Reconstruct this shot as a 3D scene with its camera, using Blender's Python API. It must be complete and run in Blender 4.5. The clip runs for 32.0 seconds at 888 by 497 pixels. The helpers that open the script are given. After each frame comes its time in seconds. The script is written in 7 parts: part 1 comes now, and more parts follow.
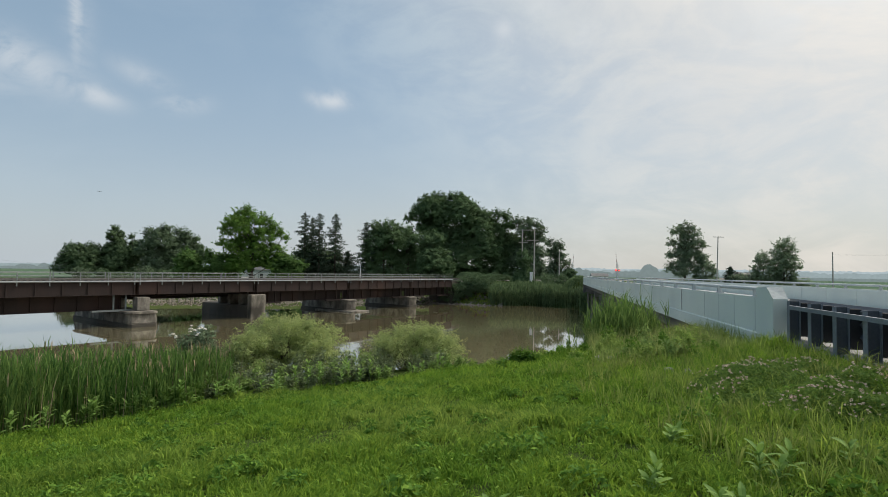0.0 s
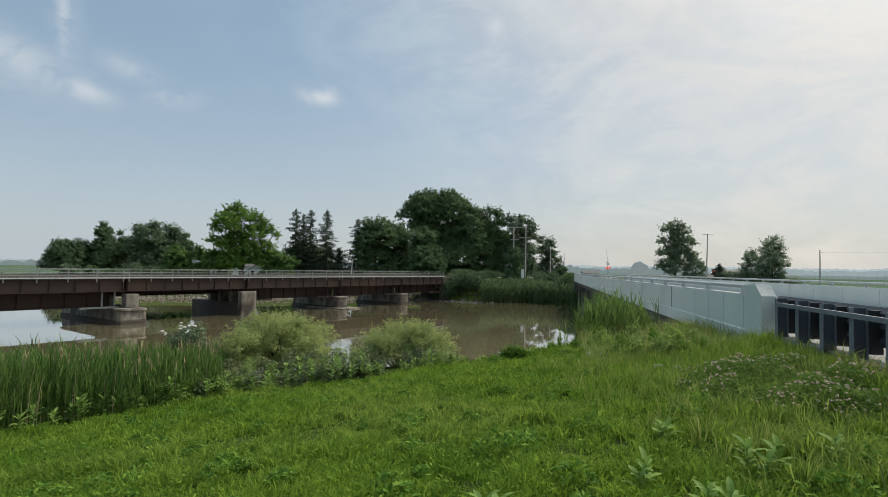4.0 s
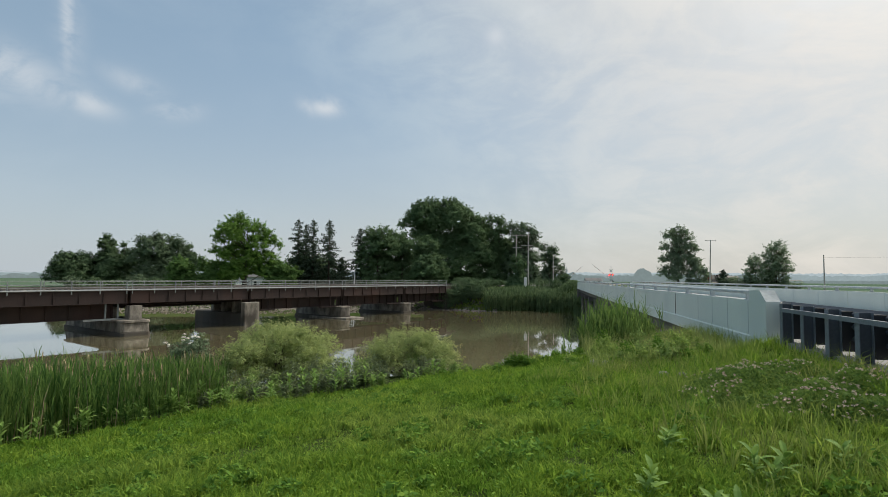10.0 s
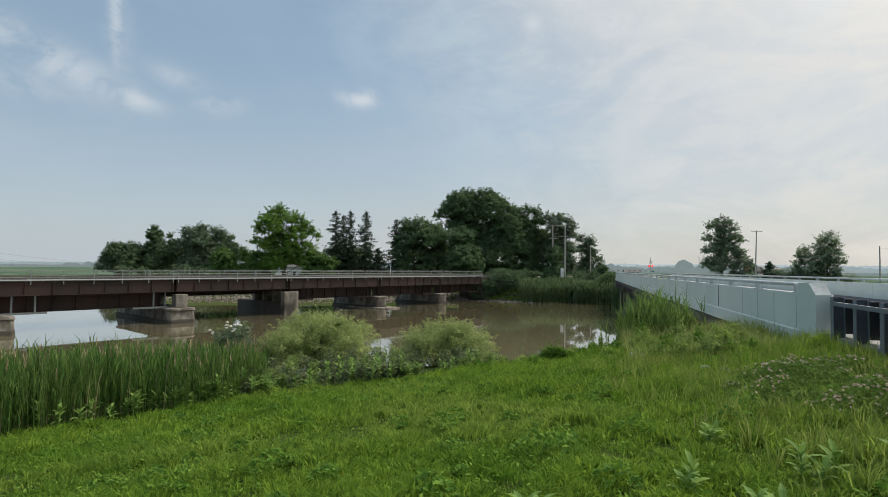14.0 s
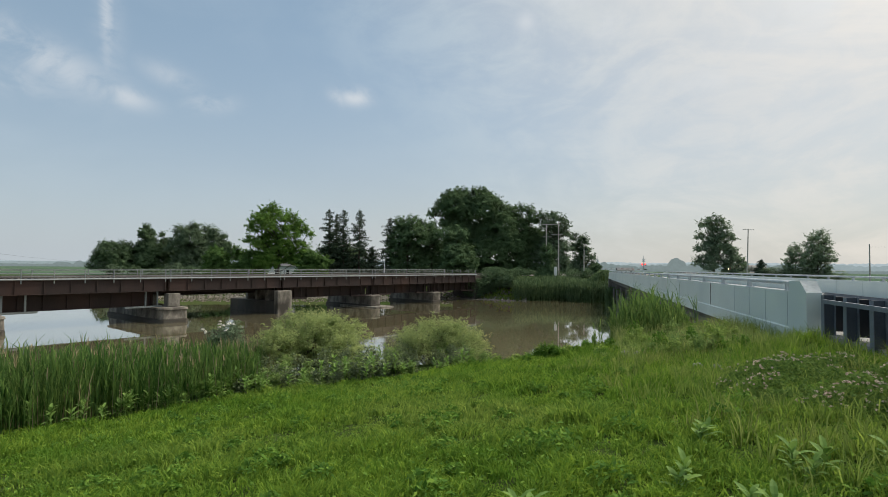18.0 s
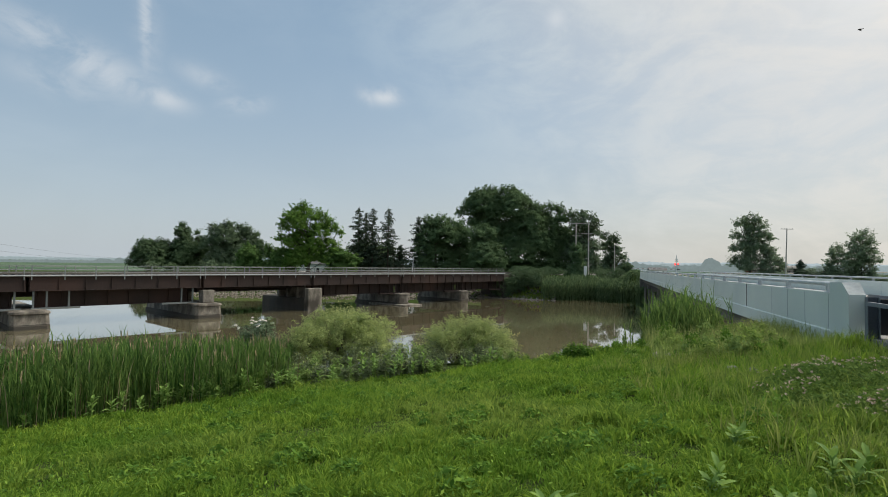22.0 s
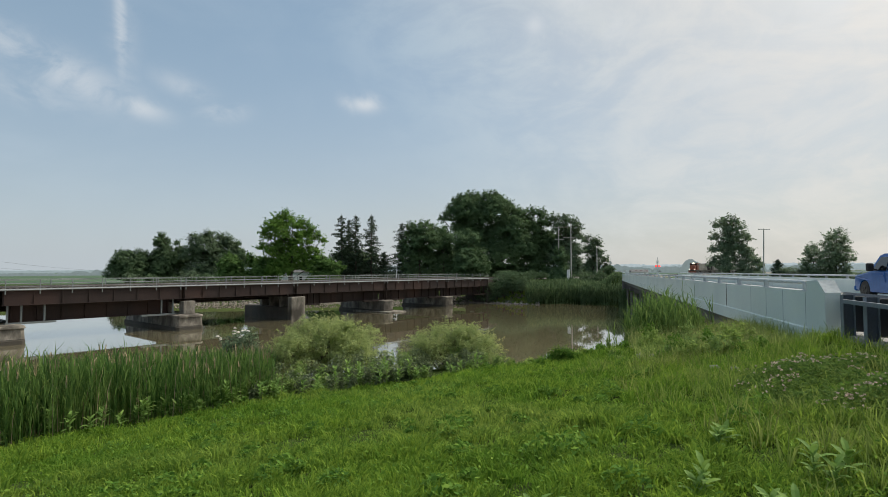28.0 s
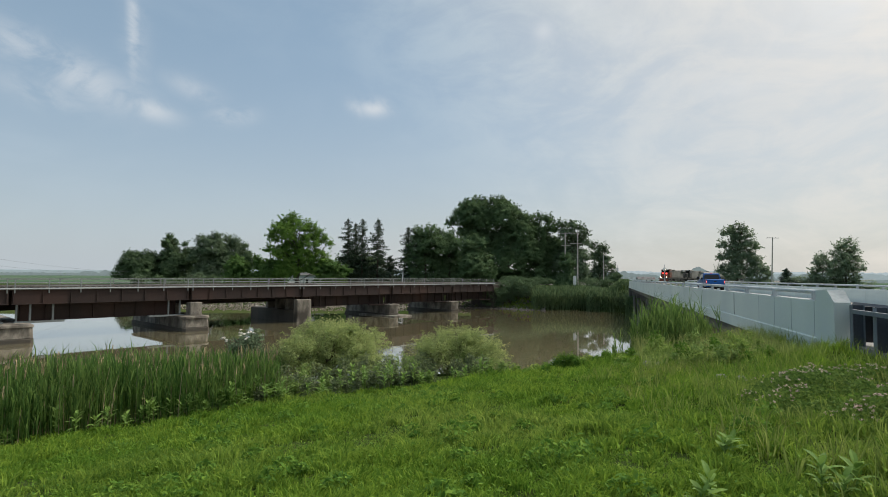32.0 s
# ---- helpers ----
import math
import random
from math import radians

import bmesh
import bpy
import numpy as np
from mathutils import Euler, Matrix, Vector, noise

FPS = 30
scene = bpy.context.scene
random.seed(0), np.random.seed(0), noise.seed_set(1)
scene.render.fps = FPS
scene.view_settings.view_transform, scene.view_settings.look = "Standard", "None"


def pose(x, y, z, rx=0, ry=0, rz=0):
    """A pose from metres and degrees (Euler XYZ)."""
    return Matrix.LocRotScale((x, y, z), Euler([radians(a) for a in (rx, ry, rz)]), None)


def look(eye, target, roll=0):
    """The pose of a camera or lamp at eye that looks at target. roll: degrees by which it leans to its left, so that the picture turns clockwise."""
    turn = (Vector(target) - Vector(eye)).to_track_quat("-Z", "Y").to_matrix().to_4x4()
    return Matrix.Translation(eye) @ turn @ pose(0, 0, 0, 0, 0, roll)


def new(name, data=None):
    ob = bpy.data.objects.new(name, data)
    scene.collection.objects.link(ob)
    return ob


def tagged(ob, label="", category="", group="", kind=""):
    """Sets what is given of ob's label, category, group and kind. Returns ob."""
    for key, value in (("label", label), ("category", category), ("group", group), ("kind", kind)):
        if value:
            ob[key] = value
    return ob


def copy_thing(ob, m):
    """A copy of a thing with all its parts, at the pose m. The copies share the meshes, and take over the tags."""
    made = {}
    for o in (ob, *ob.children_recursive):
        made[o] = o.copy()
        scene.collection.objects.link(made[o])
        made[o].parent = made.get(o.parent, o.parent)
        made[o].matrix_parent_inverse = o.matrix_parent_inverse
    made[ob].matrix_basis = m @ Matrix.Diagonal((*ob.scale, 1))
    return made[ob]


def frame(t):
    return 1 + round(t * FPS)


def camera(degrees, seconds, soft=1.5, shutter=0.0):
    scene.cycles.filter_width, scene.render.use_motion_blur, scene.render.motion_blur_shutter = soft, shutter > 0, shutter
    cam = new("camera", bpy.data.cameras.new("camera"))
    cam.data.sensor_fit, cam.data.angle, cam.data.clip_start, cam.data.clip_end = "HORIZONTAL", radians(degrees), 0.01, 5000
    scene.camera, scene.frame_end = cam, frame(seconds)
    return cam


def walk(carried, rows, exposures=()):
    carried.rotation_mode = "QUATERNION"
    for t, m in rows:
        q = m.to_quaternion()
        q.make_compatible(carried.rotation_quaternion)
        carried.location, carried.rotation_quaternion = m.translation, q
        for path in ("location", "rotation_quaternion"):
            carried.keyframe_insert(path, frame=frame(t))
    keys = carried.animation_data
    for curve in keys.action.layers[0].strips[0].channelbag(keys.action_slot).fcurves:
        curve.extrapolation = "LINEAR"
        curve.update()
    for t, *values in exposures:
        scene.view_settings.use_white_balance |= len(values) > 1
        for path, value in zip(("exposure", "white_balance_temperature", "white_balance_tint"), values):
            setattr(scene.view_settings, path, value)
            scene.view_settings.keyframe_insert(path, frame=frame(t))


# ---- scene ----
cam = camera(79.36, 32.0, soft=0.75)
EYE = (0.0, 0.0, 6.9)
# seconds and the turn of the hand-held camera, which stands in one spot
TURNS = [
(0, 92.39, -0.89, 11.97), (0.5, 92.32, -0.92, 11.92), (1, 92.23, -0.90, 11.84), (1.5, 92.15, -0.91, 11.75),
(2, 92.13, -0.92, 11.60), (2.5, 92.11, -0.99, 11.42), (3, 92.07, -0.98, 11.22), (3.5, 92.05, -1.01, 11.10),
(5.5, 92.33, -0.80, 11.04), (6, 92.35, -0.80, 11.05), (6.5, 92.34, -0.80, 11.09), (7, 92.31, -0.76, 11.21),
(7.5, 92.36, -0.69, 11.33), (8, 92.48, -0.57, 11.41), (8.5, 92.65, -0.53, 11.42), (9, 92.81, -0.46, 11.37),
(9.5, 92.93, -0.44, 11.34), (10, 93.01, -0.40, 11.36), (10.5, 93.04, -0.38, 11.55), (11, 93.01, -0.32, 11.91),
(11.5, 92.95, -0.36, 12.45), (12, 92.84, -0.36, 13.04), (12.5, 92.68, -0.34, 13.64), (13, 92.42, -0.45, 14.23),
(13.5, 92.18, -0.55, 14.76), (14, 91.99, -0.62, 15.15), (14.5, 91.92, -0.66, 15.33), (16.5, 91.92, -0.68, 14.71),
(17, 91.93, -0.68, 14.58), (17.5, 91.91, -0.61, 14.51), (18, 91.85, -0.53, 14.49), (18.5, 91.70, -0.44, 14.57),
(19, 91.59, -0.44, 14.83), (19.5, 91.49, -0.53, 15.31), (20, 91.48, -0.69, 15.98), (20.5, 91.53, -0.80, 16.67),
(21, 91.60, -0.90, 17.19), (21.5, 91.67, -0.89, 17.43), (22, 91.67, -0.86, 17.51), (22.5, 91.60, -0.82, 17.49),
(23, 91.54, -0.75, 17.39), (23.5, 91.52, -0.68, 17.31), (24, 91.57, -0.63, 17.17), (24.5, 91.70, -0.55, 17.00),
(25, 91.83, -0.47, 16.77), (25.5, 91.92, -0.35, 16.50), (27.5, 92.23, 0.16, 15.80), (28, 92.31, 0.22, 15.79),
(28.5, 92.35, 0.25, 15.81), (29, 92.34, 0.15, 15.87), (29.5, 92.31, 0.06, 15.92), (30, 92.34, -0.04, 15.96),
(30.5, 92.44, -0.12, 16.01), (31, 92.58, -0.30, 16.10), (31.5, 92.71, -0.42, 16.25), (32, 92.80, -0.52, 16.43)
]
walk(cam, [(t, pose(*EYE, a, b, c)) for t, a, b, c in TURNS], exposures=[(0.0, 0.0), (32.0, 0.0)])

# ---- light ----
SUN_AZ, SUN_EL = 48.0, 52.0          # degrees clockwise from +Y, and above the horizon


def build_world():
    w = bpy.data.worlds.new("hazy_sky")
    scene.world = w
    w.use_nodes = True
    nt = w.node_tree
    nt.nodes.clear()
    N, L = nt.nodes.new, nt.links.new
    out = N("ShaderNodeOutputWorld")
    bg = N("ShaderNodeBackground")
    sky = N("ShaderNodeTexSky")
    sky.sky_type, sky.sun_disc = "NISHITA", False
    sky.sun_elevation, sky.sun_rotation = radians(SUN_EL), radians(SUN_AZ)
    sky.air_density, sky.dust_density, sky.ozone_density, sky.altitude = 1.0, 1.5, 1.2, 180
    co = N("ShaderNodeTexCoord")
    sep = N("ShaderNodeSeparateXYZ")
    L(co.outputs["Generated"], sep.inputs[0])

    def math_(op, a, b=None, clamp=False):
        n = N("ShaderNodeMath")
        n.operation, n.use_clamp = op, clamp
        for i, v in enumerate((a, b)):
            if v is None:
                continue
            if isinstance(v, (int, float)):
                n.inputs[i].default_value = v
            else:
                L(v, n.inputs[i])
        return n.outputs[0]

    def ramp(v, lo, hi):
        n = N("ShaderNodeMapRange")
        n.interpolation_type = "SMOOTHSTEP"
        n.inputs["From Min"].default_value, n.inputs["From Max"].default_value = lo, hi
        L(v, n.inputs["Value"])
        return n.outputs[0]

    def mix(fac, a, b):
        n = N("ShaderNodeMix")
        n.data_type = "RGBA"
        for s, v in ((n.inputs[0], fac), (n.inputs[6], a), (n.inputs[7], b)):
            if isinstance(v, (int, float)):
                s.default_value = v
            elif isinstance(v, tuple):
                s.default_value = (*v, 1)
            else:
                L(v, s)
        return n.outputs[2]

    nrm = N("ShaderNodeVectorMath")
    nrm.operation = "NORMALIZE"
    L(co.outputs["Generated"], nrm.inputs[0])
    sp = N("ShaderNodeSeparateXYZ")
    L(nrm.outputs[0], sp.inputs[0])
    az = math_("MULTIPLY", math_("ARCTAN2", sp.outputs[0], sp.outputs[1]), 57.29578)
    el = math_("MULTIPLY", math_("ARCSINE", sp.outputs[2]), 57.29578)
    # cloud textures in degrees of bearing and height
    cmb = N("ShaderNodeCombineXYZ")
    L(az, cmb.inputs[0]), L(el, cmb.inputs[1])

    def tex(scale, stretch, turn, detail, rough, dist):
        mp = N("ShaderNodeMapping")
        mp.inputs["Rotation"].default_value = (0, 0, radians(turn))
        mp.inputs["Scale"].default_value = (scale, scale * stretch, 1.0)
        L(cmb.outputs[0], mp.inputs[0])
        n = N("ShaderNodeTexNoise")
        n.inputs["Scale"].default_value, n.inputs["Detail"].default_value = 1.0, detail
        n.inputs["Roughness"].default_value, n.inputs["Distortion"].default_value = rough, dist
        L(mp.outputs[0], n.inputs["Vector"])
        return n.outputs[0]

    def spot(a0, e0, wa, we, turn=0.0):
        """A soft oval about a bearing and height, 1 in its middle."""
        c, q = math.cos(radians(turn)), math.sin(radians(turn))
        da, de = math_("SUBTRACT", az, a0), math_("SUBTRACT", el, e0)
        x = math_("DIVIDE", math_("ADD", math_("MULTIPLY", da, c), math_("MULTIPLY", de, q)), wa)
        y = math_("DIVIDE", math_("SUBTRACT", math_("MULTIPLY", de, c), math_("MULTIPLY", da, q)), we)
        d = math_("ADD", math_("MULTIPLY", x, x), math_("MULTIPLY", y, y))
        return math_("POWER", 2.718, math_("MULTIPLY", d, -1.0))

    fine = tex(0.22, 1.5, -12, 6, 0.6, 0.5)
    broad = tex(0.045, 1.8, -18, 5, 0.55, 0.6)
    # separate small clouds and one upright streak
    small = None
    for a0, e0, wa, we, turn, k in ((-47.3, 21.8, 0.55, 4.4, 3, 0.62), (-47.0, 20.0, 1.1, 5.0, 3, 0.22), (-50.9, 16.7, 4.6, 1.6, -17, 0.56), (-55.5, 18.6, 4.2, 1.4, -12, 0.42), (-54.0, 15.2, 3.6, 1.2, -10, 0.30), (-45.6, 15.0, 2.2, 0.9, -10, 0.62),
                                    (-38.3, 15.4, 1.9, 0.8, 8, 0.5), (-42.0, 17.4, 2.4, 0.9, -15, 0.35), (-24.1, 17.3, 1.6, 0.8, 3, 0.80), (-25.9, 17.2, 1.1, 0.7, -30, 0.45),
                                    (-5.9, 24.6, 1.0, 0.9, 0, 0.55), (-1.5, 26.3, 2.0, 0.9, 0, 0.4), (1.2, 23.6, 3.6, 1.2, 0, 0.35), (12.0, 17.6, 6.5, 1.0, -8, 0.35), (22.0, 22.5, 6.0, 2.6, 10, 0.5)):
        g = math_("MULTIPLY", spot(a0, e0, wa, we, turn), k)
        small = g if small is None else math_("MAXIMUM", small, g)
    small = math_("MULTIPLY", small, ramp(fine, 0.32, 0.60))
    wisps = tex(0.06, 1.9, 24, 7, 0.60, 1.2)
    combed = tex(0.15, 2.0, 34, 7, 0.62, 0.8)
    veil = math_("MULTIPLY", ramp(math_("ADD", math_("MULTIPLY", wisps, 0.65), math_("MULTIPLY", combed, 0.35)), 0.38, 0.62), ramp(math_("ADD", az, math_("MULTIPLY", el, 0.8)), -18.0, 14.0))
    far_off = math_("MULTIPLY", ramp(broad, 0.42, 0.75), 0.5)
    # pale haze towards the sun and along the horizon
    dot = N("ShaderNodeVectorMath")
    dot.operation = "DOT_PRODUCT"
    a, e = radians(SUN_AZ), radians(SUN_EL)
    dot.inputs[1].default_value = (math.sin(a) * math.cos(e), math.cos(a) * math.cos(e), math.sin(e))
    L(nrm.outputs[0], dot.inputs[0])
    sunward = ramp(dot.outputs["Value"], 0.43, 0.98)
    warm = ramp(az, -26.0, 30.0)
    disc = math_("POWER", math_("MAXIMUM", dot.outputs["Value"], 0.0), 16.0)
    low = math_("POWER", math_("SUBTRACT", 1.0, math_("MAXIMUM", sp.outputs[2], 0.0), True), 4.5)
    warm_low = ramp(az, -50.0, 12.0)
    base = N("ShaderNodeVectorMath")
    base.operation = "SCALE"
    base.inputs["Scale"].default_value = 0.13
    L(sky.outputs[0], base.inputs[0])
    c0 = mix(0.5, base.outputs[0], (0.300, 0.447, 0.540))
    c1 = mix(math_("MULTIPLY", low, 0.9, True), c0, mix(warm_low, (0.505, 0.553, 0.590), (0.610, 0.595, 0.550)))
    c2 = mix(math_("MULTIPLY", sunward, 0.80), c1, (0.800, 0.765, 0.690))
    tone = mix(warm, (0.57, 0.675, 0.722), (0.90, 0.83, 0.745))
    c3 = mix(math_("MULTIPLY", veil, 0.46), c2, tone)
    c3 = mix(math_("MULTIPLY", far_off, 0.25), c3, (0.60, 0.69, 0.76))
    c3 = mix(small, c3, (0.70, 0.735, 0.765))
    c3 = mix(disc, c3, (3.2, 2.9, 2.5))
    L(c3, bg.inputs["Color"])
    bg.inputs["Strength"].default_value = 1.0
    L(bg.outputs[0], out.inputs[0])


build_world()
sun = new("sun", bpy.data.lights.new("sun", "SUN"))
sun.data.energy, sun.data.angle, sun.data.color = 2.6, radians(14), (1.0, 0.93, 0.82)
_a, _e = radians(SUN_AZ), radians(SUN_EL)
sun.matrix_world = look((100 * math.sin(_a), 100 * math.cos(_a), 100 * math.tan(_e)), (0, 0, 0))


# ---- materials ----
def material(name, base, alt=None, rough=0.8, scale=4.0, fine=40.0, bump=0.2, dist=0.02, metal=0.0, island=0.0, obrand=0.0, spec=0.5,
             translucent=0.0, streak=None, third=None):
    """A surface of two colours mixed at two scales, with fine relief."""
    m = bpy.data.materials.new(name)
    m.use_nodes = True
    nt = m.node_tree
    N, L = nt.nodes.new, nt.links.new
    p = nt.nodes["Principled BSDF"]
    p.inputs["Roughness"].default_value, p.inputs["Metallic"].default_value = rough, metal
    p.inputs["Specular IOR Level"].default_value = spec
    alt = alt or tuple(c * 0.7 for c in base)
    co = N("ShaderNodeTexCoord")
    vec = co.outputs["Object"]
    if streak:
        mp = N("ShaderNodeMapping")
        mp.inputs["Scale"].default_value = streak
        L(vec, mp.inputs[0])
        vec = mp.outputs[0]
    n1, n2 = N("ShaderNodeTexNoise"), N("ShaderNodeTexNoise")
    n1.inputs["Scale"].default_value, n1.inputs["Detail"].default_value = scale, 5
    n2.inputs["Scale"].default_value, n2.inputs["Detail"].default_value = fine, 3
    L(vec, n1.inputs["Vector"]), L(vec, n2.inputs["Vector"])
    r = N("ShaderNodeMapRange")
    r.inputs["From Min"].default_value, r.inputs["From Max"].default_value = 0.35, 0.65
    L(n1.outputs[0], r.inputs["Value"])

    def mix(fac, a, b):
        n = N("ShaderNodeMix")
        n.data_type = "RGBA"
        for s, v in ((n.inputs[0], fac), (n.inputs[6], a), (n.inputs[7], b)):
            if isinstance(v, (int, float)):
                s.default_value = v
            elif isinstance(v, tuple):
                s.default_value = (*v, 1)
            else:
                L(v, s)
        return n.outputs[2]

    col = mix(r.outputs[0], base, alt)
    r2 = N("ShaderNodeMapRange")
    r2.inputs["From Min"].default_value, r2.inputs["From Max"].default_value = 0.4, 0.75
    r2.inputs["To Max"].default_value = 0.5
    L(n2.outputs[0], r2.inputs["Value"])
    col = mix(r2.outputs[0], col, tuple(c * 0.6 for c in alt))
    if third:
        n3 = N("ShaderNodeTexNoise")
        n3.inputs["Scale"].default_value = scale * 0.37
        L(vec, n3.inputs["Vector"])
        r3 = N("ShaderNodeMapRange")
        r3.inputs["From Min"].default_value, r3.inputs["From Max"].default_value = 0.5, 0.7
        L(n3.outputs[0], r3.inputs["Value"])
        col = mix(r3.outputs[0], col, third)
    if island or obrand:
        src = N("ShaderNodeNewGeometry").outputs["Random Per Island"] if island else N("ShaderNodeObjectInfo").outputs["Random"]
        k = island or obrand
        hs = N("ShaderNodeHueSaturation")
        rr = N("ShaderNodeMapRange")
        rr.inputs["To Min"].default_value, rr.inputs["To Max"].default_value = 1 - k, 1 + k
        L(src, rr.inputs["Value"])
        L(rr.outputs[0], hs.inputs["Value"])
        rh = N("ShaderNodeMapRange")
        rh.inputs["To Min"].default_value, rh.inputs["To Max"].default_value = 0.5 + 0.05 * k, 0.5 - 0.05 * k
        L(src, rh.inputs["Value"])
        L(rh.outputs[0], hs.inputs["Hue"])
        L(col, hs.inputs["Color"])
        col = hs.outputs[0]
    L(col, p.inputs["Base Color"])
    if bump:
        b = N("ShaderNodeBump")
        b.inputs["Strength"].default_value, b.inputs["Distance"].default_value = bump, dist
        L(n2.outputs[0], b.inputs["Height"])
        L(b.outputs[0], p.inputs["Normal"])
    if translucent:
        t = N("ShaderNodeBsdfTranslucent")
        L(col, t.inputs["Color"])
        ms = N("ShaderNodeMixShader")
        ms.inputs[0].default_value = translucent
        L(p.outputs[0], ms.inputs[1]), L(t.outputs[0], ms.inputs[2])
        L(ms.outputs[0], nt.nodes["Material Output"].inputs[0])
    return m


def glow(name, colour, strength):
    m = bpy.data.materials.new(name)
    m.use_nodes = True
    p = m.node_tree.nodes["Principled BSDF"]
    p.inputs["Base Color"].default_value = (*colour, 1)
    p.inputs["Emission Color"].default_value = (*colour, 1)
    p.inputs["Emission Strength"].default_value = strength
    return m


M_BLADE = material("grass_blade", (0.220, 0.352, 0.046), (0.140, 0.270, 0.032), 0.85, 0.6, 2.5, 0, island=0.38, spec=0.12, translucent=0.5, third=(0.236, 0.340, 0.064))
M_TALL = material("tall_grass_blade", (0.215, 0.332, 0.060), (0.262, 0.312, 0.088), 0.85, 0.35, 2.5, 0, island=0.38, spec=0.12, translucent=0.42)
M_REED = material("reed_leaf", (0.088, 0.192, 0.042), (0.140, 0.238, 0.062), 0.75, 0.6, 3, 0, island=0.50, spec=0.15, translucent=0.42)
M_REEDF = material("dull_far_reed_leaf", (0.128, 0.200, 0.090), (0.155, 0.225, 0.108), 0.8, 0.3, 2, 0, island=0.42, spec=0.15, translucent=0.40)
M_DRY = material("dry_stalk", (0.36, 0.300, 0.175), (0.26, 0.215, 0.125), 0.9, 1, 8, 0, island=0.3)
M_PLUME = material("reed_plume", (0.36, 0.295, 0.160), (0.42, 0.355, 0.215), 0.9, 2, 9, 0, island=0.3)
M_WILLOW = material("willow_leaf", (0.395, 0.468, 0.185), (0.330, 0.405, 0.155), 0.75, 0.8, 4, 0, island=0.24, spec=0.2, translucent=0.52)
M_WEED = material("weed_leaf", (0.150, 0.285, 0.042), (0.105, 0.220, 0.032), 0.8, 1, 6, 0, island=0.35, spec=0.15, translucent=0.35)
M_MILK = material("milkweed_leaf", (0.215, 0.345, 0.085), (0.165, 0.290, 0.062), 0.7, 1, 6, 0, obrand=0.18, spec=0.2, translucent=0.3)
M_HERB = material("yellow_green_herb_leaf", (0.300, 0.410, 0.108), (0.240, 0.350, 0.082), 0.8, 1, 6, 0, island=0.30, spec=0.15, translucent=0.38)
M_FLOWER = material("pale_pink_blossom", (0.62, 0.43, 0.37), (0.68, 0.57, 0.46), 0.8, 2, 9, 0, island=0.3)
M_WHITEFL = material("white_blossom", (0.80, 0.80, 0.72), (0.7, 0.7, 0.6), 0.8, 2, 9, 0, island=0.1)
M_LEAF = material("dark_broadleaf", (0.108, 0.168, 0.088), (0.126, 0.190, 0.095), 0.85, 0.12, 1, 0, island=0.14, spec=0.05, translucent=0.24)
M_LEAF_B = material("bright_broadleaf", (0.165, 0.290, 0.060), (0.130, 0.245, 0.050), 0.85, 0.15, 1, 0, island=0.16, spec=0.06, translucent=0.28)
M_LEAF_D = material("deep_green_broadleaf", (0.104, 0.172, 0.084), (0.132, 0.205, 0.094), 0.85, 0.12, 1, 0, island=0.14, spec=0.05, translucent=0.22)
M_LEAF_G = material("mid_green_broadleaf", (0.130, 0.230, 0.068), (0.108, 0.195, 0.058), 0.85, 0.15, 1, 0, island=0.16, spec=0.06, translucent=0.26)
M_LEAF_C = material("grey_green_broadleaf", (0.165, 0.228, 0.138), (0.140, 0.198, 0.116), 0.85, 0.15, 1, 0, island=0.14, spec=0.05, translucent=0.28)
M_VETCH = material("vetch_leaf", (0.158, 0.255, 0.055), (0.115, 0.205, 0.044), 0.8, 1, 6, 0, island=0.38, spec=0.15, translucent=0.38)
M_NEEDLE = material("spruce_needles", (0.054, 0.086, 0.054), (0.072, 0.108, 0.066), 0.8, 0.2, 1, 0, island=0.35, spec=0.2)
M_BARK = material("grey_bark", (0.11, 0.09, 0.07), (0.07, 0.055, 0.045), 0.95, 3, 25, 0.5)
M_HERBG = material("grey_green_weed_leaf", (0.215, 0.262, 0.140), (0.160, 0.210, 0.105), 0.85, 1, 6, 0, island=0.35, spec=0.12, translucent=0.32)
M_SWARD = material("clover_leaf", (0.205, 0.362, 0.058), (0.155, 0.292, 0.046), 0.8, 1, 6, 0, island=0.40, spec=0.12, translucent=0.4)
M_LEAF_R = material("soft_grey_green_broadleaf", (0.260, 0.335, 0.215), (0.220, 0.290, 0.180), 0.85, 0.15, 1, 0, island=0.18, spec=0.06, translucent=0.42)
M_REEDT = material("pale_reed_leaf", (0.140, 0.245, 0.062), (0.190, 0.285, 0.082), 0.75, 0.6, 3, 0, island=0.45, spec=0.15, translucent=0.45)
M_RUST = material("weathered_girder_steel", (0.031, 0.0165, 0.0140), (0.023, 0.0140, 0.0125), 0.75, 0.7, 6, 0.2, 0.01, third=(0.047, 0.023, 0.0175), streak=(1, 1, 0.25))
M_PIER = material("stained_old_concrete", (0.31, 0.285, 0.245), (0.135, 0.124, 0.105), 0.92, 1.5, 8, 0.5, 0.03, third=(0.060, 0.054, 0.045), streak=(1, 1, 0.55))
# damp at the waterline; on wall and abutments its dark is painted deck shade
M_PIERD = material("damp_and_shaded_concrete", (0.092, 0.080, 0.064), (0.058, 0.052, 0.043), 0.9, 0.9, 9, 0.4, 0.03, third=(0.07, 0.065, 0.055), streak=(1, 1, 0.5))
M_GALV = material("galvanized_rail", (0.56, 0.60, 0.61), (0.48, 0.52, 0.54), 0.5, 3, 30, 0.05, metal=0.15)
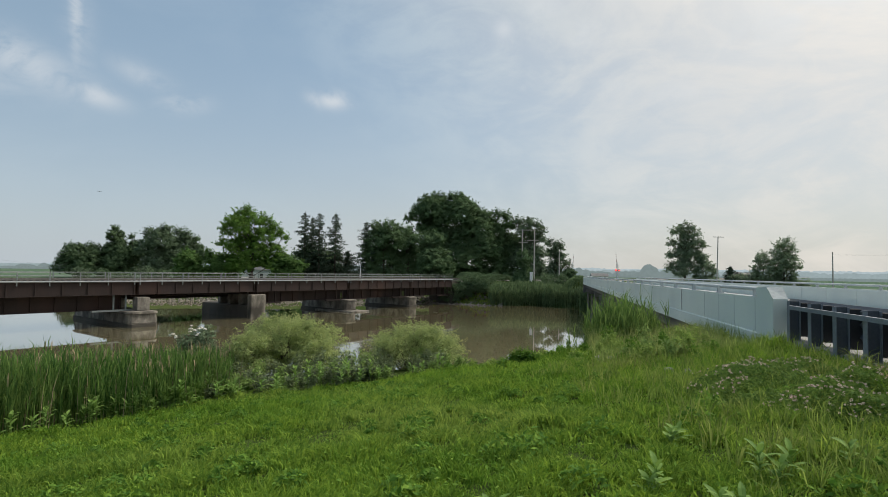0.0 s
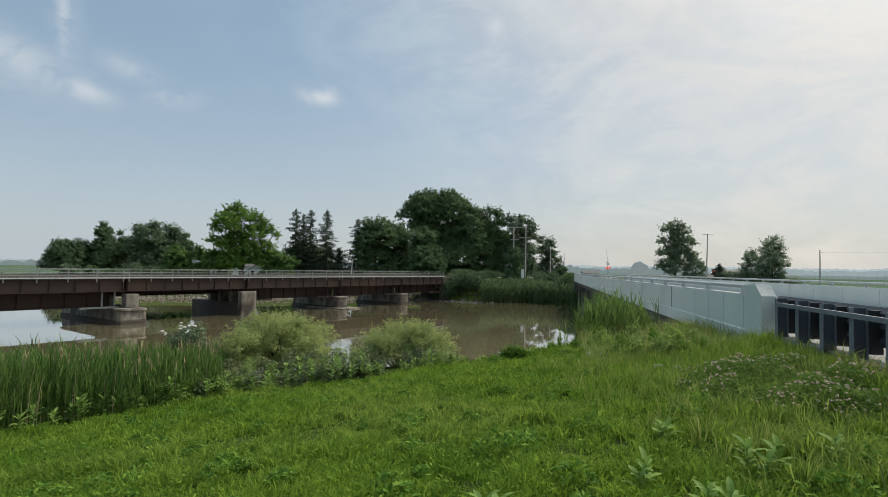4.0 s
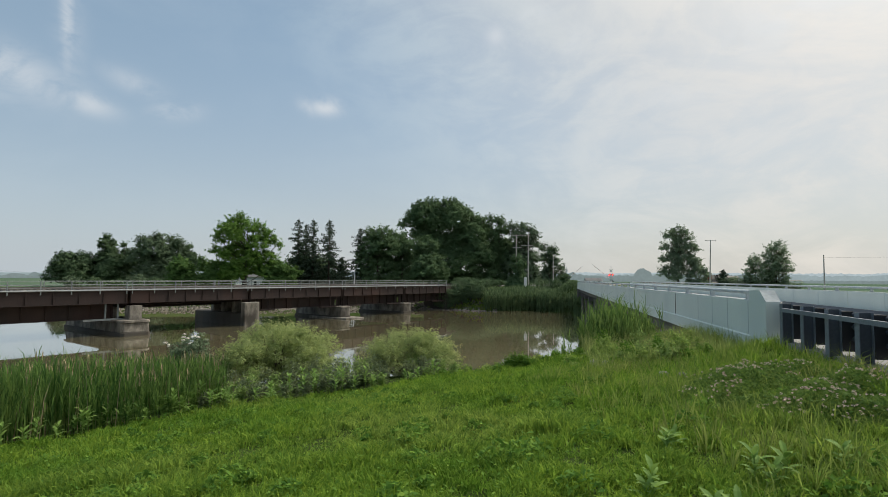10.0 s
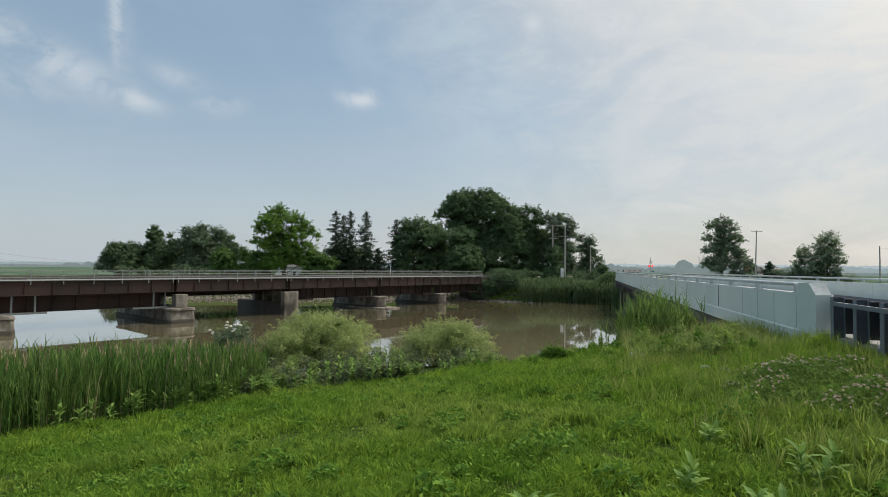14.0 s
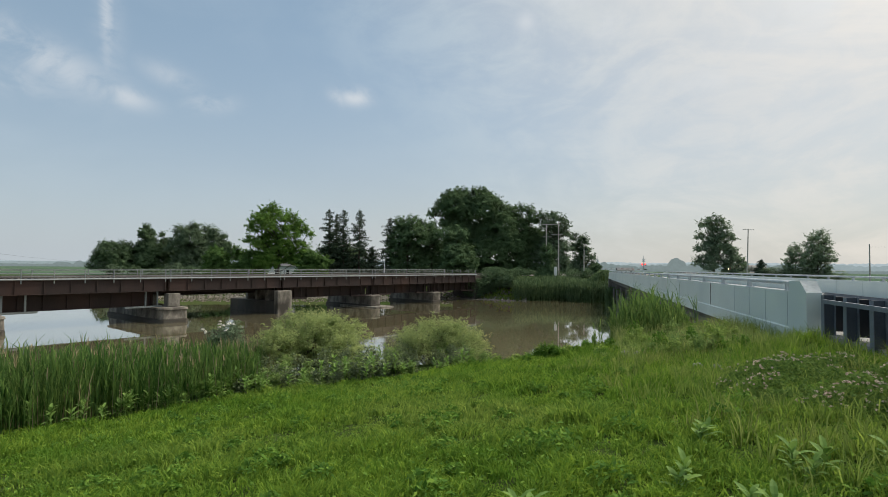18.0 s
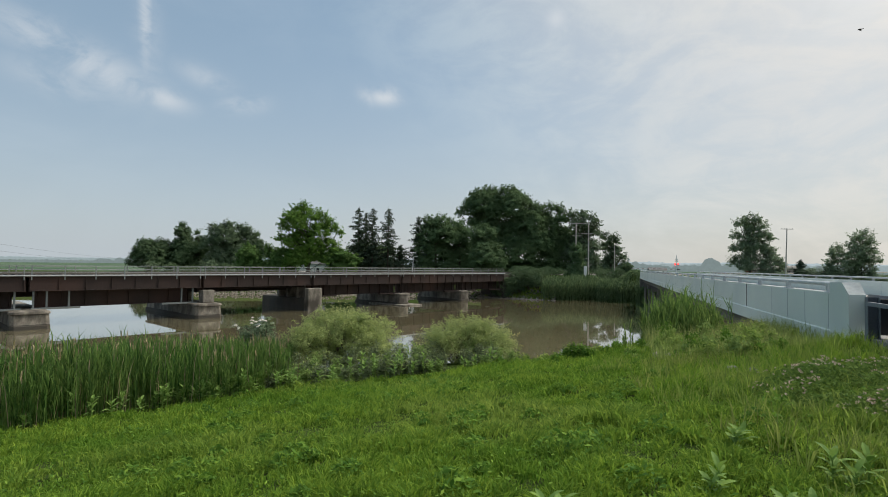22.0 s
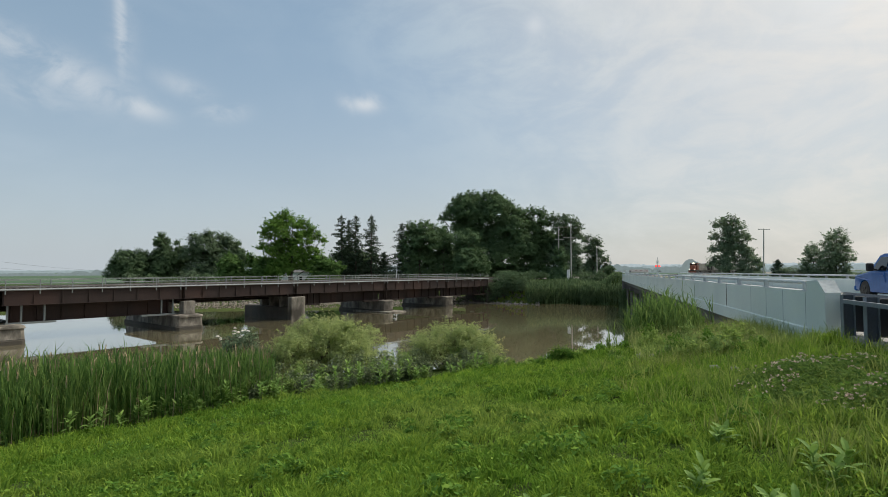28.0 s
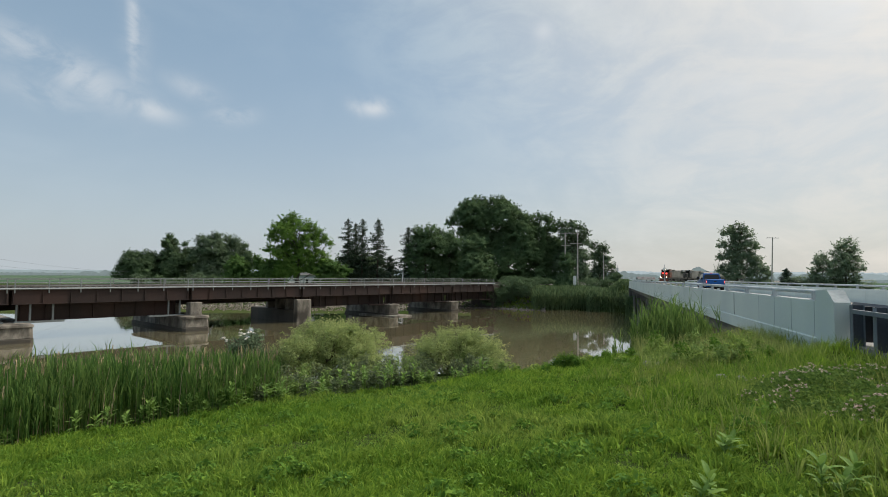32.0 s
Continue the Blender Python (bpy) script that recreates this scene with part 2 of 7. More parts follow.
M_TIE = material("grey_timber_tie", (0.19, 0.18, 0.16), (0.13, 0.12, 0.11), 0.9, 2, 20, 0.3, obrand=0.25)
M_CONC = material("new_pale_concrete", (0.745, 0.808, 0.758), (0.700, 0.762, 0.718), 0.8, 0.8, 140, 0.03, 0.003, third=(0.60, 0.665, 0.635), streak=(1, 1, 0.6))
# for scored joints, and for parapet tops dimmed against the sun
M_CONCG = material("joint_and_dimmed_top_concrete", (0.42, 0.46, 0.47), (0.36, 0.40, 0.41), 0.9, 1, 12, 0.2)
# weathered grey, taken darker to hold the shade under the road deck
M_CONCD = material("weathered_shaded_concrete", (0.17, 0.168, 0.16), (0.12, 0.118, 0.112), 0.9, 1, 12, 0.2)
M_DECK = material("concrete_road_surface", (0.31, 0.305, 0.29), (0.26, 0.256, 0.245), 0.9, 0.6, 30, 0.15, 0.004)
M_ASPHALT = material("worn_asphalt", (0.13, 0.13, 0.128), (0.10, 0.10, 0.10), 0.92, 0.7, 60, 0.2, 0.004)
M_LINE = material("faded_line_paint", (0.68, 0.68, 0.64), (0.5, 0.5, 0.47), 0.8, 3, 30, 0)
M_YLINE = material("yellow_line_paint", (0.60, 0.42, 0.06), (0.5, 0.35, 0.06), 0.8, 3, 30, 0)
# shade-side copy of the post steel, for webs and the beam's back
M_GRAIL = material("shaded_blue_grey_steel", (0.070, 0.085, 0.105), (0.055, 0.068, 0.085), 0.6, 2, 25, 0.05, metal=0.2)
M_GPOST = material("weathered_blue_grey_post", (0.205, 0.235, 0.270), (0.165, 0.190, 0.220), 0.6, 2, 25, 0.05, metal=0.15)
M_BLOCK = material("black_plastic_block", (0.018, 0.020, 0.024), (0.013, 0.014, 0.017), 0.7, 3, 30, 0.05)
M_STONE = material("grey_riprap_stone", (0.37, 0.355, 0.32), (0.25, 0.24, 0.215), 0.95, 2, 14, 0.5, 0.03, obrand=0.35)
M_RUBBLE = material("mixed_rubble", (0.225, 0.198, 0.160), (0.160, 0.142, 0.116), 0.95, 2, 14, 0.4, 0.03, island=0.24)
M_BANK = material("seeding_grass_blade", (0.275, 0.385, 0.098), (0.345, 0.375, 0.145), 0.85, 0.5, 3, 0, island=0.4, spec=0.1, translucent=0.42)
M_MILKH = material("pale_herb_leaf", (0.290, 0.405, 0.130), (0.230, 0.345, 0.098), 0.8, 1, 6, 0, island=0.3, spec=0.12, translucent=0.38)
M_POLE = material("silvered_wood_pole", (0.50, 0.48, 0.44), (0.40, 0.38, 0.345), 0.95, 2, 20, 0.3, streak=(1, 1, 0.1))
M_WIRE = material("dark_wire", (0.10, 0.11, 0.12), (0.08, 0.09, 0.10), 0.7, 2, 20, 0)
M_BALLAST = material("track_ballast", (0.30, 0.28, 0.26), (0.20, 0.19, 0.18), 0.95, 1.5, 12, 0.8, 0.05)
M_HRAIL = material("dull_grey_green_handrail", (0.24, 0.27, 0.27), (0.19, 0.215, 0.22), 0.6, 3, 30, 0.05, metal=0.2)
M_STEEL = material("worn_rail_steel", (0.17, 0.15, 0.135), (0.12, 0.105, 0.095), 0.6, 2, 20, 0.1, metal=0.4)


def water_material():
    m = bpy.data.materials.new("silty_river_water")
    m.use_nodes = True
    nt = m.node_tree
    N, L = nt.nodes.new, nt.links.new
    p = nt.nodes["Principled BSDF"]
    p.inputs["Base Color"].default_value = (0.105, 0.085, 0.052, 1)
    p.inputs["Roughness"].default_value = 0.03
    p.inputs["IOR"].default_value = 1.36
    co = N("ShaderNodeTexCoord")
    n1, n2 = N("ShaderNodeTexNoise"), N("ShaderNodeTexNoise")
    n1.inputs["Scale"].default_value, n1.inputs["Detail"].default_value = 0.5, 4
    n2.inputs["Scale"].default_value, n2.inputs["Detail"].default_value = 4.5, 3
    L(co.outputs["Object"], n1.inputs["Vector"]), L(co.outputs["Object"], n2.inputs["Vector"])
    b1, b2 = N("ShaderNodeBump"), N("ShaderNodeBump")
    b1.inputs["Strength"].default_value, b1.inputs["Distance"].default_value = 0.022, 0.1
    b2.inputs["Strength"].default_value, b2.inputs["Distance"].default_value = 0.018, 0.02
    L(n1.outputs[0], b1.inputs["Height"]), L(n2.outputs[0], b2.inputs["Height"])
    L(b1.outputs[0], b2.inputs["Normal"]), L(b2.outputs[0], p.inputs["Normal"])
    # a glassy film over the silt
    p.inputs["Coat Weight"].default_value, p.inputs["Coat Roughness"].default_value, p.inputs["Coat IOR"].default_value = 1.0, 0.02, 1.4
    L(b2.outputs[0], p.inputs["Coat Normal"])
    n3 = N("ShaderNodeTexNoise")
    n3.inputs["Scale"].default_value = 0.06
    L(co.outputs["Object"], n3.inputs["Vector"])
    mx = N("ShaderNodeMix")
    mx.data_type = "RGBA"
    mx.inputs[6].default_value, mx.inputs[7].default_value = (0.248, 0.218, 0.126, 1), (0.202, 0.180, 0.106, 1)
    L(n3.outputs[0], mx.inputs[0])
    L(mx.outputs[2], p.inputs["Base Color"])
    return m


M_WATER = water_material()


def ground_material():
    """Dark soil under the near grass, green crops on the fields beyond the river."""
    m = material("grassy_soil", (0.060, 0.092, 0.026), (0.044, 0.066, 0.020), 1.0, 0.5, 9, 0.6, 0.05, spec=0.0)
    nt = m.node_tree
    N, L = nt.nodes.new, nt.links.new
    p = nt.nodes["Principled BSDF"]
    old = p.inputs["Base Color"].links[0].from_socket
    co = N("ShaderNodeTexCoord")
    sep = N("ShaderNodeSeparateXYZ")
    L(co.outputs["Object"], sep.inputs[0])
    r = N("ShaderNodeMapRange")
    r.inputs["From Min"].default_value, r.inputs["From Max"].default_value = 125, 165
    L(sep.outputs[1], r.inputs["Value"])
    mp = N("ShaderNodeMapping")
    mp.inputs["Rotation"].default_value, mp.inputs["Scale"].default_value = (0, 0, radians(20)), (0.004, 0.03, 1)
    L(co.outputs["Object"], mp.inputs[0])
    n = N("ShaderNodeTexNoise")
    n.inputs["Scale"].default_value, n.inputs["Detail"].default_value = 1.0, 6
    L(mp.outputs[0], n.inputs["Vector"])
    cr = N("ShaderNodeValToRGB")
    cr.color_ramp.elements[0].position, cr.color_ramp.elements[0].color = 0.38, (0.078, 0.130, 0.085, 1)
    cr.color_ramp.elements[1].position, cr.color_ramp.elements[1].color = 0.62, (0.116, 0.166, 0.114, 1)
    L(n.outputs[0], cr.inputs[0])
    mx = N("ShaderNodeMix")
    mx.data_type = "RGBA"
    L(r.outputs[0], mx.inputs[0]), L(old, mx.inputs[6]), L(cr.outputs[0], mx.inputs[7])
    L(mx.outputs[2], p.inputs["Base Color"])
    return m


M_GROUND = ground_material()
M_LAMP_RED = glow("red_signal_lamp", (1.0, 0.03, 0.025), 7.0)
M_LAMP_HEAD = glow("headlight_glass", (1.0, 0.78, 0.55), 12.0)
M_LAMP_TAIL = glow("tail_lamp_glass", (0.45, 0.01, 0.015), 0.35)
M_LAMP_CORE = glow("lit_tail_lamp_core", (1.0, 0.16, 0.12), 2.5)


# ---- mesh helpers ----
def link(name, me, mat, parent=None, label=""):
    me.materials.append(mat)
    ob = new(name, me)
    if parent:
        ob.parent = parent
    if label:
        ob["label"] = label
    return ob


def part(name, bm, mat, parent=None, label=""):
    me = bpy.data.meshes.new(name)
    bm.to_mesh(me)
    bm.free()
    return link(name, me, mat, parent, label)


def box(bm, c, s, rot=None, bevel=0.0):
    """A box of size s about c, turned by the matrix rot, with chamfered edges."""
    r = bmesh.ops.create_cube(bm, size=1.0)
    vs = r["verts"]
    bmesh.ops.scale(bm, vec=s, verts=vs)
    if bevel:
        es = list({e for v in vs for e in v.link_edges})
        g = bmesh.ops.bevel(bm, geom=es, offset=bevel, segments=1, affect="EDGES")
        vs = list({v for f in g["faces"] for v in f.verts} | {v for v in vs if v.is_valid})
    m = Matrix.Translation(c) @ (rot.to_4x4() if rot else Matrix.Identity(4))
    bmesh.ops.transform(bm, matrix=m, verts=vs)
    return vs


def tube(bm, pts, radii, sides=8):
    """A tube through the points with a radius at each, closed at both ends."""
    pts = [Vector(p) for p in pts]
    rings = []
    for i, p in enumerate(pts):
        d = (pts[min(i + 1, len(pts) - 1)] - pts[max(i - 1, 0)]).normalized()
        a = d.cross(Vector((0, 0, 1)) if abs(d.z) < 0.95 else Vector((1, 0, 0))).normalized()
        b = d.cross(a)
        rings.append([bm.verts.new(p + radii[i] * (math.cos(k * math.tau / sides) * a + math.sin(k * math.tau / sides) * b)) for k in range(sides)])
    for r0, r1 in zip(rings, rings[1:]):
        for k in range(sides):
            bm.faces.new((r0[k], r0[(k + 1) % sides], r1[(k + 1) % sides], r1[k]))
    bm.faces.new(list(reversed(rings[0])))
    bm.faces.new(rings[-1])


def prism(bm, profile, axis_pts):
    """A solid of the closed (u, z) profile swept along points (x, y, z), u to the right of the way."""
    rings = []
    pts = [Vector(p) for p in axis_pts]
    for i, p in enumerate(pts):
        d = (pts[min(i + 1, len(pts) - 1)] - pts[max(i - 1, 0)])
        d.z = 0
        d.normalize()
        n = Vector((d.y, -d.x, 0))
        rings.append([bm.verts.new(p + n * u + Vector((0, 0, z))) for u, z in profile])
    k = len(profile)
    for r0, r1 in zip(rings, rings[1:]):
        for j in range(k):
            bm.faces.new((r0[j], r0[(j + 1) % k], r1[(j + 1) % k], r1[j]))
    bm.faces.new(list(reversed(rings[0])))
    bm.faces.new(rings[-1])
    bmesh.ops.recalc_face_normals(bm, faces=bm.faces[:])


def fast_mesh(name, verts, quads=None, tris=None):
    """A mesh from numpy arrays of vertices, quads and triangles."""
    me = bpy.data.meshes.new(name)
    nq = 0 if quads is None else len(quads)
    ntr = 0 if tris is None else len(tris)
    loops = np.concatenate([a.ravel() for a in (quads, tris) if a is not None]).astype(np.int32)
    starts = np.concatenate([np.arange(nq) * 4, nq * 4 + np.arange(ntr) * 3]).astype(np.int32)
    me.vertices.add(len(verts))
    me.vertices.foreach_set("co", np.asarray(verts, np.float32).ravel())
    me.loops.add(len(loops))
    me.loops.foreach_set("vertex_index", loops)
    me.polygons.add(nq + ntr)
    me.polygons.foreach_set("loop_start", starts)
    me.update(calc_edges=True)
    me.validate()
    return me


def blades(rng, pos, height, width, lean, az=None):
    """Bent, tapering blades at the positions: one quad and one triangle each."""
    n = len(pos)
    az = rng.uniform(0, math.tau, n) if az is None else az
    f = rng.uniform(0, math.tau, n)
    side = np.stack([np.cos(f), np.sin(f), np.zeros(n)], 1) * (width / 2)[:, None]
    out = np.stack([np.cos(az), np.sin(az), np.zeros(n)], 1)
    up = np.array([0, 0, 1.0])
    mid = pos + up * (height * 0.6)[:, None] + out * (lean * 0.3 * height)[:, None]
    tip = pos + up * (height * (1 - 0.25 * lean))[:, None] + out * (lean * height)[:, None]
    v = np.stack([pos - side, pos + side, mid + side * 0.8, mid - side * 0.8, tip], 1).reshape(-1, 3)
    i = np.arange(n)[:, None] * 5
    return v, i + np.array([0, 1, 2, 3]), i + np.array([3, 2, 4])


def leaves(rng, pos, normal, size, aspect=0.55):
    """Pointed, slightly folded leaves about the positions: two triangles each."""
    n = len(pos)
    r = rng.normal(size=(n, 3))
    a = np.cross(normal, r)
    a /= np.linalg.norm(a, axis=1)[:, None] + 1e-9
    b = np.cross(normal, a)
    s = size[:, None]
    v = np.stack([pos - a * s * 0.5, pos + b * s * aspect * 0.5 + normal * s * 0.08, pos + a * s * 0.5, pos - b * s * aspect * 0.5 + normal * s * 0.08], 1).reshape(-1, 3)
    i = np.arange(n)[:, None] * 4
    return v, i + np.array([0, 1, 2, 3])


def join_np(chunks):
    vs, qs, ts, k = [], [], [], 0
    for v, q, t in chunks:
        vs.append(v)
        if q is not None:
            qs.append(q + k)
        if t is not None:
            ts.append(t + k)
        k += len(v)
    return np.concatenate(vs), (np.concatenate(qs) if qs else None), (np.concatenate(ts) if ts else None)


# ---- plan ----
RAIL_AZ = radians(25.35)
RU = Vector((math.sin(RAIL_AZ), math.cos(RAIL_AZ), 0))        # along the track, away from the viewer
RN = Vector((math.cos(RAIL_AZ), -math.sin(RAIL_AZ), 0))       # across it, towards the viewer
RAIL0 = Vector((-21.6, 108.88, 0)) - RN * 2.0                  # track centre at the far abutment
ROAD_X = 9.87
ROAD_END = 105.0                                               # far end of the road bridge
RROT = Matrix.Rotation(-RAIL_AZ, 3, "Z")


def smooth(t):
    t = np.clip(t, 0, 1)
    return t * t * (3 - 2 * t)


def road_z(y):
    """Height of the road's crown line."""
    return np.interp(y, [-200, 0, 14, 95, 150, 260, 900], [5.3, 5.55, 5.55, 5.25, 5.2, 4.6, 3.4])


def far_shore(x):
    return np.interp(x, [-600, -160, -82, -72, -45, -24, -13, -3, 6, 20, 60, 600], [-60, 55, 92, 98, 106, 110.5, 107.6, 112.5, 117.5, 118, 120, 160])


def bank_edge(x):
    """Where the lawn breaks off towards the river."""
    return 17.2 - 1.9 * np.exp(-((x + 1.6) / 2.4) ** 2) + 0.42 * np.maximum(0, x - 0.7)


def lawn_edge(x):
    """Where the mown grass ends and the tall growth of the bank begins."""
    return np.minimum(bank_edge(x), np.interp(x, [-14, -12, -10.4, -9.5, -8.3, -7, -6, -4.6, -3.9, -2.8, -2.2], [5.0, 6.2, 7.8, 9.3, 10.8, 12.2, 12.8, 13.4, 14.1, 15.2, 17]))


def ground_z(x, y):
    """Height of the ground at x, y (arrays)."""
    x, y = np.asarray(x, float), np.asarray(y, float)
    sig = 1 / (1 + np.exp(np.clip(x - 2.0, -30, 30)))
    lawn = 5.35 - 0.13 * np.maximum(0, -x) - 0.07 * np.maximum(0, y - 2) * sig
    lawn = lawn - 0.10 * np.maximum(0, x - 17.5)
    lawn = lawn - 0.085 * np.clip(y - 12.3, 0, 14) * smooth((x - 0.5) / 2.5) * smooth((7.5 - x) / 1.5)
    lawn = lawn + 0.17 * smooth((x - 3.4) / 1.0) * smooth((5.6 - x) / 0.3) * smooth((13.5 - y) / 1.0)
    lawn = np.maximum(lawn, 2.2)
    lawn = lawn + 0.05 * np.sin(x * 0.9 + 1.3 * np.sin(y * 0.5)) * np.cos(y * 0.8 + 0.7 * np.sin(x * 0.6))
    edge_y = bank_edge(x)
    d1, d2 = y - edge_y, -11.4 - x - 0.02 * (y - 8) ** 2 * (y < 8)
    d = np.maximum(d1, d2) + 0.0
    both = (d1 > -3) & (d2 > -3)
    d = np.where(both, np.sqrt(np.maximum(d1 + 3, 0) ** 2 + np.maximum(d2 + 3, 0) ** 2) - 3, d)
    near = lawn + (-1.6 - lawn) * smooth(d / 8.5)
    df = y - far_shore(x)
    fields = 2.3 + 0.25 * np.sin(x * 0.02) * np.sin(y * 0.017)
    far = -1.6 + (fields + 1.6) * smooth((df + 4) / 11)
    z = np.maximum(near, far)
    # banks that carry the road and the railway
    off = np.abs(x - ROAD_X)
    bank = road_z(y) - 0.12 - 0.8 * np.maximum(0, off - 6.2)
    on = smooth((y - 106) / 6)
    z = np.maximum(z, np.where(y > 60, -1.6 + (bank + 1.6) * on, z))
    z = np.where((y < 22) & (off < 5.4), np.minimum(z, road_z(y) - 0.12), z)
    s = (x - RAIL0.x) * RU.x + (y - RAIL0.y) * RU.y
    w = np.abs((x - RAIL0.x) * RN.x + (y - RAIL0.y) * RN.y)
    rb = np.interp(s, [0, 20, 80], [4.75, 4.7, 4.35]) - 0.5 * np.maximum(0, w - 3.0)
    ron = smooth((s - 1) / 6) + smooth((-100 - s) / 6)
    z = np.maximum(z, -1.6 + (rb + 1.6) * np.clip(ron, 0, 1))
    return z


def build_ground():
    def axis(lo, hi, a, b, step):
        core = np.arange(a, b + step / 2, step)
        left, right = [a], [b]
        g = step
        while left[-1] > lo:
            g *= 1.12
            left.append(left[-1] - g)
        g = step
        while right[-1] < hi:
            g *= 1.12
            right.append(right[-1] + g)
        return np.concatenate([left[:0:-1], core, right[1:]])

    xs = axis(-4500, 4500, -60, 40, 0.7)
    ys = axis(-1500, 4900, -12, 130, 0.7)
    X, Y = np.meshgrid(xs, ys)
    v = np.stack([X, Y, ground_z(X, Y)], 2).reshape(-1, 3)
    nx, ny = len(xs), len(ys)
    i = (np.arange(ny - 1)[:, None] * nx + np.arange(nx - 1)[None]).ravel()
    q = np.stack([i, i + 1, i + nx + 1, i + nx], 1)
    me = fast_mesh("ground", v, q)
    me.polygons.foreach_set("use_smooth", np.ones(len(q), bool))
    g = link("ground", me, M_GROUND)
    tagged(g, "grassy river bank and flat green farm fields", "ground", kind="structure")
    bm = bmesh.new()
    bmesh.ops.create_grid(bm, x_segments=60, y_segments=60, size=1)
    for vv in bm.verts:
        vv.co = (vv.co.x * 420 - 60, vv.co.y * 260 + 60, 0)
    w = part("water", bm, M_WATER)
    tagged(w, "calm muddy brown river water", "river", kind="structure")


build_ground()


# ---- railway bridge ----
def rail_pt(s, w, z):
    """A point s metres along the track from the far abutment, w metres towards the viewer, at height z."""
    p = RAIL0 + RU * s + RN * w
    return Vector((p.x, p.y, z))


def rbox(bm, s0, s1, w0, w1, z0, z1, bevel=0.0):
    box(bm, rail_pt((s0 + s1) / 2, (w0 + w1) / 2, (z0 + z1) / 2), (w1 - w0, s1 - s0, z1 - z0), RROT, bevel)


PIER_S = [-78.3, -61.2, -45.6, -28.2, -12.7]


def tie_mesh():
    bm = bmesh.new()
    box(bm, (0, 0, 0), (2.6, 0.22, 0.15), None, 0.01)
    me = bpy.data.meshes.new("tie")
    bm.to_mesh(me)
    bm.free()
    me.materials.append(M_TIE)
    return me


TIE = tie_mesh()


def tie_at(parent, s, z):
    ob = new("tie", TIE)
    ob.parent = parent
    ob.matrix_basis = Matrix.Translation(rail_pt(s, 0, z)) @ RROT.to_4x4()


def build_rail_bridge():
    deck = new("railway_bridge")
    tagged(deck, "rust-brown steel plate girder railway bridge on concrete piers", "bridge")
    ends = [-97.0] + PIER_S + [0.5]
    # near fascia girders, one a span, with stiffeners, flanges
    for a, b in zip(ends, ends[1:]):
        bm = bmesh.new()
        rbox(bm, a + 0.12, b - 0.12, 1.88, 1.91, 3.62, 4.98)
        rbox(bm, a + 0.10, b - 0.10, 1.72, 2.04, 3.58, 3.64)
        rbox(bm, a + 0.10, b - 0.10, 1.72, 2.04, 4.96, 5.02)
        gd = part("fascia_girder", bm, M_RUST, deck)
        n = max(4, round((b - a) / 2.35))
        for k in range(n + 1):
            s = a + 0.25 + (b - a - 0.5) * k / n
            bm = bmesh.new()
            rbox(bm, s - 0.04, s + 0.04, 1.91, 2.02, 3.64, 4.96)
            part("stiffener", bm, M_RUST, gd)
        # deeper girder further in
        bm = bmesh.new()
        low = 1.85 if b < -50 else 2.0
        if abs(a + 61.2) < 0.1:
            low = 3.3
        gap = 0.9 if b < -50 else 0.12
        rbox(bm, a + gap, b - gap, 0.10, 0.14, low, 4.6)
        rbox(bm, a + gap, b - gap, -0.1, 0.34, low - 0.05, low)
        gi = part("deep_girder", bm, M_RUST, deck)
        for k in range(0, n + 1):
            s = a + 1.1 + (b - a - 2.2) * k / n
            bm = bmesh.new()
            rbox(bm, s - 0.04, s + 0.04, 0.14, 0.30, low, 4.6)
            part("stiffener", bm, M_RUST, gi)
        # bearing shoes and posts at both ends
        if low > 3:
            bm = bmesh.new()
            rbox(bm, a + 0.4, b - 0.4, -1.75, -1.70, 3.5, 4.98)
            part("inner_girder", bm, M_RUST, deck)
            continue
        for s in (a + 0.75, b - 0.75):
            for w in (-1.7, 0.9):
                bm = bmesh.new()
                rbox(bm, s - 0.35, s + 0.35, w - 0.35, w + 0.35, low - 0.22, low - 0.05, 0.03)
                part("bearing_shoe", bm, M_HRAIL, deck)
        for s in (a + 0.6, a + 1.7, a + 3.6, b - 0.9, b - 2.2):
            bm = bmesh.new()
            rbox(bm, s - 0.08, s + 0.08, 1.3, 1.48, low - 0.05, 3.6)
            part("end_post", bm, M_HRAIL if b < -40 else M_RUST, deck)
        for s0, s1 in ((a + 0.4, a + 4.6), (b - 4.4, b - 0.4)):
            bm = bmesh.new()
            rbox(bm, s0, s1, 1.22, 1.56, low - 0.16, low + 0.04)
            part("end_beam", bm, M_HRAIL if b < -40 else M_RUST, deck)
    # deck edge, ties and rails
    bm = bmesh.new()
    rbox(bm, ends[0], ends[-1], -6.3, 2.12, 5.02, 5.14)
    part("deck_floor", bm, M_TIE, deck, "pale timber walkway floor")
    bm = bmesh.new()
    rbox(bm, ends[0], ends[-1], 2.06, 2.16, 5.10, 5.22)
    part("kerb", bm, M_GALV, deck, "pale steel kerb angle")
    bm = bmesh.new()
    rbox(bm, ends[0], ends[-1], -5.9, -5.84, 2.6, 5.02)
    part("far_girder", bm, M_RUST, deck)
    for w in (-0.75, 0.75, -4.95, -3.45):
        bm = bmesh.new()
        rbox(bm, ends[0], ends[-1], w - 0.036, w + 0.036, 5.26, 5.41)
        part("running_rail", bm, M_STEEL, deck)
    s = ends[0] + 0.3
    while s < ends[-1]:
        tie_at(deck, s, 5.20)
        s += 0.55
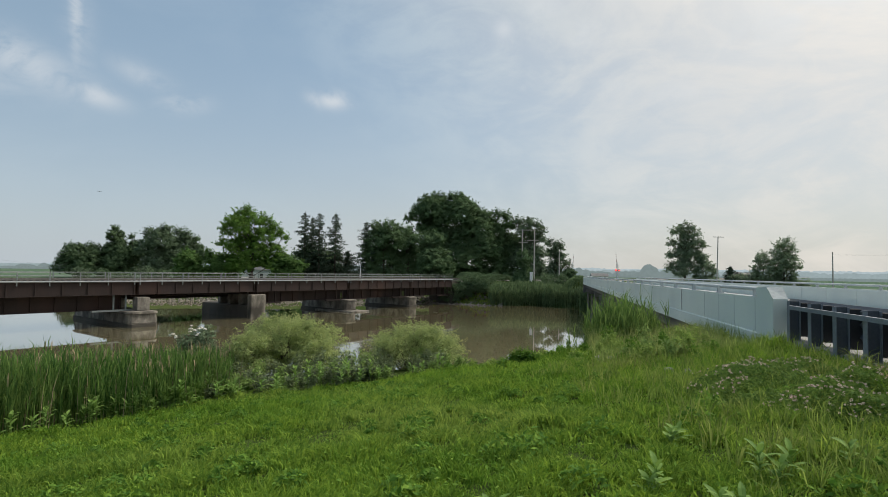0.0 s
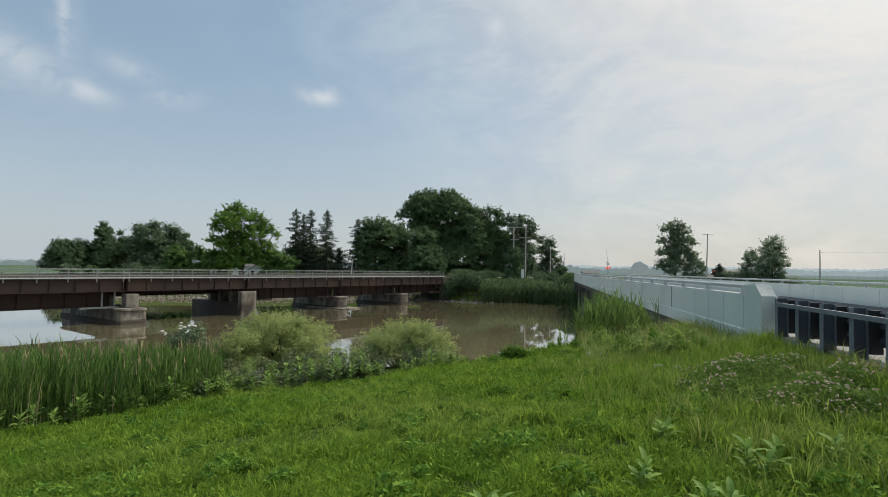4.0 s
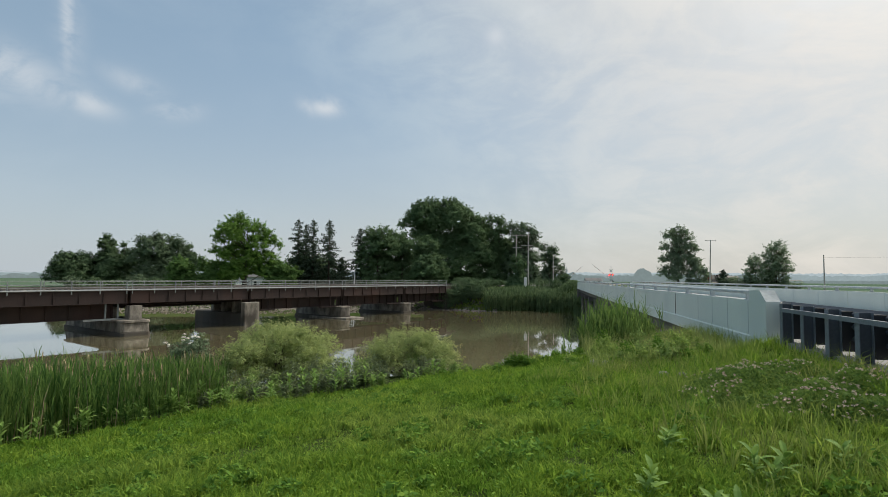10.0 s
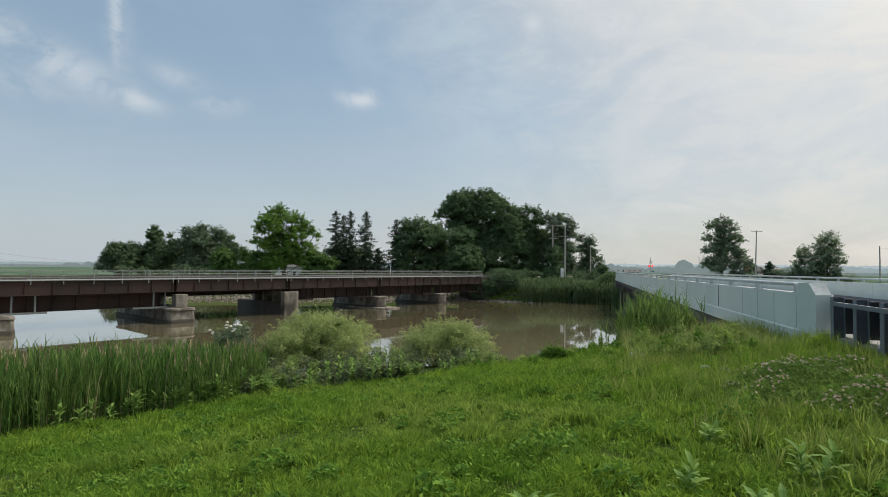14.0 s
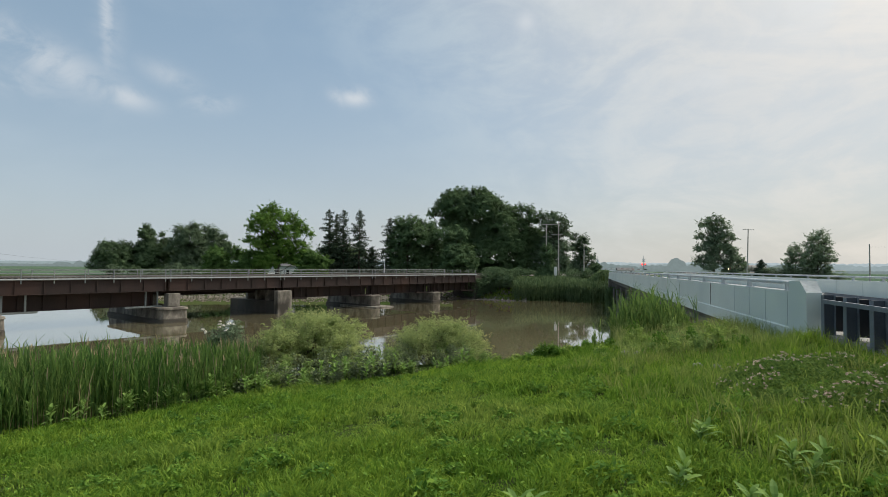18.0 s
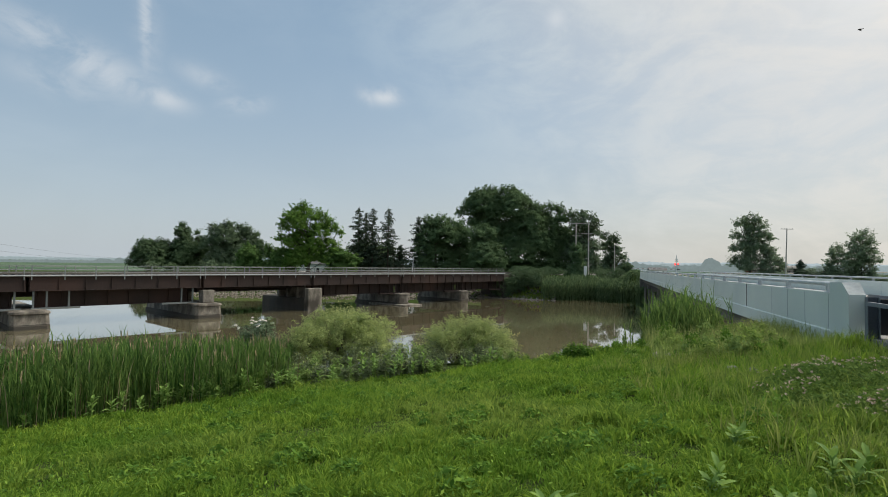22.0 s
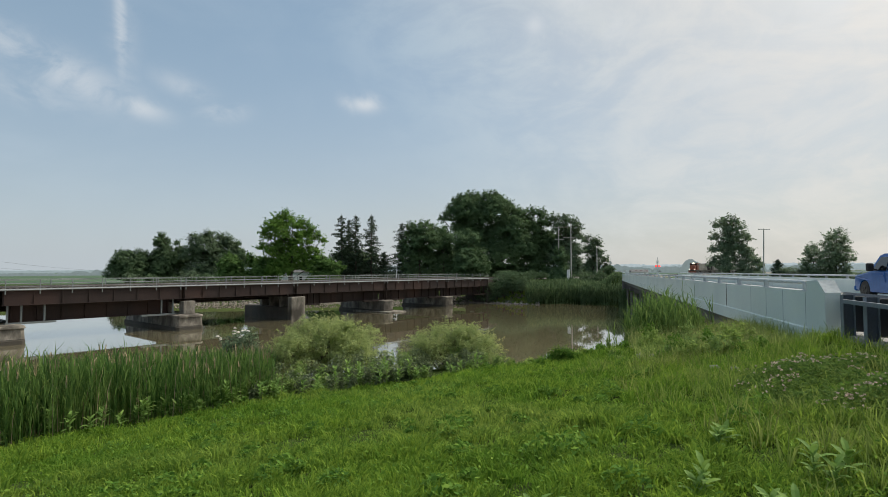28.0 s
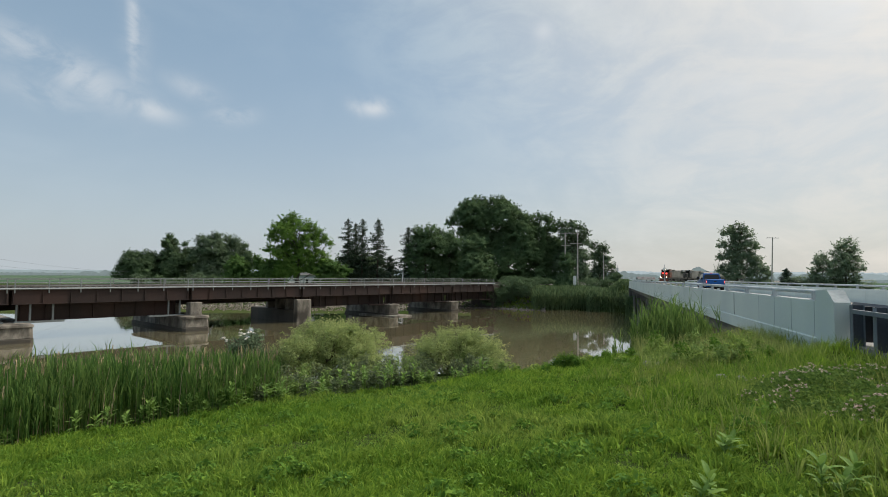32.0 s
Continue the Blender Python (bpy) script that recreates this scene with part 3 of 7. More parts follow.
    # handrails on both edges
    for w, side in ((2.10, 1), (-6.25, -1)):
        for z in ((6.07, 5.72, 5.42) if side > 0 else (6.07, 5.62)):
            bm = bmesh.new()
            tube(bm, [rail_pt(ends[0], w, z), rail_pt(ends[-1], w, z)], [0.03, 0.03], 6)
            part("hand_rail", bm, M_HRAIL, deck)
        for a, b in zip(ends, ends[1:]):
            n = round((b - a) / (2.75 if side > 0 else 5.5))
            for k in range(n + 1):
                s = a + 0.3 + (b - a - 0.6) * k / n
                bm = bmesh.new()
                rbox(bm, s - 0.045, s + 0.045, w - 0.045, w + 0.045, 4.70 if side > 0 else 5.0, 6.09)
                part("rail_post", bm, M_HRAIL, deck)
    # piers
    for i, s in enumerate(PIER_S):
        pier = new("bridge_pier")
        pier.location = rail_pt(s, 0, 0)
        pier.rotation_euler = (0, 0, -RAIL_AZ)
        tagged(pier, "stained grey concrete bridge pier standing in brown water", "pier", "railway bridge piers")
        top = 2.9 if i == 2 else (1.75 if i < 3 else 1.95)
        if i == 2:
            bm = bmesh.new()
            box(bm, (2.3, 0, 0.6), (1.0, 2.3, 5.2), None, 0.08)
            part("end_column", bm, M_PIER, pier)
            # the deck's shade on this wall is put into its darker colour
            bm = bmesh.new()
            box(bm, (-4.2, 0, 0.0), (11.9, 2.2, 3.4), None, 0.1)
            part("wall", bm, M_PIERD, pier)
            for w in (-0.9, -3.6, -6.2):
                bm = bmesh.new()
                box(bm, (w, 0, 2.4), (0.7, 1.3, 2.3), None, 0.05)
                part("bearing_block", bm, M_PIER, pier)
            continue
        nose = 4.1 if i < 2 else 2.6
        ht, back = (1.6, -12.0) if i < 2 else (1.3, -8.5)
        prof = [(back, -ht), (back, ht), (nose - 0.35, ht), (nose, ht - 0.3), (nose, 0.3 - ht), (nose - 0.35, -ht)]
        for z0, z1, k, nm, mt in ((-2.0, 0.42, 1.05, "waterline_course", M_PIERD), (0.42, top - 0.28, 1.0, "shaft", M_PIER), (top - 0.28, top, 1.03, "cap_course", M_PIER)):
            bm = bmesh.new()
            lo = [bm.verts.new((u * k, v * k, z0)) for u, v in prof]
            hi = [bm.verts.new((u * k * 0.985, v * k * 0.96, z1)) for u, v in prof]
            for j in range(6):
                bm.faces.new((lo[j], lo[(j + 1) % 6], hi[(j + 1) % 6], hi[j]))
            bm.faces.new(hi)
            bm.faces.new(lo[::-1])
            bmesh.ops.recalc_face_normals(bm, faces=bm.faces[:])
            bmesh.ops.bevel(bm, geom=bm.edges[:], offset=0.05, segments=1, affect="EDGES")
            part(nm, bm, mt, pier)
        if i != 1:
            if i == 3:
                bm = bmesh.new()
                box(bm, (0.4, 0, -0.55), (9.0, 4.0, 1.5), None, 0.08)
                part("footing", bm, M_PIER, pier)
            continue
        bm = bmesh.new()
        box(bm, (2.0, 0.55, (top + 3.3) / 2), (1.2, 1.4, 3.3 - top), None, 0.05)
        part("bearing_block", bm, M_PIER, pier)
        bm = bmesh.new()
        box(bm, (-3.4, 0.0, (top + 3.0) / 2), (1.6, 1.2, 3.0 - top), None, 0.05)
        part("bearing_block", bm, M_PIER, pier)
    # abutments, coloured dark for the shade under the bridge ends
    for s0, s1 in ((0.6, 3.4), (-100.5, -97.2)):
        ab = bmesh.new()
        rbox(ab, s0, s1, -4.2, 1.7, -1.0, 5.0, 0.08)
        a = part("bridge_abutment", ab, M_PIERD)
        tagged(a, "grey concrete abutment at the end of the railway bridge", "abutment")


build_rail_bridge()


def track_z(s):
    """Height of the ballast's top."""
    return float(np.interp(s, [0, 20, 80, 1200], [5.14, 5.1, 4.75, 4.6]))


def build_track():
    t = new("railway_track")
    tagged(t, "single railway track on grey ballast running into the distance", "track")
    bm = bmesh.new()
    prism(bm, [(-2.4, -0.6), (-1.5, 0.0), (1.5, 0.0), (2.4, -0.6)], [rail_pt(s, 0, track_z(s)) for s in (3.4, 30, 60, 120, 250, 600, 1200)])
    part("ballast_bed", bm, M_BALLAST, t)
    for w in (-0.75, 0.75):
        bm = bmesh.new()
        prism(bm, [(w - 0.036, 0.1), (w - 0.036, 0.26), (w + 0.036, 0.26), (w + 0.036, 0.1)], [rail_pt(s, 0, track_z(s)) for s in (0.5, 30, 60, 120, 250, 600, 1200)])
        part("running_rail", bm, M_STEEL, t)
    for k in range(280):
        tie_at(t, 3.7 + k * 0.6, track_z(3.7 + k * 0.6) + 0.035)


build_track()


# ---- road and its bridge ----
NEAR_X, FAR_X = 4.8, 14.55          # outer face of the near parapet, inner face of the far one
P_Y0 = 13.4


def wall_z(y):
    return road_z(y) + 0.82


def build_road():
    ys = [-200, -60, 0, P_Y0, 14, 40, 70, 95]
    bm = bmesh.new()
    prism(bm, [(-5.0, -0.25), (-5.0, 0.0), (0, 0.06), (5.0, 0.0), (5.0, -0.25)], [(ROAD_X, y, float(road_z(y))) for y in (-420, -200, -60, 0, P_Y0)])
    r = part("road", bm, M_DECK)
    tagged(r, "pale concrete road approaching the bridge", "road", kind="structure")
    bm = bmesh.new()
    prism(bm, [(-3.7, -0.3), (-3.7, 0.0), (0, 0.06), (3.7, 0.0), (3.7, -0.3)], [(ROAD_X, y, float(road_z(y))) for y in (105.05, 120, 150, 200, 260, 400, 900)])
    r = part("road_2", bm, M_ASPHALT)
    tagged(r, "grey asphalt road beyond the bridge", "road", kind="structure")
    for x, m in ((ROAD_X - 3.55, M_LINE), (ROAD_X + 3.55, M_LINE), (ROAD_X - 0.12, M_YLINE), (ROAD_X + 0.12, M_YLINE)):
        bm = bmesh.new()
        z = 0.008 + (0.055 if abs(x - ROAD_X) < 1 else 0.019)
        prism(bm, [(-0.05, 0), (-0.05, 0.004), (0.05, 0.004), (0.05, 0)], [(x, y, float(road_z(y)) + z) for y in (-100, 0, P_Y0, 14, 40, 95)])
        part("line", bm, m, r)


def tube_rail(parent, x, y0, y1, n, flip):
    """Steel tube on short posts along a parapet's top."""
    bm = bmesh.new()
    pts = [(x, y, float(wall_z(y)) + 0.20) for y in np.linspace(y0, y1, 9)]
    tube(bm, pts, [0.056] * len(pts), 14)
    part("tube_rail", bm, M_GALV, parent, "galvanized steel tube rail")
    for k in range(n):
        y = y0 + 0.95 + k * 3.13
        if y > y1:
            break
        z = float(wall_z(y))
        bm = bmesh.new()
        for dy in (-0.045, 0.045):
            box(bm, (x - flip * 0.05, y + dy, z + 0.125), (0.11, 0.014, 0.21), None, 0.006)
        box(bm, (x - flip * 0.03, y, z + 0.010), (0.20, 0.18, 0.020))
        part("rail_post", bm, M_GALV, parent)


def dim_tops(me):
    """Greyer colour on the upward faces, painted to tone down the sun on them."""
    me.materials.append(M_CONCG)
    for f in me.polygons:
        if f.normal.z > 0.3:
            f.material_index = 1


def build_road_bridge():
    br = new("road_bridge")
    tagged(br, "new pale concrete road bridge with steel tube rails", "bridge")
    # deck
    bm = bmesh.new()
    prism(bm, [(-4.6, -0.25), (-4.6, 0.0), (0, 0.06), (4.65, 0.0), (4.65, -0.25)], [(ROAD_X, y, float(road_z(y))) for y in (P_Y0 + 0.01, 20, 40, 60, 80, 105)])
    part("deck", bm, M_DECK, br, "pale concrete bridge deck")
    # near parapet: panels between joints, a ledge below, sloped end block
    joints = [14.45] + [22.65 + 8.1 * k for k in range(9)] + [ROAD_END]
    for a, b in zip(joints, joints[1:]):
        bm = bmesh.new()
        za, zb = float(wall_z(a)), float(wall_z(b))
        pr = [(-0.2, -0.85), (-0.2, 0.0), (0.2, 0.0), (0.2, -0.85)]
        rings = []
        g = 0.012 if abs(b - 22.65) < 0.1 or abs(a - 22.65) < 0.1 else 0.003
        for y, z in ((a + g, za), (b - g, zb)):
            rings.append([bm.verts.new((NEAR_X + 0.2 + u, y, z + h)) for u, h in pr])
        for j in range(4):
            bm.faces.new((rings[0][j], rings[0][(j + 1) % 4], rings[1][(j + 1) % 4], rings[1][j]))
        bm.faces.new(rings[0][::-1]), bm.faces.new(rings[1])
        bmesh.ops.recalc_face_normals(bm, faces=bm.faces[:])
        pn = part("parapet_panel", bm, M_CONC, br)
        dim_tops(pn.data)
        # false joints scored in the face
        for y in ((19.31, 17.7, 16.25, 14.64) if a < 15 else ()):
            z = float(wall_z(y))
            bm = bmesh.new()
            box(bm, (NEAR_X - 0.001, y, z - 0.42), (0.006, 0.02, 0.80))
            part("score_joint", bm, M_CONCG, pn)
    bm = bmesh.new()
    box(bm, (NEAR_X - 0.002, 22.65, float(wall_z(22.65)) - 0.42), (0.012, 0.06, 0.82))
    part("open_joint", bm, M_BLOCK, br, "dark open joint in the parapet")
    bm = bmesh.new()
    prism(bm, [(-0.035, -0.40), (-0.035, -0.015), (0.02, 0.03), (0.5, 0.03), (0.5, -0.40)], [(NEAR_X, y, float(wall_z(y)) - 0.86) for y in (14.5, 22, 40, 60, 80, ROAD_END)])
    part("slab_edge", bm, M_CONC, br)
    # end block rising to rail height, bevelled at the road end
    bm = bmesh.new()
    z = float(road_z(13))
    prof = [(13.42, -0.7), (14.45, -0.7), (14.45, 1.07), (13.80, 1.09), (13.42, 0.83)]
    lo = [bm.verts.new((NEAR_X - 0.03, y, z + h)) for y, h in prof]
    hi = [bm.verts.new((NEAR_X + 0.30, y + (0.06 if y < 13.5 else 0), z + h)) for y, h in prof]
    for j in range(len(prof)):
        bm.faces.new((lo[j], lo[(j + 1) % len(prof)], hi[(j + 1) % len(prof)], hi[j]))
    bm.faces.new(lo), bm.faces.new(hi[::-1])
    bmesh.ops.recalc_face_normals(bm, faces=bm.faces[:])
    dim_tops(part("end_block", bm, M_CONC, br).data)
    tube_rail(br, NEAR_X + 0.17, 14.0, ROAD_END, 27, 1)
    # far parapet
    ys = np.arange(6.0, ROAD_END, 3.05)
    for y in ys:
        bm = bmesh.new()
        zz = float(wall_z(y + 1.5))
        box(bm, (FAR_X + 0.2, y + 1.52, zz - 0.45), (0.4, 3.03, 0.9), None, 0.012)
        dim_tops(part("parapet_panel", bm, M_CONC, br).data)
    tube_rail(br, FAR_X + 0.23, 6.0, ROAD_END, 30, -1)
    # beams under the deck, of concrete darkened for the shade there
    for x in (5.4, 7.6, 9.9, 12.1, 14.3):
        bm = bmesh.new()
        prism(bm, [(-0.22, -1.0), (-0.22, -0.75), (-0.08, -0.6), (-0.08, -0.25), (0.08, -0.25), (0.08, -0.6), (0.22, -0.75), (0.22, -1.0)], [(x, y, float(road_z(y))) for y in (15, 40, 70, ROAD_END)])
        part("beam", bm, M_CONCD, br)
    # pile bents, in the same darkened concrete
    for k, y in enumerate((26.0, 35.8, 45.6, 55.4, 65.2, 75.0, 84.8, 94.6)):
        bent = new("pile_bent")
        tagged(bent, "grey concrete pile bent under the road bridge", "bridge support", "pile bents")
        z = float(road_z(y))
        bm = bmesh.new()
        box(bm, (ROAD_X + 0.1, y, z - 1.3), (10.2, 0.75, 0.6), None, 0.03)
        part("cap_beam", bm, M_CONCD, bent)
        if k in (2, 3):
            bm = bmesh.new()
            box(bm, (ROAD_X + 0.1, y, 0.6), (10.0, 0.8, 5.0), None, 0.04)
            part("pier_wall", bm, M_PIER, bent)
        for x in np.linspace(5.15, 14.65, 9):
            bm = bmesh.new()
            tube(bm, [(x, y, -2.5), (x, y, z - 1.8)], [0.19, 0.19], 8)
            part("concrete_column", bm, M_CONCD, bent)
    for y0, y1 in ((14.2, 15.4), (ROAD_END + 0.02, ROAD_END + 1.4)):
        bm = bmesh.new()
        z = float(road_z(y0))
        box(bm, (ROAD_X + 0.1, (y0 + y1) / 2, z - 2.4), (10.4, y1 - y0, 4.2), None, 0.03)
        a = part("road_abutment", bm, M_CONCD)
        tagged(a, "concrete abutment under the end of the road bridge", "abutment")


def beam_profile():
    """Half section of a doubly waved guard rail beam: (depth, height) pairs."""
    out, back = [], []
    zs = np.linspace(-0.32, 0.32, 15)
    for zz in zs:
        d = 0.04 * math.cos((zz / 0.64) * 3 * math.tau)
        out.append((d, zz))
        back.append((d + 0.012, zz))
    return out + back[::-1]


def build_guardrail(x, y_near, y_far, facing):
    g = new("guard_rail")
    tagged(g, "dark blue-grey steel guard rail on steel posts beside the road", "guard rail")
    z0 = lambda y: float(road_z(y))
    bm = bmesh.new()
    prof = [(facing * (d + 0.05), zz) for d, zz in beam_profile()]
    prism(bm, prof, [(x + facing * 0.42, y, z0(y) + 0.52) for y in (y_far + 0.9, (y_far + y_near) / 2, y_near)])
    part("waved_beam", bm, M_GRAIL, g)
    bm = bmesh.new()
    prism(bm, [(-0.03, -0.04), (-0.03, 0.04), (0.03, 0.04), (0.03, -0.04)], [(x + facing * -0.075, y, z0(y) + 0.70) for y in (y_far - 0.30, (y_far + y_near) / 2, y_near)])
    part("back_rail", bm, M_GPOST, g)
    y = y_far - 0.1
    while y > y_near:
        p = new("post")
        p.parent = g
        # the web's shade is painted: darker steel than its own flanges
        for nm, dx, sx, sy in (("web", 0, 0.20, 0.012), ("flange", -0.10, 0.012, 0.13), ("flange", 0.10, 0.012, 0.13)):
            bm = bmesh.new()
            box(bm, (x + facing * (0.07 + dx), y, z0(y) + 0.14), (sx, sy, 1.36))
            part(nm, bm, M_GPOST if dx else M_GRAIL, p)
        bm = bmesh.new()
        box(bm, (x + facing * 0.28, y, z0(y) + 0.44), (0.2, 0.15, 0.70))
        part("offset_block", bm, M_BLOCK, p)
        y -= 0.965
    return g


build_road()
build_road_bridge()
build_guardrail(NEAR_X + 0.02, -18.0, 12.75, 1)


# ---- trees ----
def polar(bearing, r, z=None):
    x, y = r * math.sin(radians(bearing)), r * math.cos(radians(bearing))
    return x, y, (float(ground_z(x, y)) if z is None else z)


def crown_points(rng, lobes, n, leaf):
    """Leaf centres and normals on clumps spread over the lobes (x, y, z, rx, rz)."""
    P, Nn = [], []
    area = np.array([l[3] * (l[3] + l[4]) for l in lobes])
    share = (n * area / area.sum()).astype(int)
    for (lx, ly, lz, rx, rz), k in zip(lobes, share):
        m = max(10, int(14 + 2.2 * rx * rz))
        d = rng.normal(size=(m, 3))
        d /= np.linalg.norm(d, axis=1)[:, None]
        rad = rng.uniform(0.45, 1.0, m) ** 0.6
        c = d * rad[:, None] * np.array([rx, rx, rz]) + np.array([lx, ly, lz])
        cr = rng.uniform(0.16, 0.34, m) * min(rx, rz) + 0.25
        who = rng.integers(0, m, k)
        q = rng.normal(size=(k, 3))
        q /= np.linalg.norm(q, axis=1)[:, None]
        q[:, 2] = np.where(q[:, 2] < -0.35, -q[:, 2], q[:, 2])
        q *= (rng.uniform(0.45, 1.0, k) ** 0.5)[:, None]
        P.append(c[who] + q * cr[who][:, None] * np.array([1.15, 1.15, 0.8]))
        nn = q + rng.normal(size=(k, 3)) * 0.45 + np.array([0, 0, 0.35])
        Nn.append(nn / np.linalg.norm(nn, axis=1)[:, None])
    return np.concatenate(P), np.concatenate(Nn)


def unit(v):
    return v / (np.linalg.norm(v, axis=1)[:, None] + 1e-9)


def spray_points(rng, lobes, per_area, k, size, lift=0.45, reach=1.0):
    """Leaf centres and normals on pointed sprays that stand out from the lobes (x, y, z, rx, rz); size: a spray's length in metres."""
    P, Nn = [], []
    for lx, ly, lz, rx, rz in lobes:
        m = max(6, int(per_area * 4 * math.pi * rx * (rx + rz) / 2 / size ** 2))
        d = unit(rng.normal(size=(m, 3)))
        d[:, 2] = np.where(d[:, 2] < -0.55, -d[:, 2], d[:, 2])
        c = d * rng.uniform(0.55, 1.0, m)[:, None] ** 0.6 * np.array([rx, rx, rz]) + np.array([lx, ly, lz])
        go = unit(d + rng.normal(size=(m, 3)) * 0.35 + np.array([0, 0, lift]))
        ln = size * rng.uniform(0.35, 1.6, m)
        T = np.repeat(np.arange(m), k)
        u = rng.uniform(-0.35, 1.0, len(T)) * reach
        off = rng.normal(size=(len(T), 3)) * (0.30 * size * (1.0 - 0.62 * np.clip(u, 0, 1)))[:, None] * np.array([1, 1, 0.65])
        P.append(c[T] + go[T] * (u * ln[T])[:, None] + off)
        nn = d[T] * 0.7 + rng.normal(size=(len(T), 3)) * 0.38 + np.array([0, 0, 0.55])
        Nn.append(unit(nn))
    return np.concatenate(P), np.concatenate(Nn)


def tri_leaves(rng, pos, normal, size, aspect=0.8):
    """Small pointed leaf clusters: one triangle each."""
    n = len(pos)
    a = unit(np.cross(normal, rng.normal(size=(n, 3))))
    b = np.cross(normal, a)
    s = size[:, None]
    v = np.stack([pos - a * s * 0.5 - b * s * aspect * 0.45, pos - a * s * 0.35 + b * s * aspect * 0.55, pos + a * s * 0.65], 1).reshape(-1, 3)
    return v, np.arange(n)[:, None] * 3 + np.array([0, 1, 2])


def trunk_mesh(rng, h, r, lobes):
    """A tapered trunk, and a limb that forks towards each lobe of the crown."""
    bm = bmesh.new()
    cx = float(np.mean([l[0] for l in lobes]))
    cy = float(np.mean([l[1] for l in lobes]))
    pts = [Vector((0, 0, -0.4))]
    for k in range(1, 6):
        pts.append(Vector((cx * 0.12 * k + rng.normal() * 0.08 * k * 0.5, cy * 0.12 * k + rng.normal() * 0.08 * k * 0.5, h * 0.72 * k / 5)))
    tube(bm, pts, [r * 1.25, r, r * 0.8, r * 0.62, r * 0.42, r * 0.2], 8)
    for l in lobes:
        e = Vector((l[0], l[1], l[2] + l[4] * 0.5))
        z0 = min(h * 0.55, max(h * 0.12, e.z - 0.9 * math.hypot(e.x, e.y) - 1.0))
        q = z0 / (h * 0.72)
        st = Vector((cx * 0.6 * q, cy * 0.6 * q, z0))
        m = st.lerp(e, 0.5) + Vector((rng.normal() * 0.2, rng.normal() * 0.2, -0.05 * (e - st).length))
        tube(bm, [st, m, e], [r * 0.36, r * 0.22, r * 0.06], 6)
        for j in range(3):
            tip = e + Vector((rng.normal() * l[3] * 0.5, rng.normal() * l[3] * 0.5, abs(rng.normal()) * l[4] * 0.4))
            tube(bm, [m.lerp(e, 0.5), tip], [r * 0.12, r * 0.03], 5)
    return bm


def broadleaf(bearing, r, lobes, mat, seed, label, dens=1.0, leaf=0.40, size=1.5, skirt=True, name="tree", category="tree"):
    """A broad-leaved tree. lobes: metres to the right of the trunk as seen from the road bridge, up, back, and the lobe's radius."""
    rng = np.random.default_rng(seed)
    x, y, z = polar(bearing, r)
    t = new(name)
    t.location = (x, y, z)
    tagged(t, label, category)
    c, q = math.cos(radians(bearing)), math.sin(radians(bearing))
    h = max(v + rr for u, v, d, rr in lobes)
    L_ = []
    for u, v, d, rr in lobes:
        k = 1.0 + 0.28 * max(0.0, 1.0 - v / (0.8 * h)) if skirt else 1.0
        L_.append((u * c + d * q, -u * q + d * c, v, rr * k, rr * k * 0.92))
    part("trunk", trunk_mesh(rng, h, 0.014 * h + 0.08, L_), M_BARK, t)
    if skirt:
        # low boughs that hide the trunk
        half = max(abs(u) + 0.5 * rr for u, v, d, rr in lobes)
        for u in (-0.62, 0.0, 0.62):
            rr = max(1.6, 0.42 * half)
            L_.append((u * half * c, -u * half * q, 2.2 + 0.35 * rr, rr, rr * 0.8))
    P, Nn = spray_points(rng, L_, 2.7 * dens, 26, size)
    keep = P[:, 2] > 0.2
    P, Nn = P[keep], Nn[keep]
    v, f = tri_leaves(rng, P, Nn, rng.uniform(0.6, 1.5, len(P)) * leaf * 1.1)
    link("crown", fast_mesh("crown", v, None, f), mat, t)
    return t


def spruce(bearing, r, top, width, seed, label, n_whorl=30):
    """A spruce: straight trunk, whorls of drooping branches thick with needles."""
    rng = np.random.default_rng(seed)
    x, y, z = polar(bearing, r)
    h = top - z
    t = new("spruce_tree")
    t.location = (x, y, z)
    tagged(t, label, "tree")
    bm = bmesh.new()
    tube(bm, [(0, 0, -0.3), (0, 0, h * 0.5), (0, 0, h)], [0.32, 0.2, 0.03], 8)
    P, Nn, S = [], [], []
    for k in range(n_whorl):
        f = k / n_whorl
        zz = h * (0.10 + 0.89 * f)
        reach = width / 2 * (1 - f) ** 0.62 * rng.uniform(0.55, 1.1) + 0.45
        for j in range(6):
            a = rng.uniform(0, math.tau)
            L_ = reach * rng.uniform(0.35, 1.15)
            e = (L_ * math.cos(a), L_ * math.sin(a), zz + L_ * (0.42 * f - 0.30) + rng.normal() * 0.15)
            tube(bm, [(0, 0, zz), e], [0.05, 0.012], 4)
            m = int(11 + 16 * L_)
            u = rng.uniform(0.12, 1.0, m)
            P.append(np.stack([u * e[0], u * e[1], zz + u * (e[2] - zz)], 1) + rng.normal(size=(m, 3)) * np.array([0.15, 0.15, 0.17]) - np.array([0, 0, 0.18]) * rng.uniform(0, 1, m)[:, None]
                     )
            nn = rng.normal(size=(m, 3)) * 0.6 + np.array([0, 0, 0.8])
            Nn.append(nn / np.linalg.norm(nn, axis=1)[:, None])
            S.append(rng.uniform(0.34, 0.70, m) * (0.6 + 0.5 * (1 - f)))
    part("trunk", bm, M_BARK, t)
    v, q = leaves(rng, np.concatenate(P), np.concatenate(Nn), np.concatenate(S), 0.45)
    link("crown", fast_mesh("crown", v, q), M_NEEDLE, t)
    return t


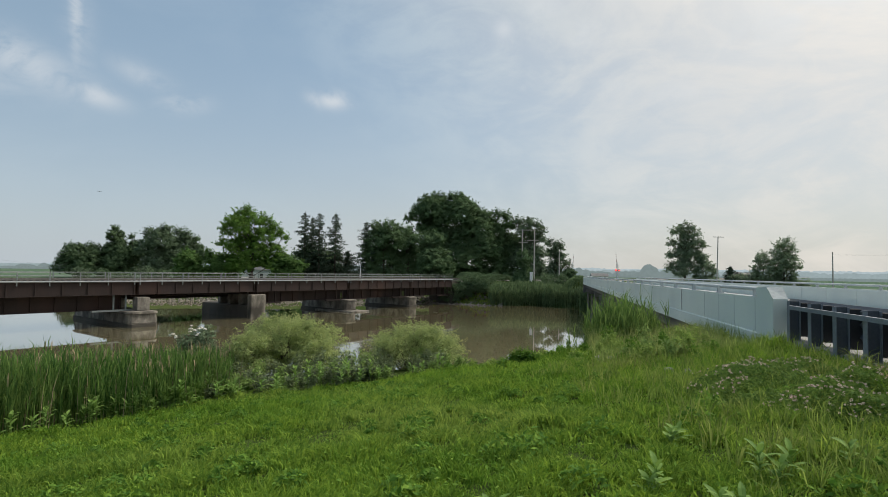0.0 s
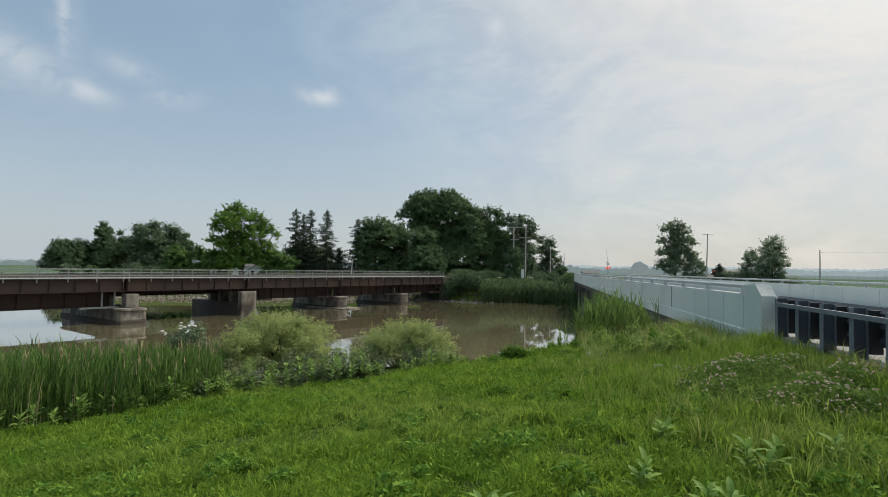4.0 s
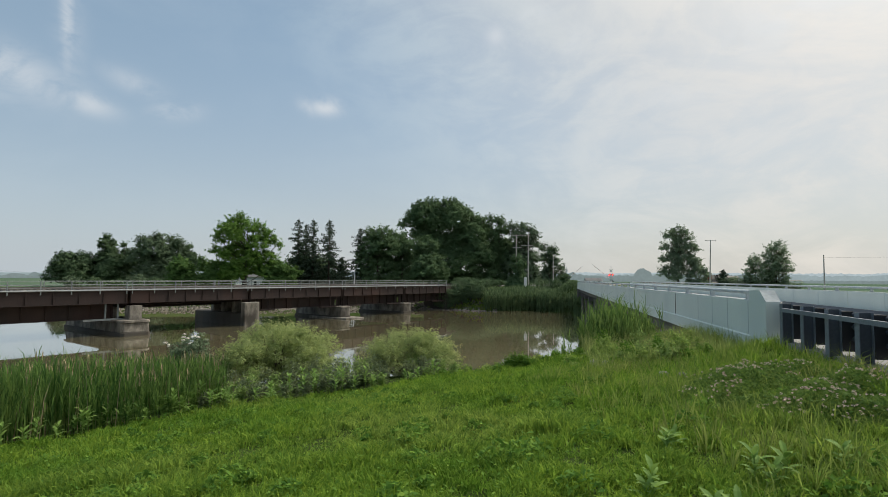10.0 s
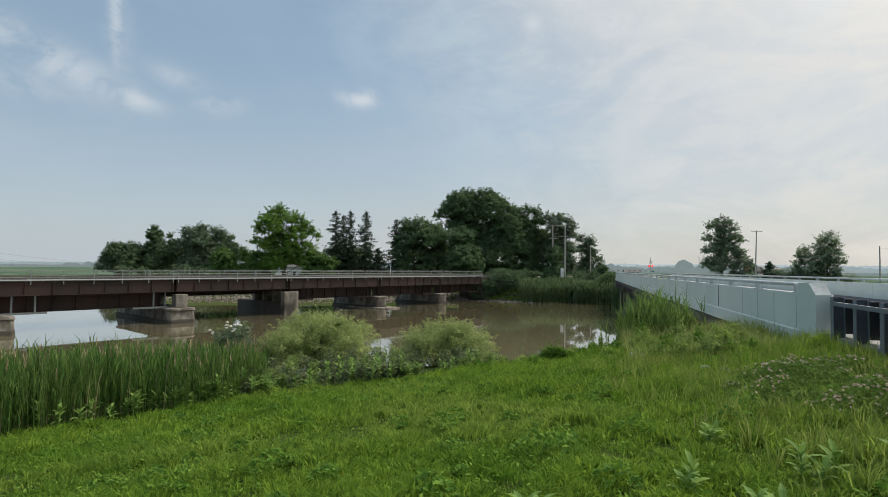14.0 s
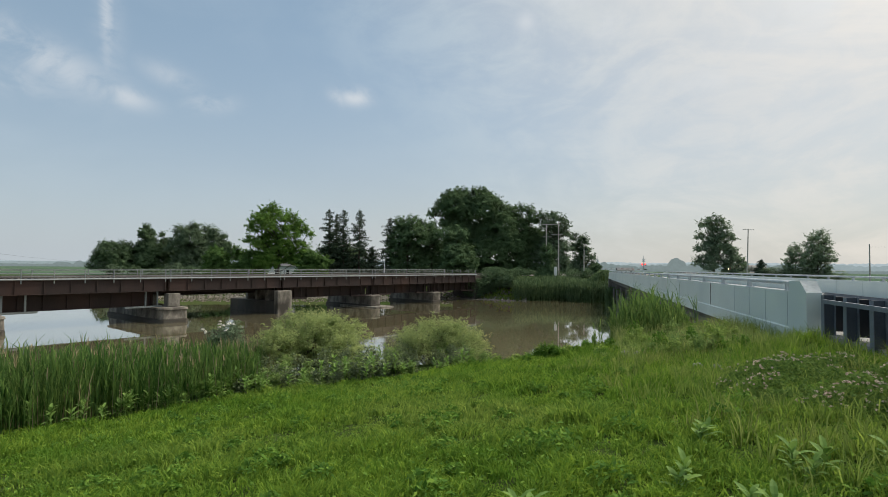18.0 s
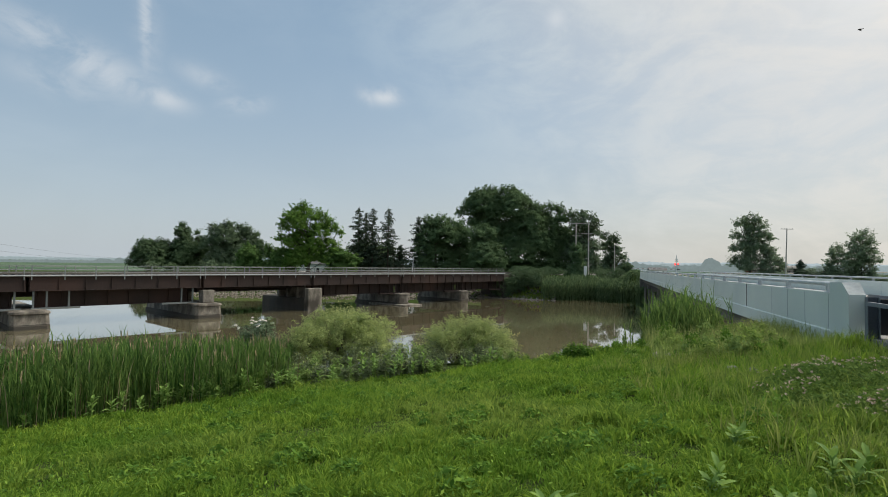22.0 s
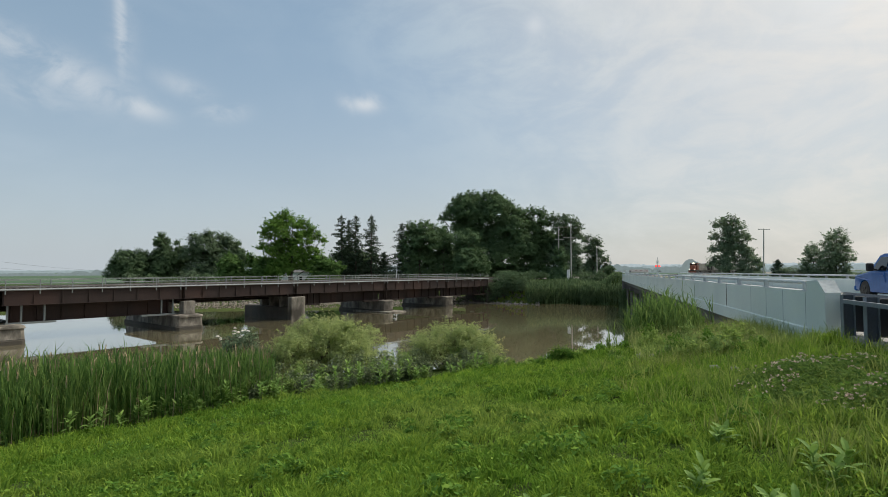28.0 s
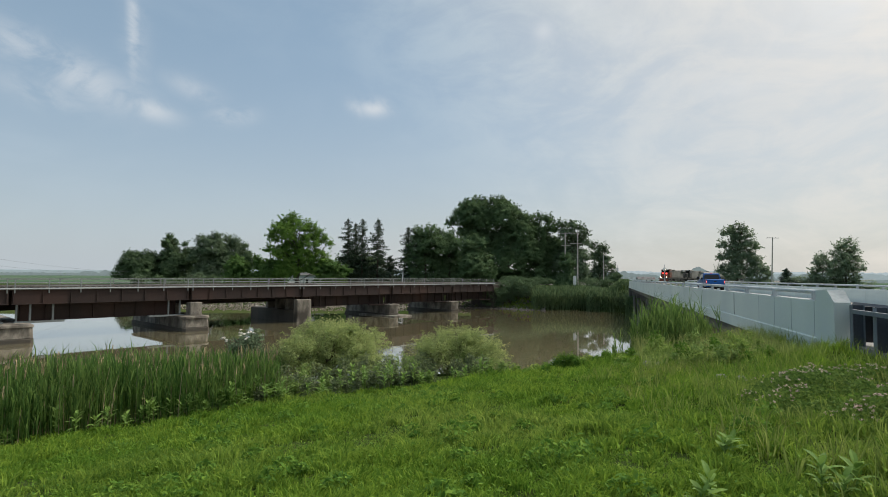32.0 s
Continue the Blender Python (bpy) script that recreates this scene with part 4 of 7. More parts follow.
def build_trees():
    for b, r, tp, w, s in ((-26.62, 160, 23.6, 10.5, 11), (-25.9, 164, 22.6, 8, 12), (-25.15, 160, 23.6, 10, 13), (-23.5, 158, 23.5, 12.5, 14), (-22.2, 160, 12.5, 8.0, 15), (-20.25, 156, 20.9, 12.5, 16), (16.15, 186, 9.6, 5.0, 18)):
        spruce(b, r, tp, w, s, "tall dark green spruce with drooping branches" if r < 180 else "small dark conifer among field trees")
    broadleaf(-45.94, 240, [(-2.8, 8.3, -1.8, 3.8), (2.7, 8.8, -2.4, 3.3), (7.4, 7.6, -0.5, 2.9), (-5.1, 6.5, -1.3, 2.1), (0.9, 5.1, -3.3, 4.2), (-3.6, 3.8, -0.4, 2.5), (6.0, 3.8, 2.2, 2.9)], M_LEAF, 1, "low dense dark green tree at the field's edge")
    broadleaf(-43.46, 236, [(-0.7, 18.0, 1.1, 1.2), (0.8, 16.1, 1.0, 1.2), (-1.6, 15.2, -1.0, 1.6), (0.4, 12.6, 0.2, 2.3), (-1.9, 10.6, -0.8, 1.9), (1.6, 9.1, -1.7, 2.9), (-0.6, 5.6, -2.1, 2.9)], M_LEAF, 2, "tall narrow dark tree among broad-leaved trees", size=1.2)
    broadleaf(-42.10, 238, [(-0.7, 15.5, -1.0, 0.8), (-0.0, 12.8, 1.5, 1.4), (1.1, 9.3, 1.5, 2.6), (-0.8, 5.7, 1.7, 3.0)], M_LEAF, 3, "dark pointed tree among broad-leaved trees", size=1.2)
    broadleaf(-39.98, 230, [(-3.4, 16.8, 1.1, 1.9), (1.7, 17.9, -1.1, 1.9), (0.2, 13.7, -1.5, 4.3), (-4.1, 10.9, 0.8, 3.4), (4.3, 9.8, 1.6, 3.8), (-0.6, 6.6, 2.7, 4.3)], M_LEAF_C, 4, "grey-green broad-leaved tree by the farmyard")
    broadleaf(-37.88, 232, [(-1.9, 17.5, 1.4, 1.7), (0.4, 16.5, -1.5, 1.5), (-0.6, 13.1, 0.7, 3.5), (2.0, 10.0, 0.9, 3.0), (-2.1, 7.2, 0.0, 3.5)], M_LEAF_C, 5, "grey-green broad-leaved tree by the farmyard")
    broadleaf(-36.70, 234, [(-1.3, 14.6, -1.2, 1.5), (0.9, 12.4, -0.1, 0.8), (-0.3, 10.5, -1.8, 2.4), (1.9, 7.3, 1.7, 2.2)], M_LEAF, 6, "dark green broad-leaved tree behind the railway bridge", size=1.3)
    broadleaf(-37.57, 158, [(0.3, 8.1, 1.3, 1.3), (-1.0, 5.9, 0.2, 1.6), (1.5, 5.7, -0.7, 1.5), (0.0, 3.8, 1.5, 1.8)], M_LEAF_G, 7, "small bright green tree beside the farmyard", size=1.2)
    broadleaf(-34.65, 156, [(-2.7, 7.8, 0.3, 0.9), (-1.2, 6.6, 1.4, 1.5), (1.1, 6.2, 1.3, 2.1), (3.4, 5.1, 0.0, 1.8), (-0.3, 3.9, -0.3, 2.1)], M_LEAF_G, 8, "small bright green tree beside the farmyard", size=1.2)
    broadleaf(-31.67, 152, [(2.0, 6.4, 1.5, 2.4), (5.0, 5.4, -1.0, 1.9), (-2.0, 5.0, -1.2, 2.2), (-3.3, 18.0, 0.4, 1.9), (-1.6, 19.4, -0.2, 1.3), (-5.6, 16.4, -1.2, 1.8), (-6.8, 13.9, -0.7, 1.3), (-7.8, 11.1, 1.1, 1.0), (-3.0, 15.2, -2.0, 2.4), (0.2, 16.9, -1.6, 1.8), (3.3, 17.3, 0.5, 1.5), (4.7, 15.8, -0.8, 1.2), (6.2, 13.8, 0.1, 1.5), (7.9, 12.9, -0.1, 0.8), (2.5, 12.9, -0.8, 2.7), (-2.0, 11.3, 2.4, 2.7), (-5.2, 10.0, -1.1, 1.8), (0.7, 8.9, -0.5, 3.0), (5.1, 9.2, -1.1, 2.1), (-2.5, 6.4, 0.7, 3.0), (7.2, 7.1, -0.8, 1.8), (-4.2, 4.5, -0.5, 2.1)], M_LEAF_B, 9, "large bright green tree with an open rounded crown", 0.9, leaf=0.34, size=1.3, skirt=False)
    broadleaf(-28.31, 150, [(-2.5, 5.8, 0.9, 1.6), (0.1, 6.2, -0.6, 1.6), (2.8, 5.3, 0.2, 1.5), (0.5, 4.0, 1.5, 2.1)], M_LEAF_G, 10, "low bright green tree beside dark spruces", size=1.2)
    broadleaf(-25.83, 166, [(-3.7, 8.5, -1.4, 1.6), (-0.9, 8.9, -1.6, 2.0), (3.3, 8.0, -1.1, 2.3), (7.1, 7.6, 1.0, 1.8), (0.0, 5.4, 0.6, 2.7), (4.8, 4.8, -1.3, 2.7)], M_LEAF, 17, "dark hedge tree under tall spruces")
    broadleaf(-18.35, 154, [(-2.1, 16.1, -0.6, 1.5), (0.9, 16.4, -1.2, 1.7), (-1.7, 13.0, -0.2, 2.8), (1.9, 12.4, -2.3, 2.8), (-3.0, 9.1, 0.9, 2.5), (0.9, 8.0, 2.5, 3.5), (-2.6, 5.2, 2.1, 2.5)], M_LEAF_D, 19, "dark green broad-leaved tree behind the railway bridge")
    broadleaf(-15.81, 156, [(-2.7, 16.1, 0.8, 1.4), (-0.3, 15.0, 1.7, 1.7), (1.6, 13.0, -1.7, 1.6), (-1.0, 11.9, -1.1, 2.9), (1.1, 8.1, 2.4, 2.9), (-2.1, 5.9, 1.6, 3.2)], M_LEAF_D, 20, "dark green broad-leaved tree behind the railway bridge")
    broadleaf(-13.26, 150, [(-2.3, 12.9, -0.3, 1.5), (0.3, 13.5, 1.6, 1.5), (1.9, 12.9, 0.4, 1.2), (-0.5, 10.3, 1.4, 2.5), (2.8, 7.8, -0.7, 1.7), (-0.0, 6.5, -1.7, 3.1), (4.1, 5.3, -0.2, 1.5)], M_LEAF_D, 23, "dark green broad-leaved tree behind the railway bridge")
    broadleaf(-12.96, 170, [(-2.5, 26.0, -1.4, 2.1), (1.1, 26.7, -0.4, 2.1), (-4.6, 23.4, 2.0, 2.4), (-6.8, 21.4, -0.6, 1.5), (-8.6, 20.5, -1.8, 0.8), (-1.0, 22.7, -3.2, 3.9), (3.0, 21.1, -2.5, 4.2), (-1.9, 18.0, 1.8, 3.5), (1.7, 13.9, -1.1, 4.6), (-0.9, 9.4, -1.6, 4.2)], M_LEAF_D, 21, "very large dark green tree with a domed crown", leaf=0.42)
    broadleaf(-9.64, 168, [(-4.5, 26.3, -1.5, 1.9), (-2.0, 26.8, 1.7, 1.7), (-0.1, 25.1, -0.3, 1.9), (2.4, 23.3, -1.1, 2.0), (5.2, 21.1, -1.6, 2.0), (-1.8, 21.8, -3.3, 4.2), (3.1, 17.4, -2.5, 4.2), (-0.9, 13.8, 1.7, 5.2), (4.9, 11.5, -2.6, 4.2), (-0.0, 8.0, -3.7, 4.5)], M_LEAF_D, 22, "very large dark green tree with a domed crown", leaf=0.42)
    broadleaf(-6.05, 170, [(1.9, 11.0, 3.0, 3.6), (5.2, 13.0, 2.5, 2.9), (4.4, 8.5, 2.0, 3.6), (-1.1, 22.6, -0.0, 1.2), (1.4, 21.8, -0.9, 1.3), (-2.7, 19.5, 1.8, 2.0), (2.8, 19.1, -1.4, 1.7), (-0.9, 16.3, 0.2, 3.1), (2.6, 13.9, 1.2, 2.4), (-2.7, 11.3, -0.6, 3.5), (1.8, 8.6, 3.0, 3.5), (-2.1, 5.9, -0.1, 3.1)], M_LEAF_D, 24, "dark green broad-leaved tree behind the railway bridge")
    broadleaf(-2.99, 168, [(-3.1, 20.0, -0.9, 1.1), (0.0, 19.8, -0.3, 1.3), (2.7, 18.7, -1.7, 1.0), (4.4, 17.6, -0.3, 0.8), (-1.7, 16.8, -1.0, 2.2), (2.1, 15.0, 1.5, 2.2), (-0.3, 11.5, 1.6, 2.7), (-2.4, 7.7, -0.0, 2.7), (2.7, 10.2, -1.7, 1.7), (1.4, 6.3, -1.0, 2.4)], M_LEAF_C, 25, "dark green broad-leaved tree behind the railway bridge")
    broadleaf(-0.33, 190, [(-1.9, 14.5, -0.9, 1.1), (0.8, 13.7, -1.1, 1.1), (2.3, 12.9, -1.0, 0.8), (-0.7, 10.9, 1.3, 1.9), (2.3, 9.4, -1.3, 1.5), (4.1, 7.8, -1.6, 0.8), (0.4, 6.3, 1.5, 1.9), (4.7, 5.7, 0.2, 0.8)], M_LEAF_C, 26, "broad-leaved tree beside the road crossing", 1.2)
    broadleaf(-3.46, 122, [(-0.2, 8.4, 1.8, 0.8), (0.5, 7.4, -0.3, 0.8), (-0.5, 6.3, 1.4, 0.8), (0.2, 5.0, 0.6, 0.8), (-0.6, 3.9, 1.0, 0.8)], M_LEAF_D, 29, "old stump wrapped in dark climbing ivy", leaf=0.3, size=0.9)
    broadleaf(12.25, 205, [(-0.7, 21.2, 0.9, 1.2), (2.1, 20.7, -0.0, 1.1), (-3.2, 19.5, -1.5, 1.2), (3.4, 18.6, -1.0, 1.1), (-0.4, 18.3, 1.3, 2.1), (-4.1, 15.6, 1.4, 1.2), (-0.1, 15.2, 1.5, 2.1), (3.4, 15.5, -0.6, 1.7), (5.2, 14.7, 0.6, 1.1), (-1.5, 11.7, 1.1, 2.2), (2.3, 11.6, 0.6, 2.6), (-4.9, 11.1, 1.1, 1.1), (-4.0, 7.4, 0.1, 1.1), (0.2, 8.2, 0.6, 2.6), (5.0, 10.1, 0.7, 1.7), (-0.9, 5.4, -0.9, 2.6), (-5.3, 6.6, 1.5, 1.1)], M_LEAF_R, 30, "tall uneven grey-green tree beyond the road", 1.0, leaf=0.36, size=1.4, skirt=False)
    broadleaf(14.02, 203, [(-0.6, 8.1, 1.6, 1.4), (1.3, 6.6, -1.5, 1.2), (-2.0, 5.8, 1.7, 1.6), (2.6, 5.3, 1.7, 0.8)], M_LEAF_R, 31, "lower grey-green tree beyond the road", 0.9, size=1.3)
    broadleaf(20.40, 190, [(-1.1, 13.6, 0.6, 1.1), (0.5, 14.1, -1.6, 1.1), (1.9, 12.4, 1.4, 1.1), (-1.7, 11.5, -1.3, 1.1), (0.5, 11.1, 1.7, 1.5), (2.5, 10.1, 0.6, 1.1), (-0.9, 8.8, -1.6, 1.8), (1.7, 8.1, -1.2, 1.4), (3.1, 7.1, 0.5, 1.1), (0.4, 5.8, 0.2, 2.0), (-2.3, 5.8, 0.9, 1.2)], M_LEAF_R, 32, "spreading grey-green tree beyond the road", 1.0, leaf=0.34)
    broadleaf(18.85, 188, [(0.1, 10.1, 1.5, 1.1), (-1.4, 9.0, -1.0, 1.1), (1.1, 8.4, -1.8, 1.1), (-0.5, 7.1, 1.5, 1.2), (1.7, 5.8, -1.8, 1.2), (-2.0, 5.6, 1.4, 1.1)], M_LEAF_R, 33, "spreading grey-green tree beyond the road", 1.0, leaf=0.34, size=1.4)


def build_hedge():
    """Dark undergrowth between the trunks along the farmyard's edge."""
    rng = np.random.default_rng(77)
    for k, b in enumerate(np.arange(-46, 0.6, 1.55)):
        if -33.4 < b < -29.6:
            continue
        shrub(float(b), 163 + 8 * rng.uniform(0, 1) + (16 if b > -6 else 0), 3.0 + rng.uniform(2.6, 5.2), rng.uniform(6, 8.5), M_LEAF if k % 3 else M_LEAF_C, 300 + k, 1500, 0.6, "dark green undergrowth between farmyard trees")
    for k, (b, top) in enumerate(((14.7, 6.4), (15.5, 6.2), (16.3, 8.3), (17.1, 8.2), (17.9, 8.6), (18.7, 8.8))):
        shrub(b, 186, top, 5.5, M_LEAF_R, 430 + k, 2200, 0.42, "grey-green bushes between field trees")
    for k, b in enumerate((11.0, 12.2, 13.4, 14.8, 17.2, 18.5, 19.8, 21.2, 22.0)):
        shrub(b, 196, 3.0 + rng.uniform(1.8, 3.2), rng.uniform(5, 8), M_LEAF_R, 400 + k, 1200, 0.55, "grey-green undergrowth beneath field trees")


def shrub(bearing, r, top, width, mat, seed, n, leaf, label, base=None):
    rng = np.random.default_rng(seed)
    x, y, z = polar(bearing, r)
    z = z if base is None else base
    h, w = top - z, width / 2
    s = new("shrub")
    s.location = (x, y, z)
    tagged(s, label, "shrub")
    lobes = []
    for k in range(9):
        a, d = rng.uniform(0, math.tau), w * rng.uniform(0.15, 0.62)
        top_k = h * (1.0 - 0.55 * (d / w) ** 2) * rng.uniform(0.85, 1.0)
        lobes.append((d * math.cos(a), d * math.sin(a), top_k * 0.55, w * rng.uniform(0.34, 0.44), top_k * 0.44))
    bm = bmesh.new()
    for k in range(16):
        a, d = rng.uniform(0, math.tau), w * rng.uniform(0.2, 0.8)
        tube(bm, [(rng.normal() * 0.15, rng.normal() * 0.15, -0.3), (d * 0.4 * math.cos(a), d * 0.4 * math.sin(a), h * 0.4), (d * math.cos(a), d * math.sin(a), h * 0.75)], [0.035, 0.022, 0.008], 5)
    part("branching_stem", bm, M_BARK, s)
    P, Nn = crown_points(rng, lobes, n, leaf)
    keep = P[:, 2] > 0.02
    v, q = leaves(rng, P[keep], Nn[keep], rng.uniform(0.6, 1.3, keep.sum()) * leaf, 0.38)
    link("crown", fast_mesh("crown", v, q), mat, s)


def willow(bearing, r, top, width, seed, label):
    """A mounded willow shrub: many slender stems from one root, and drooping sprays of narrow leaves over several rounded humps."""
    rng = np.random.default_rng(seed)
    x, y, z = polar(bearing, r)
    h, w = top - z, width / 2
    s = new("willow_shrub")
    s.location = (x, y, z)
    tagged(s, label, "shrub")
    lobes = [(0, 0, h * 0.62, w * 0.55, h * 0.34)]
    for k in range(11):
        a = k * math.tau / 11 + rng.uniform(-0.25, 0.25)
        d = w * (0.42 if k % 3 == 0 else 0.74)
        rr = w * rng.uniform(0.20, 0.34)
        up = h * (1.0 - 0.42 * (d / w) ** 2) * rng.uniform(0.88, 1.0) - rr * 0.8
        lobes.append((d * math.cos(a), d * math.sin(a), up, rr, rr * 0.8))
    bm = bmesh.new()
    for l in lobes:
        for k in range(6):
            e = Vector((l[0] + rng.normal() * l[3] * 0.4, l[1] + rng.normal() * l[3] * 0.4, l[2] + rng.uniform(-0.2, 0.9) * l[4]))
            b0 = Vector((rng.normal() * 0.18, rng.normal() * 0.18, -0.2))
            tube(bm, [b0, b0.lerp(e, 0.5) + Vector((0, 0, 0.12)), e], [0.020, 0.013, 0.004], 4)
    part("branching_stem", bm, M_BARK, s)
    P, Nn = spray_points(rng, lobes, 1.0, 30, 0.26, lift=0.5)
    low = [(l[0] * 1.05, l[1] * 1.05, h * f, l[3] * 1.15, h * 0.22) for l in lobes for f in (0.18, 0.38)]
    P2, N2 = spray_points(rng, low, 0.42, 26, 0.26, lift=0.2)
    P, Nn = np.concatenate([P, P2]), np.concatenate([Nn, N2])
    keep = P[:, 2] > 0.05
    P, Nn = P[keep], unit(Nn[keep] + rng.normal(size=(int(keep.sum()), 3)) * 0.25)
    v, f = tri_leaves(rng, P, Nn, rng.uniform(0.05, 0.11, len(P)), 0.36)
    link("crown", fast_mesh("crown", v, None, f), M_WILLOW, s)


def build_shrubs():
    willow(-28.1, 18.8, 5.34, 4.0, 61, "rounded yellow-green willow shrub on the bank")
    willow(-15.0, 18.2, 5.08, 3.2, 62, "rounded grey-green willow shrub on the bank")
    lb = "dark green shrub on the far river bank"
    for k, (b, r, tp, w) in enumerate(((-10.2, 113, 5.4, 4.5), (-9.4, 113, 5.6, 5), (-8.5, 113, 5.8, 5), (-7.6, 112.5, 5.7, 5), (-11.3, 112.6, 5.0, 5), (-10.3, 114, 6.0, 6), (-9.0, 115, 6.6, 7), (-7.7, 117, 6.4, 7), (-9.0, 121, 6.9, 8), (-7.0, 121, 6.6, 8), (-5.6, 128, 6.3, 8), (-3.6, 130, 6.2, 7), (0.3, 128, 6.7, 6), (1.5, 133, 8.0, 4.5), (-1.2, 131, 6.5, 7))):
        shrub(b, r, tp, w, M_LEAF, 70 + k, 3800, 0.32, lb)


# ---- reeds and grass ----
def reed_bed(name, rng, xy, height, mat, leaf_w, leaves_n, label, leaf_len=0.55, bend=0.95):
    """Upright stems, each with long arching leaves, as one mass."""
    n = len(xy)
    base = np.column_stack([xy, ground_z(xy[:, 0], xy[:, 1])])
    base[:, 2] = np.maximum(base[:, 2], -0.3)
    chunks = [blades(rng, base, height, np.full(n, leaf_w * 0.6), rng.uniform(0, 0.08, n))]
    for k in range(leaves_n):
        f = rng.uniform(0.12, 0.92, n)
        p = base + np.array([0, 0, 1.0]) * (height * f)[:, None]
        ln = leaf_len * height * rng.uniform(0.22, 0.48, n) * 1.2
        chunks.append(blades(rng, p, ln, rng.uniform(0.6, 1.5, n) * leaf_w, rng.uniform(0.1, bend, n)))
    me = fast_mesh(name, *join_np(chunks))
    ob = link(name, me, mat)
    tagged(ob, label, "reeds", kind="stuff")
    return base


def build_reeds():
    rng = np.random.default_rng(5)
    # near bank: a belt beyond the lawn's edge
    n = 15500
    xy = np.column_stack([rng.uniform(-18.5, -7.2, n), rng.uniform(1.0, 17.6, n)])
    b = np.degrees(np.arctan2(xy[:, 0], xy[:, 1]))
    wob = 0.25 * np.sin(xy[:, 0] * 3.1) + 0.2 * np.sin(xy[:, 1] * 2.3)
    xy = xy[(xy[:, 1] > lawn_edge(xy[:, 0]) + 0.30 + wob) & (b < -33.6 + 2.0 * wob)]
    n = len(xy)
    r = np.hypot(xy[:, 0], xy[:, 1])
    z = ground_z(xy[:, 0], xy[:, 1])
    b = np.degrees(np.arctan2(xy[:, 0], xy[:, 1]))
    tops = 6.9 - r * np.tan(np.radians(np.interp(b, [-80, -57, -37, -30], [7.5, 7.65, 8.1, 8.3])))
    clump = np.array([noise.noise((float(p) * 1.3, float(q) * 1.3, 4.0)) for p, q in xy])
    h = np.clip(tops - z, 0.9, 2.7) * rng.uniform(0.72, 1.04, n) * (1 + 0.13 * clump)
    front = smooth((xy[:, 1] - lawn_edge(xy[:, 0])) / 1.6)
    h *= 0.72 + 0.28 * front
    base = reed_bed("reeds", rng, xy, h, M_REED, 0.021, 9, "dense green reeds along the river bank", 0.62, 0.62)
    m = 760
    pick = rng.choice(n, m, replace=False)
    p = base[pick] + np.array([0, 0, 1.0]) * (h[pick] * 0.99)[:, None]
    ch = []
    for k in range(6):
        ch.append(blades(rng, p + np.array([0, 0, 0.03 * k]), rng.uniform(0.08, 0.17, m), np.full(m, 0.022), rng.uniform(0.1, 0.5, m)))
    tagged(link("reed_plumes", fast_mesh("reed_plumes", *join_np(ch)), M_PLUME), "brown feathery reed seed heads", "reeds", kind="stuff")
    m = 1900
    xy2 = xy[rng.choice(n, m, replace=False)] + rng.normal(size=(m, 2)) * 0.1
    xy2[:130] = np.column_stack([rng.normal(-10.6, 0.35, 130), rng.normal(15.6, 0.4, 130)])
    b2 = np.column_stack([xy2, ground_z(xy2[:, 0], xy2[:, 1])])
    tagged(link("dry_stalks", fast_mesh("dry_stalks", *blades(rng, b2, rng.uniform(0.7, 1.8, m), np.full(m, 0.014), rng.uniform(0, 0.35, m))), M_DRY), "dry tan stalks among green reeds", "reeds", kind="stuff")
    # tall reeds beside the road bridge
    n = 430
    a, d = rng.uniform(0, math.tau, n), np.sqrt(rng.uniform(0, 1, n))
    xy = np.column_stack([2.0 + 1.15 * d * np.cos(a), 17.9 + 1.6 * d * np.sin(a)])
    z = ground_z(xy[:, 0], xy[:, 1])
    h = np.clip(6.0 - z - 0.5 * d ** 2, 0.6, 2.4) * rng.uniform(0.55, 1.08, n)
    xy = np.concatenate([xy, np.column_stack([rng.uniform(0.15, 0.6, 6), rng.uniform(15.9, 16.4, 6)])])
    h = np.concatenate([h, rng.uniform(0.3, 0.75, 6)])
    lone = np.array([(2.5, 17.3), (2.78, 17.2), (3.1, 16.8), (0.98, 17.4), (1.15, 17.8), (3.3, 17.4), (2.2, 16.6)])
    xy = np.concatenate([xy, lone])
    h = np.concatenate([h, np.array([6.25, 6.1, 6.0, 5.8, 5.95, 5.9, 5.95]) - ground_z(lone[:, 0], lone[:, 1])])
    reed_bed("tall_reeds", rng, xy, h, M_REEDT, 0.024, 11, "tall green reeds beside the road bridge", 0.85)
    # far bank
    n = 7600
    x = np.concatenate([rng.uniform(-13.6, 5.2, n - 1100), rng.uniform(4.0, 10.0, 1100)])
    y = far_shore(x) + rng.uniform(-8.5, 9.0, n)
    y = np.where(np.arange(n) >= n - 1100, rng.uniform(98, 104, n), y)
    ok = (ground_z(x, y) > -0.35) | (np.arange(n) >= n - 1100)
    x, y = x[ok], y[ok]
    n = len(x)
    z = np.maximum(ground_z(x, y), -0.2)
    h = np.clip(np.where(x > -2.5, 4.3, 4.7) - z, 1.2, 5.6) * rng.uniform(0.75, 1.03, n)
    h = np.minimum(h, 3.5) * (1 + 0.10 * np.sin(x * 1.3) * np.sin(y * 0.9 + x))
    h = np.where(y < 104.2, np.minimum(h, np.where(x > 4.3, 3.3, 9)), h)
    m = 2600
    gx = rng.uniform(-26, -12, m)
    gp = np.column_stack([gx, far_shore(gx) + rng.uniform(0.9, 4.5, m)])
    gp = np.column_stack([gp, ground_z(gp[:, 0], gp[:, 1])])
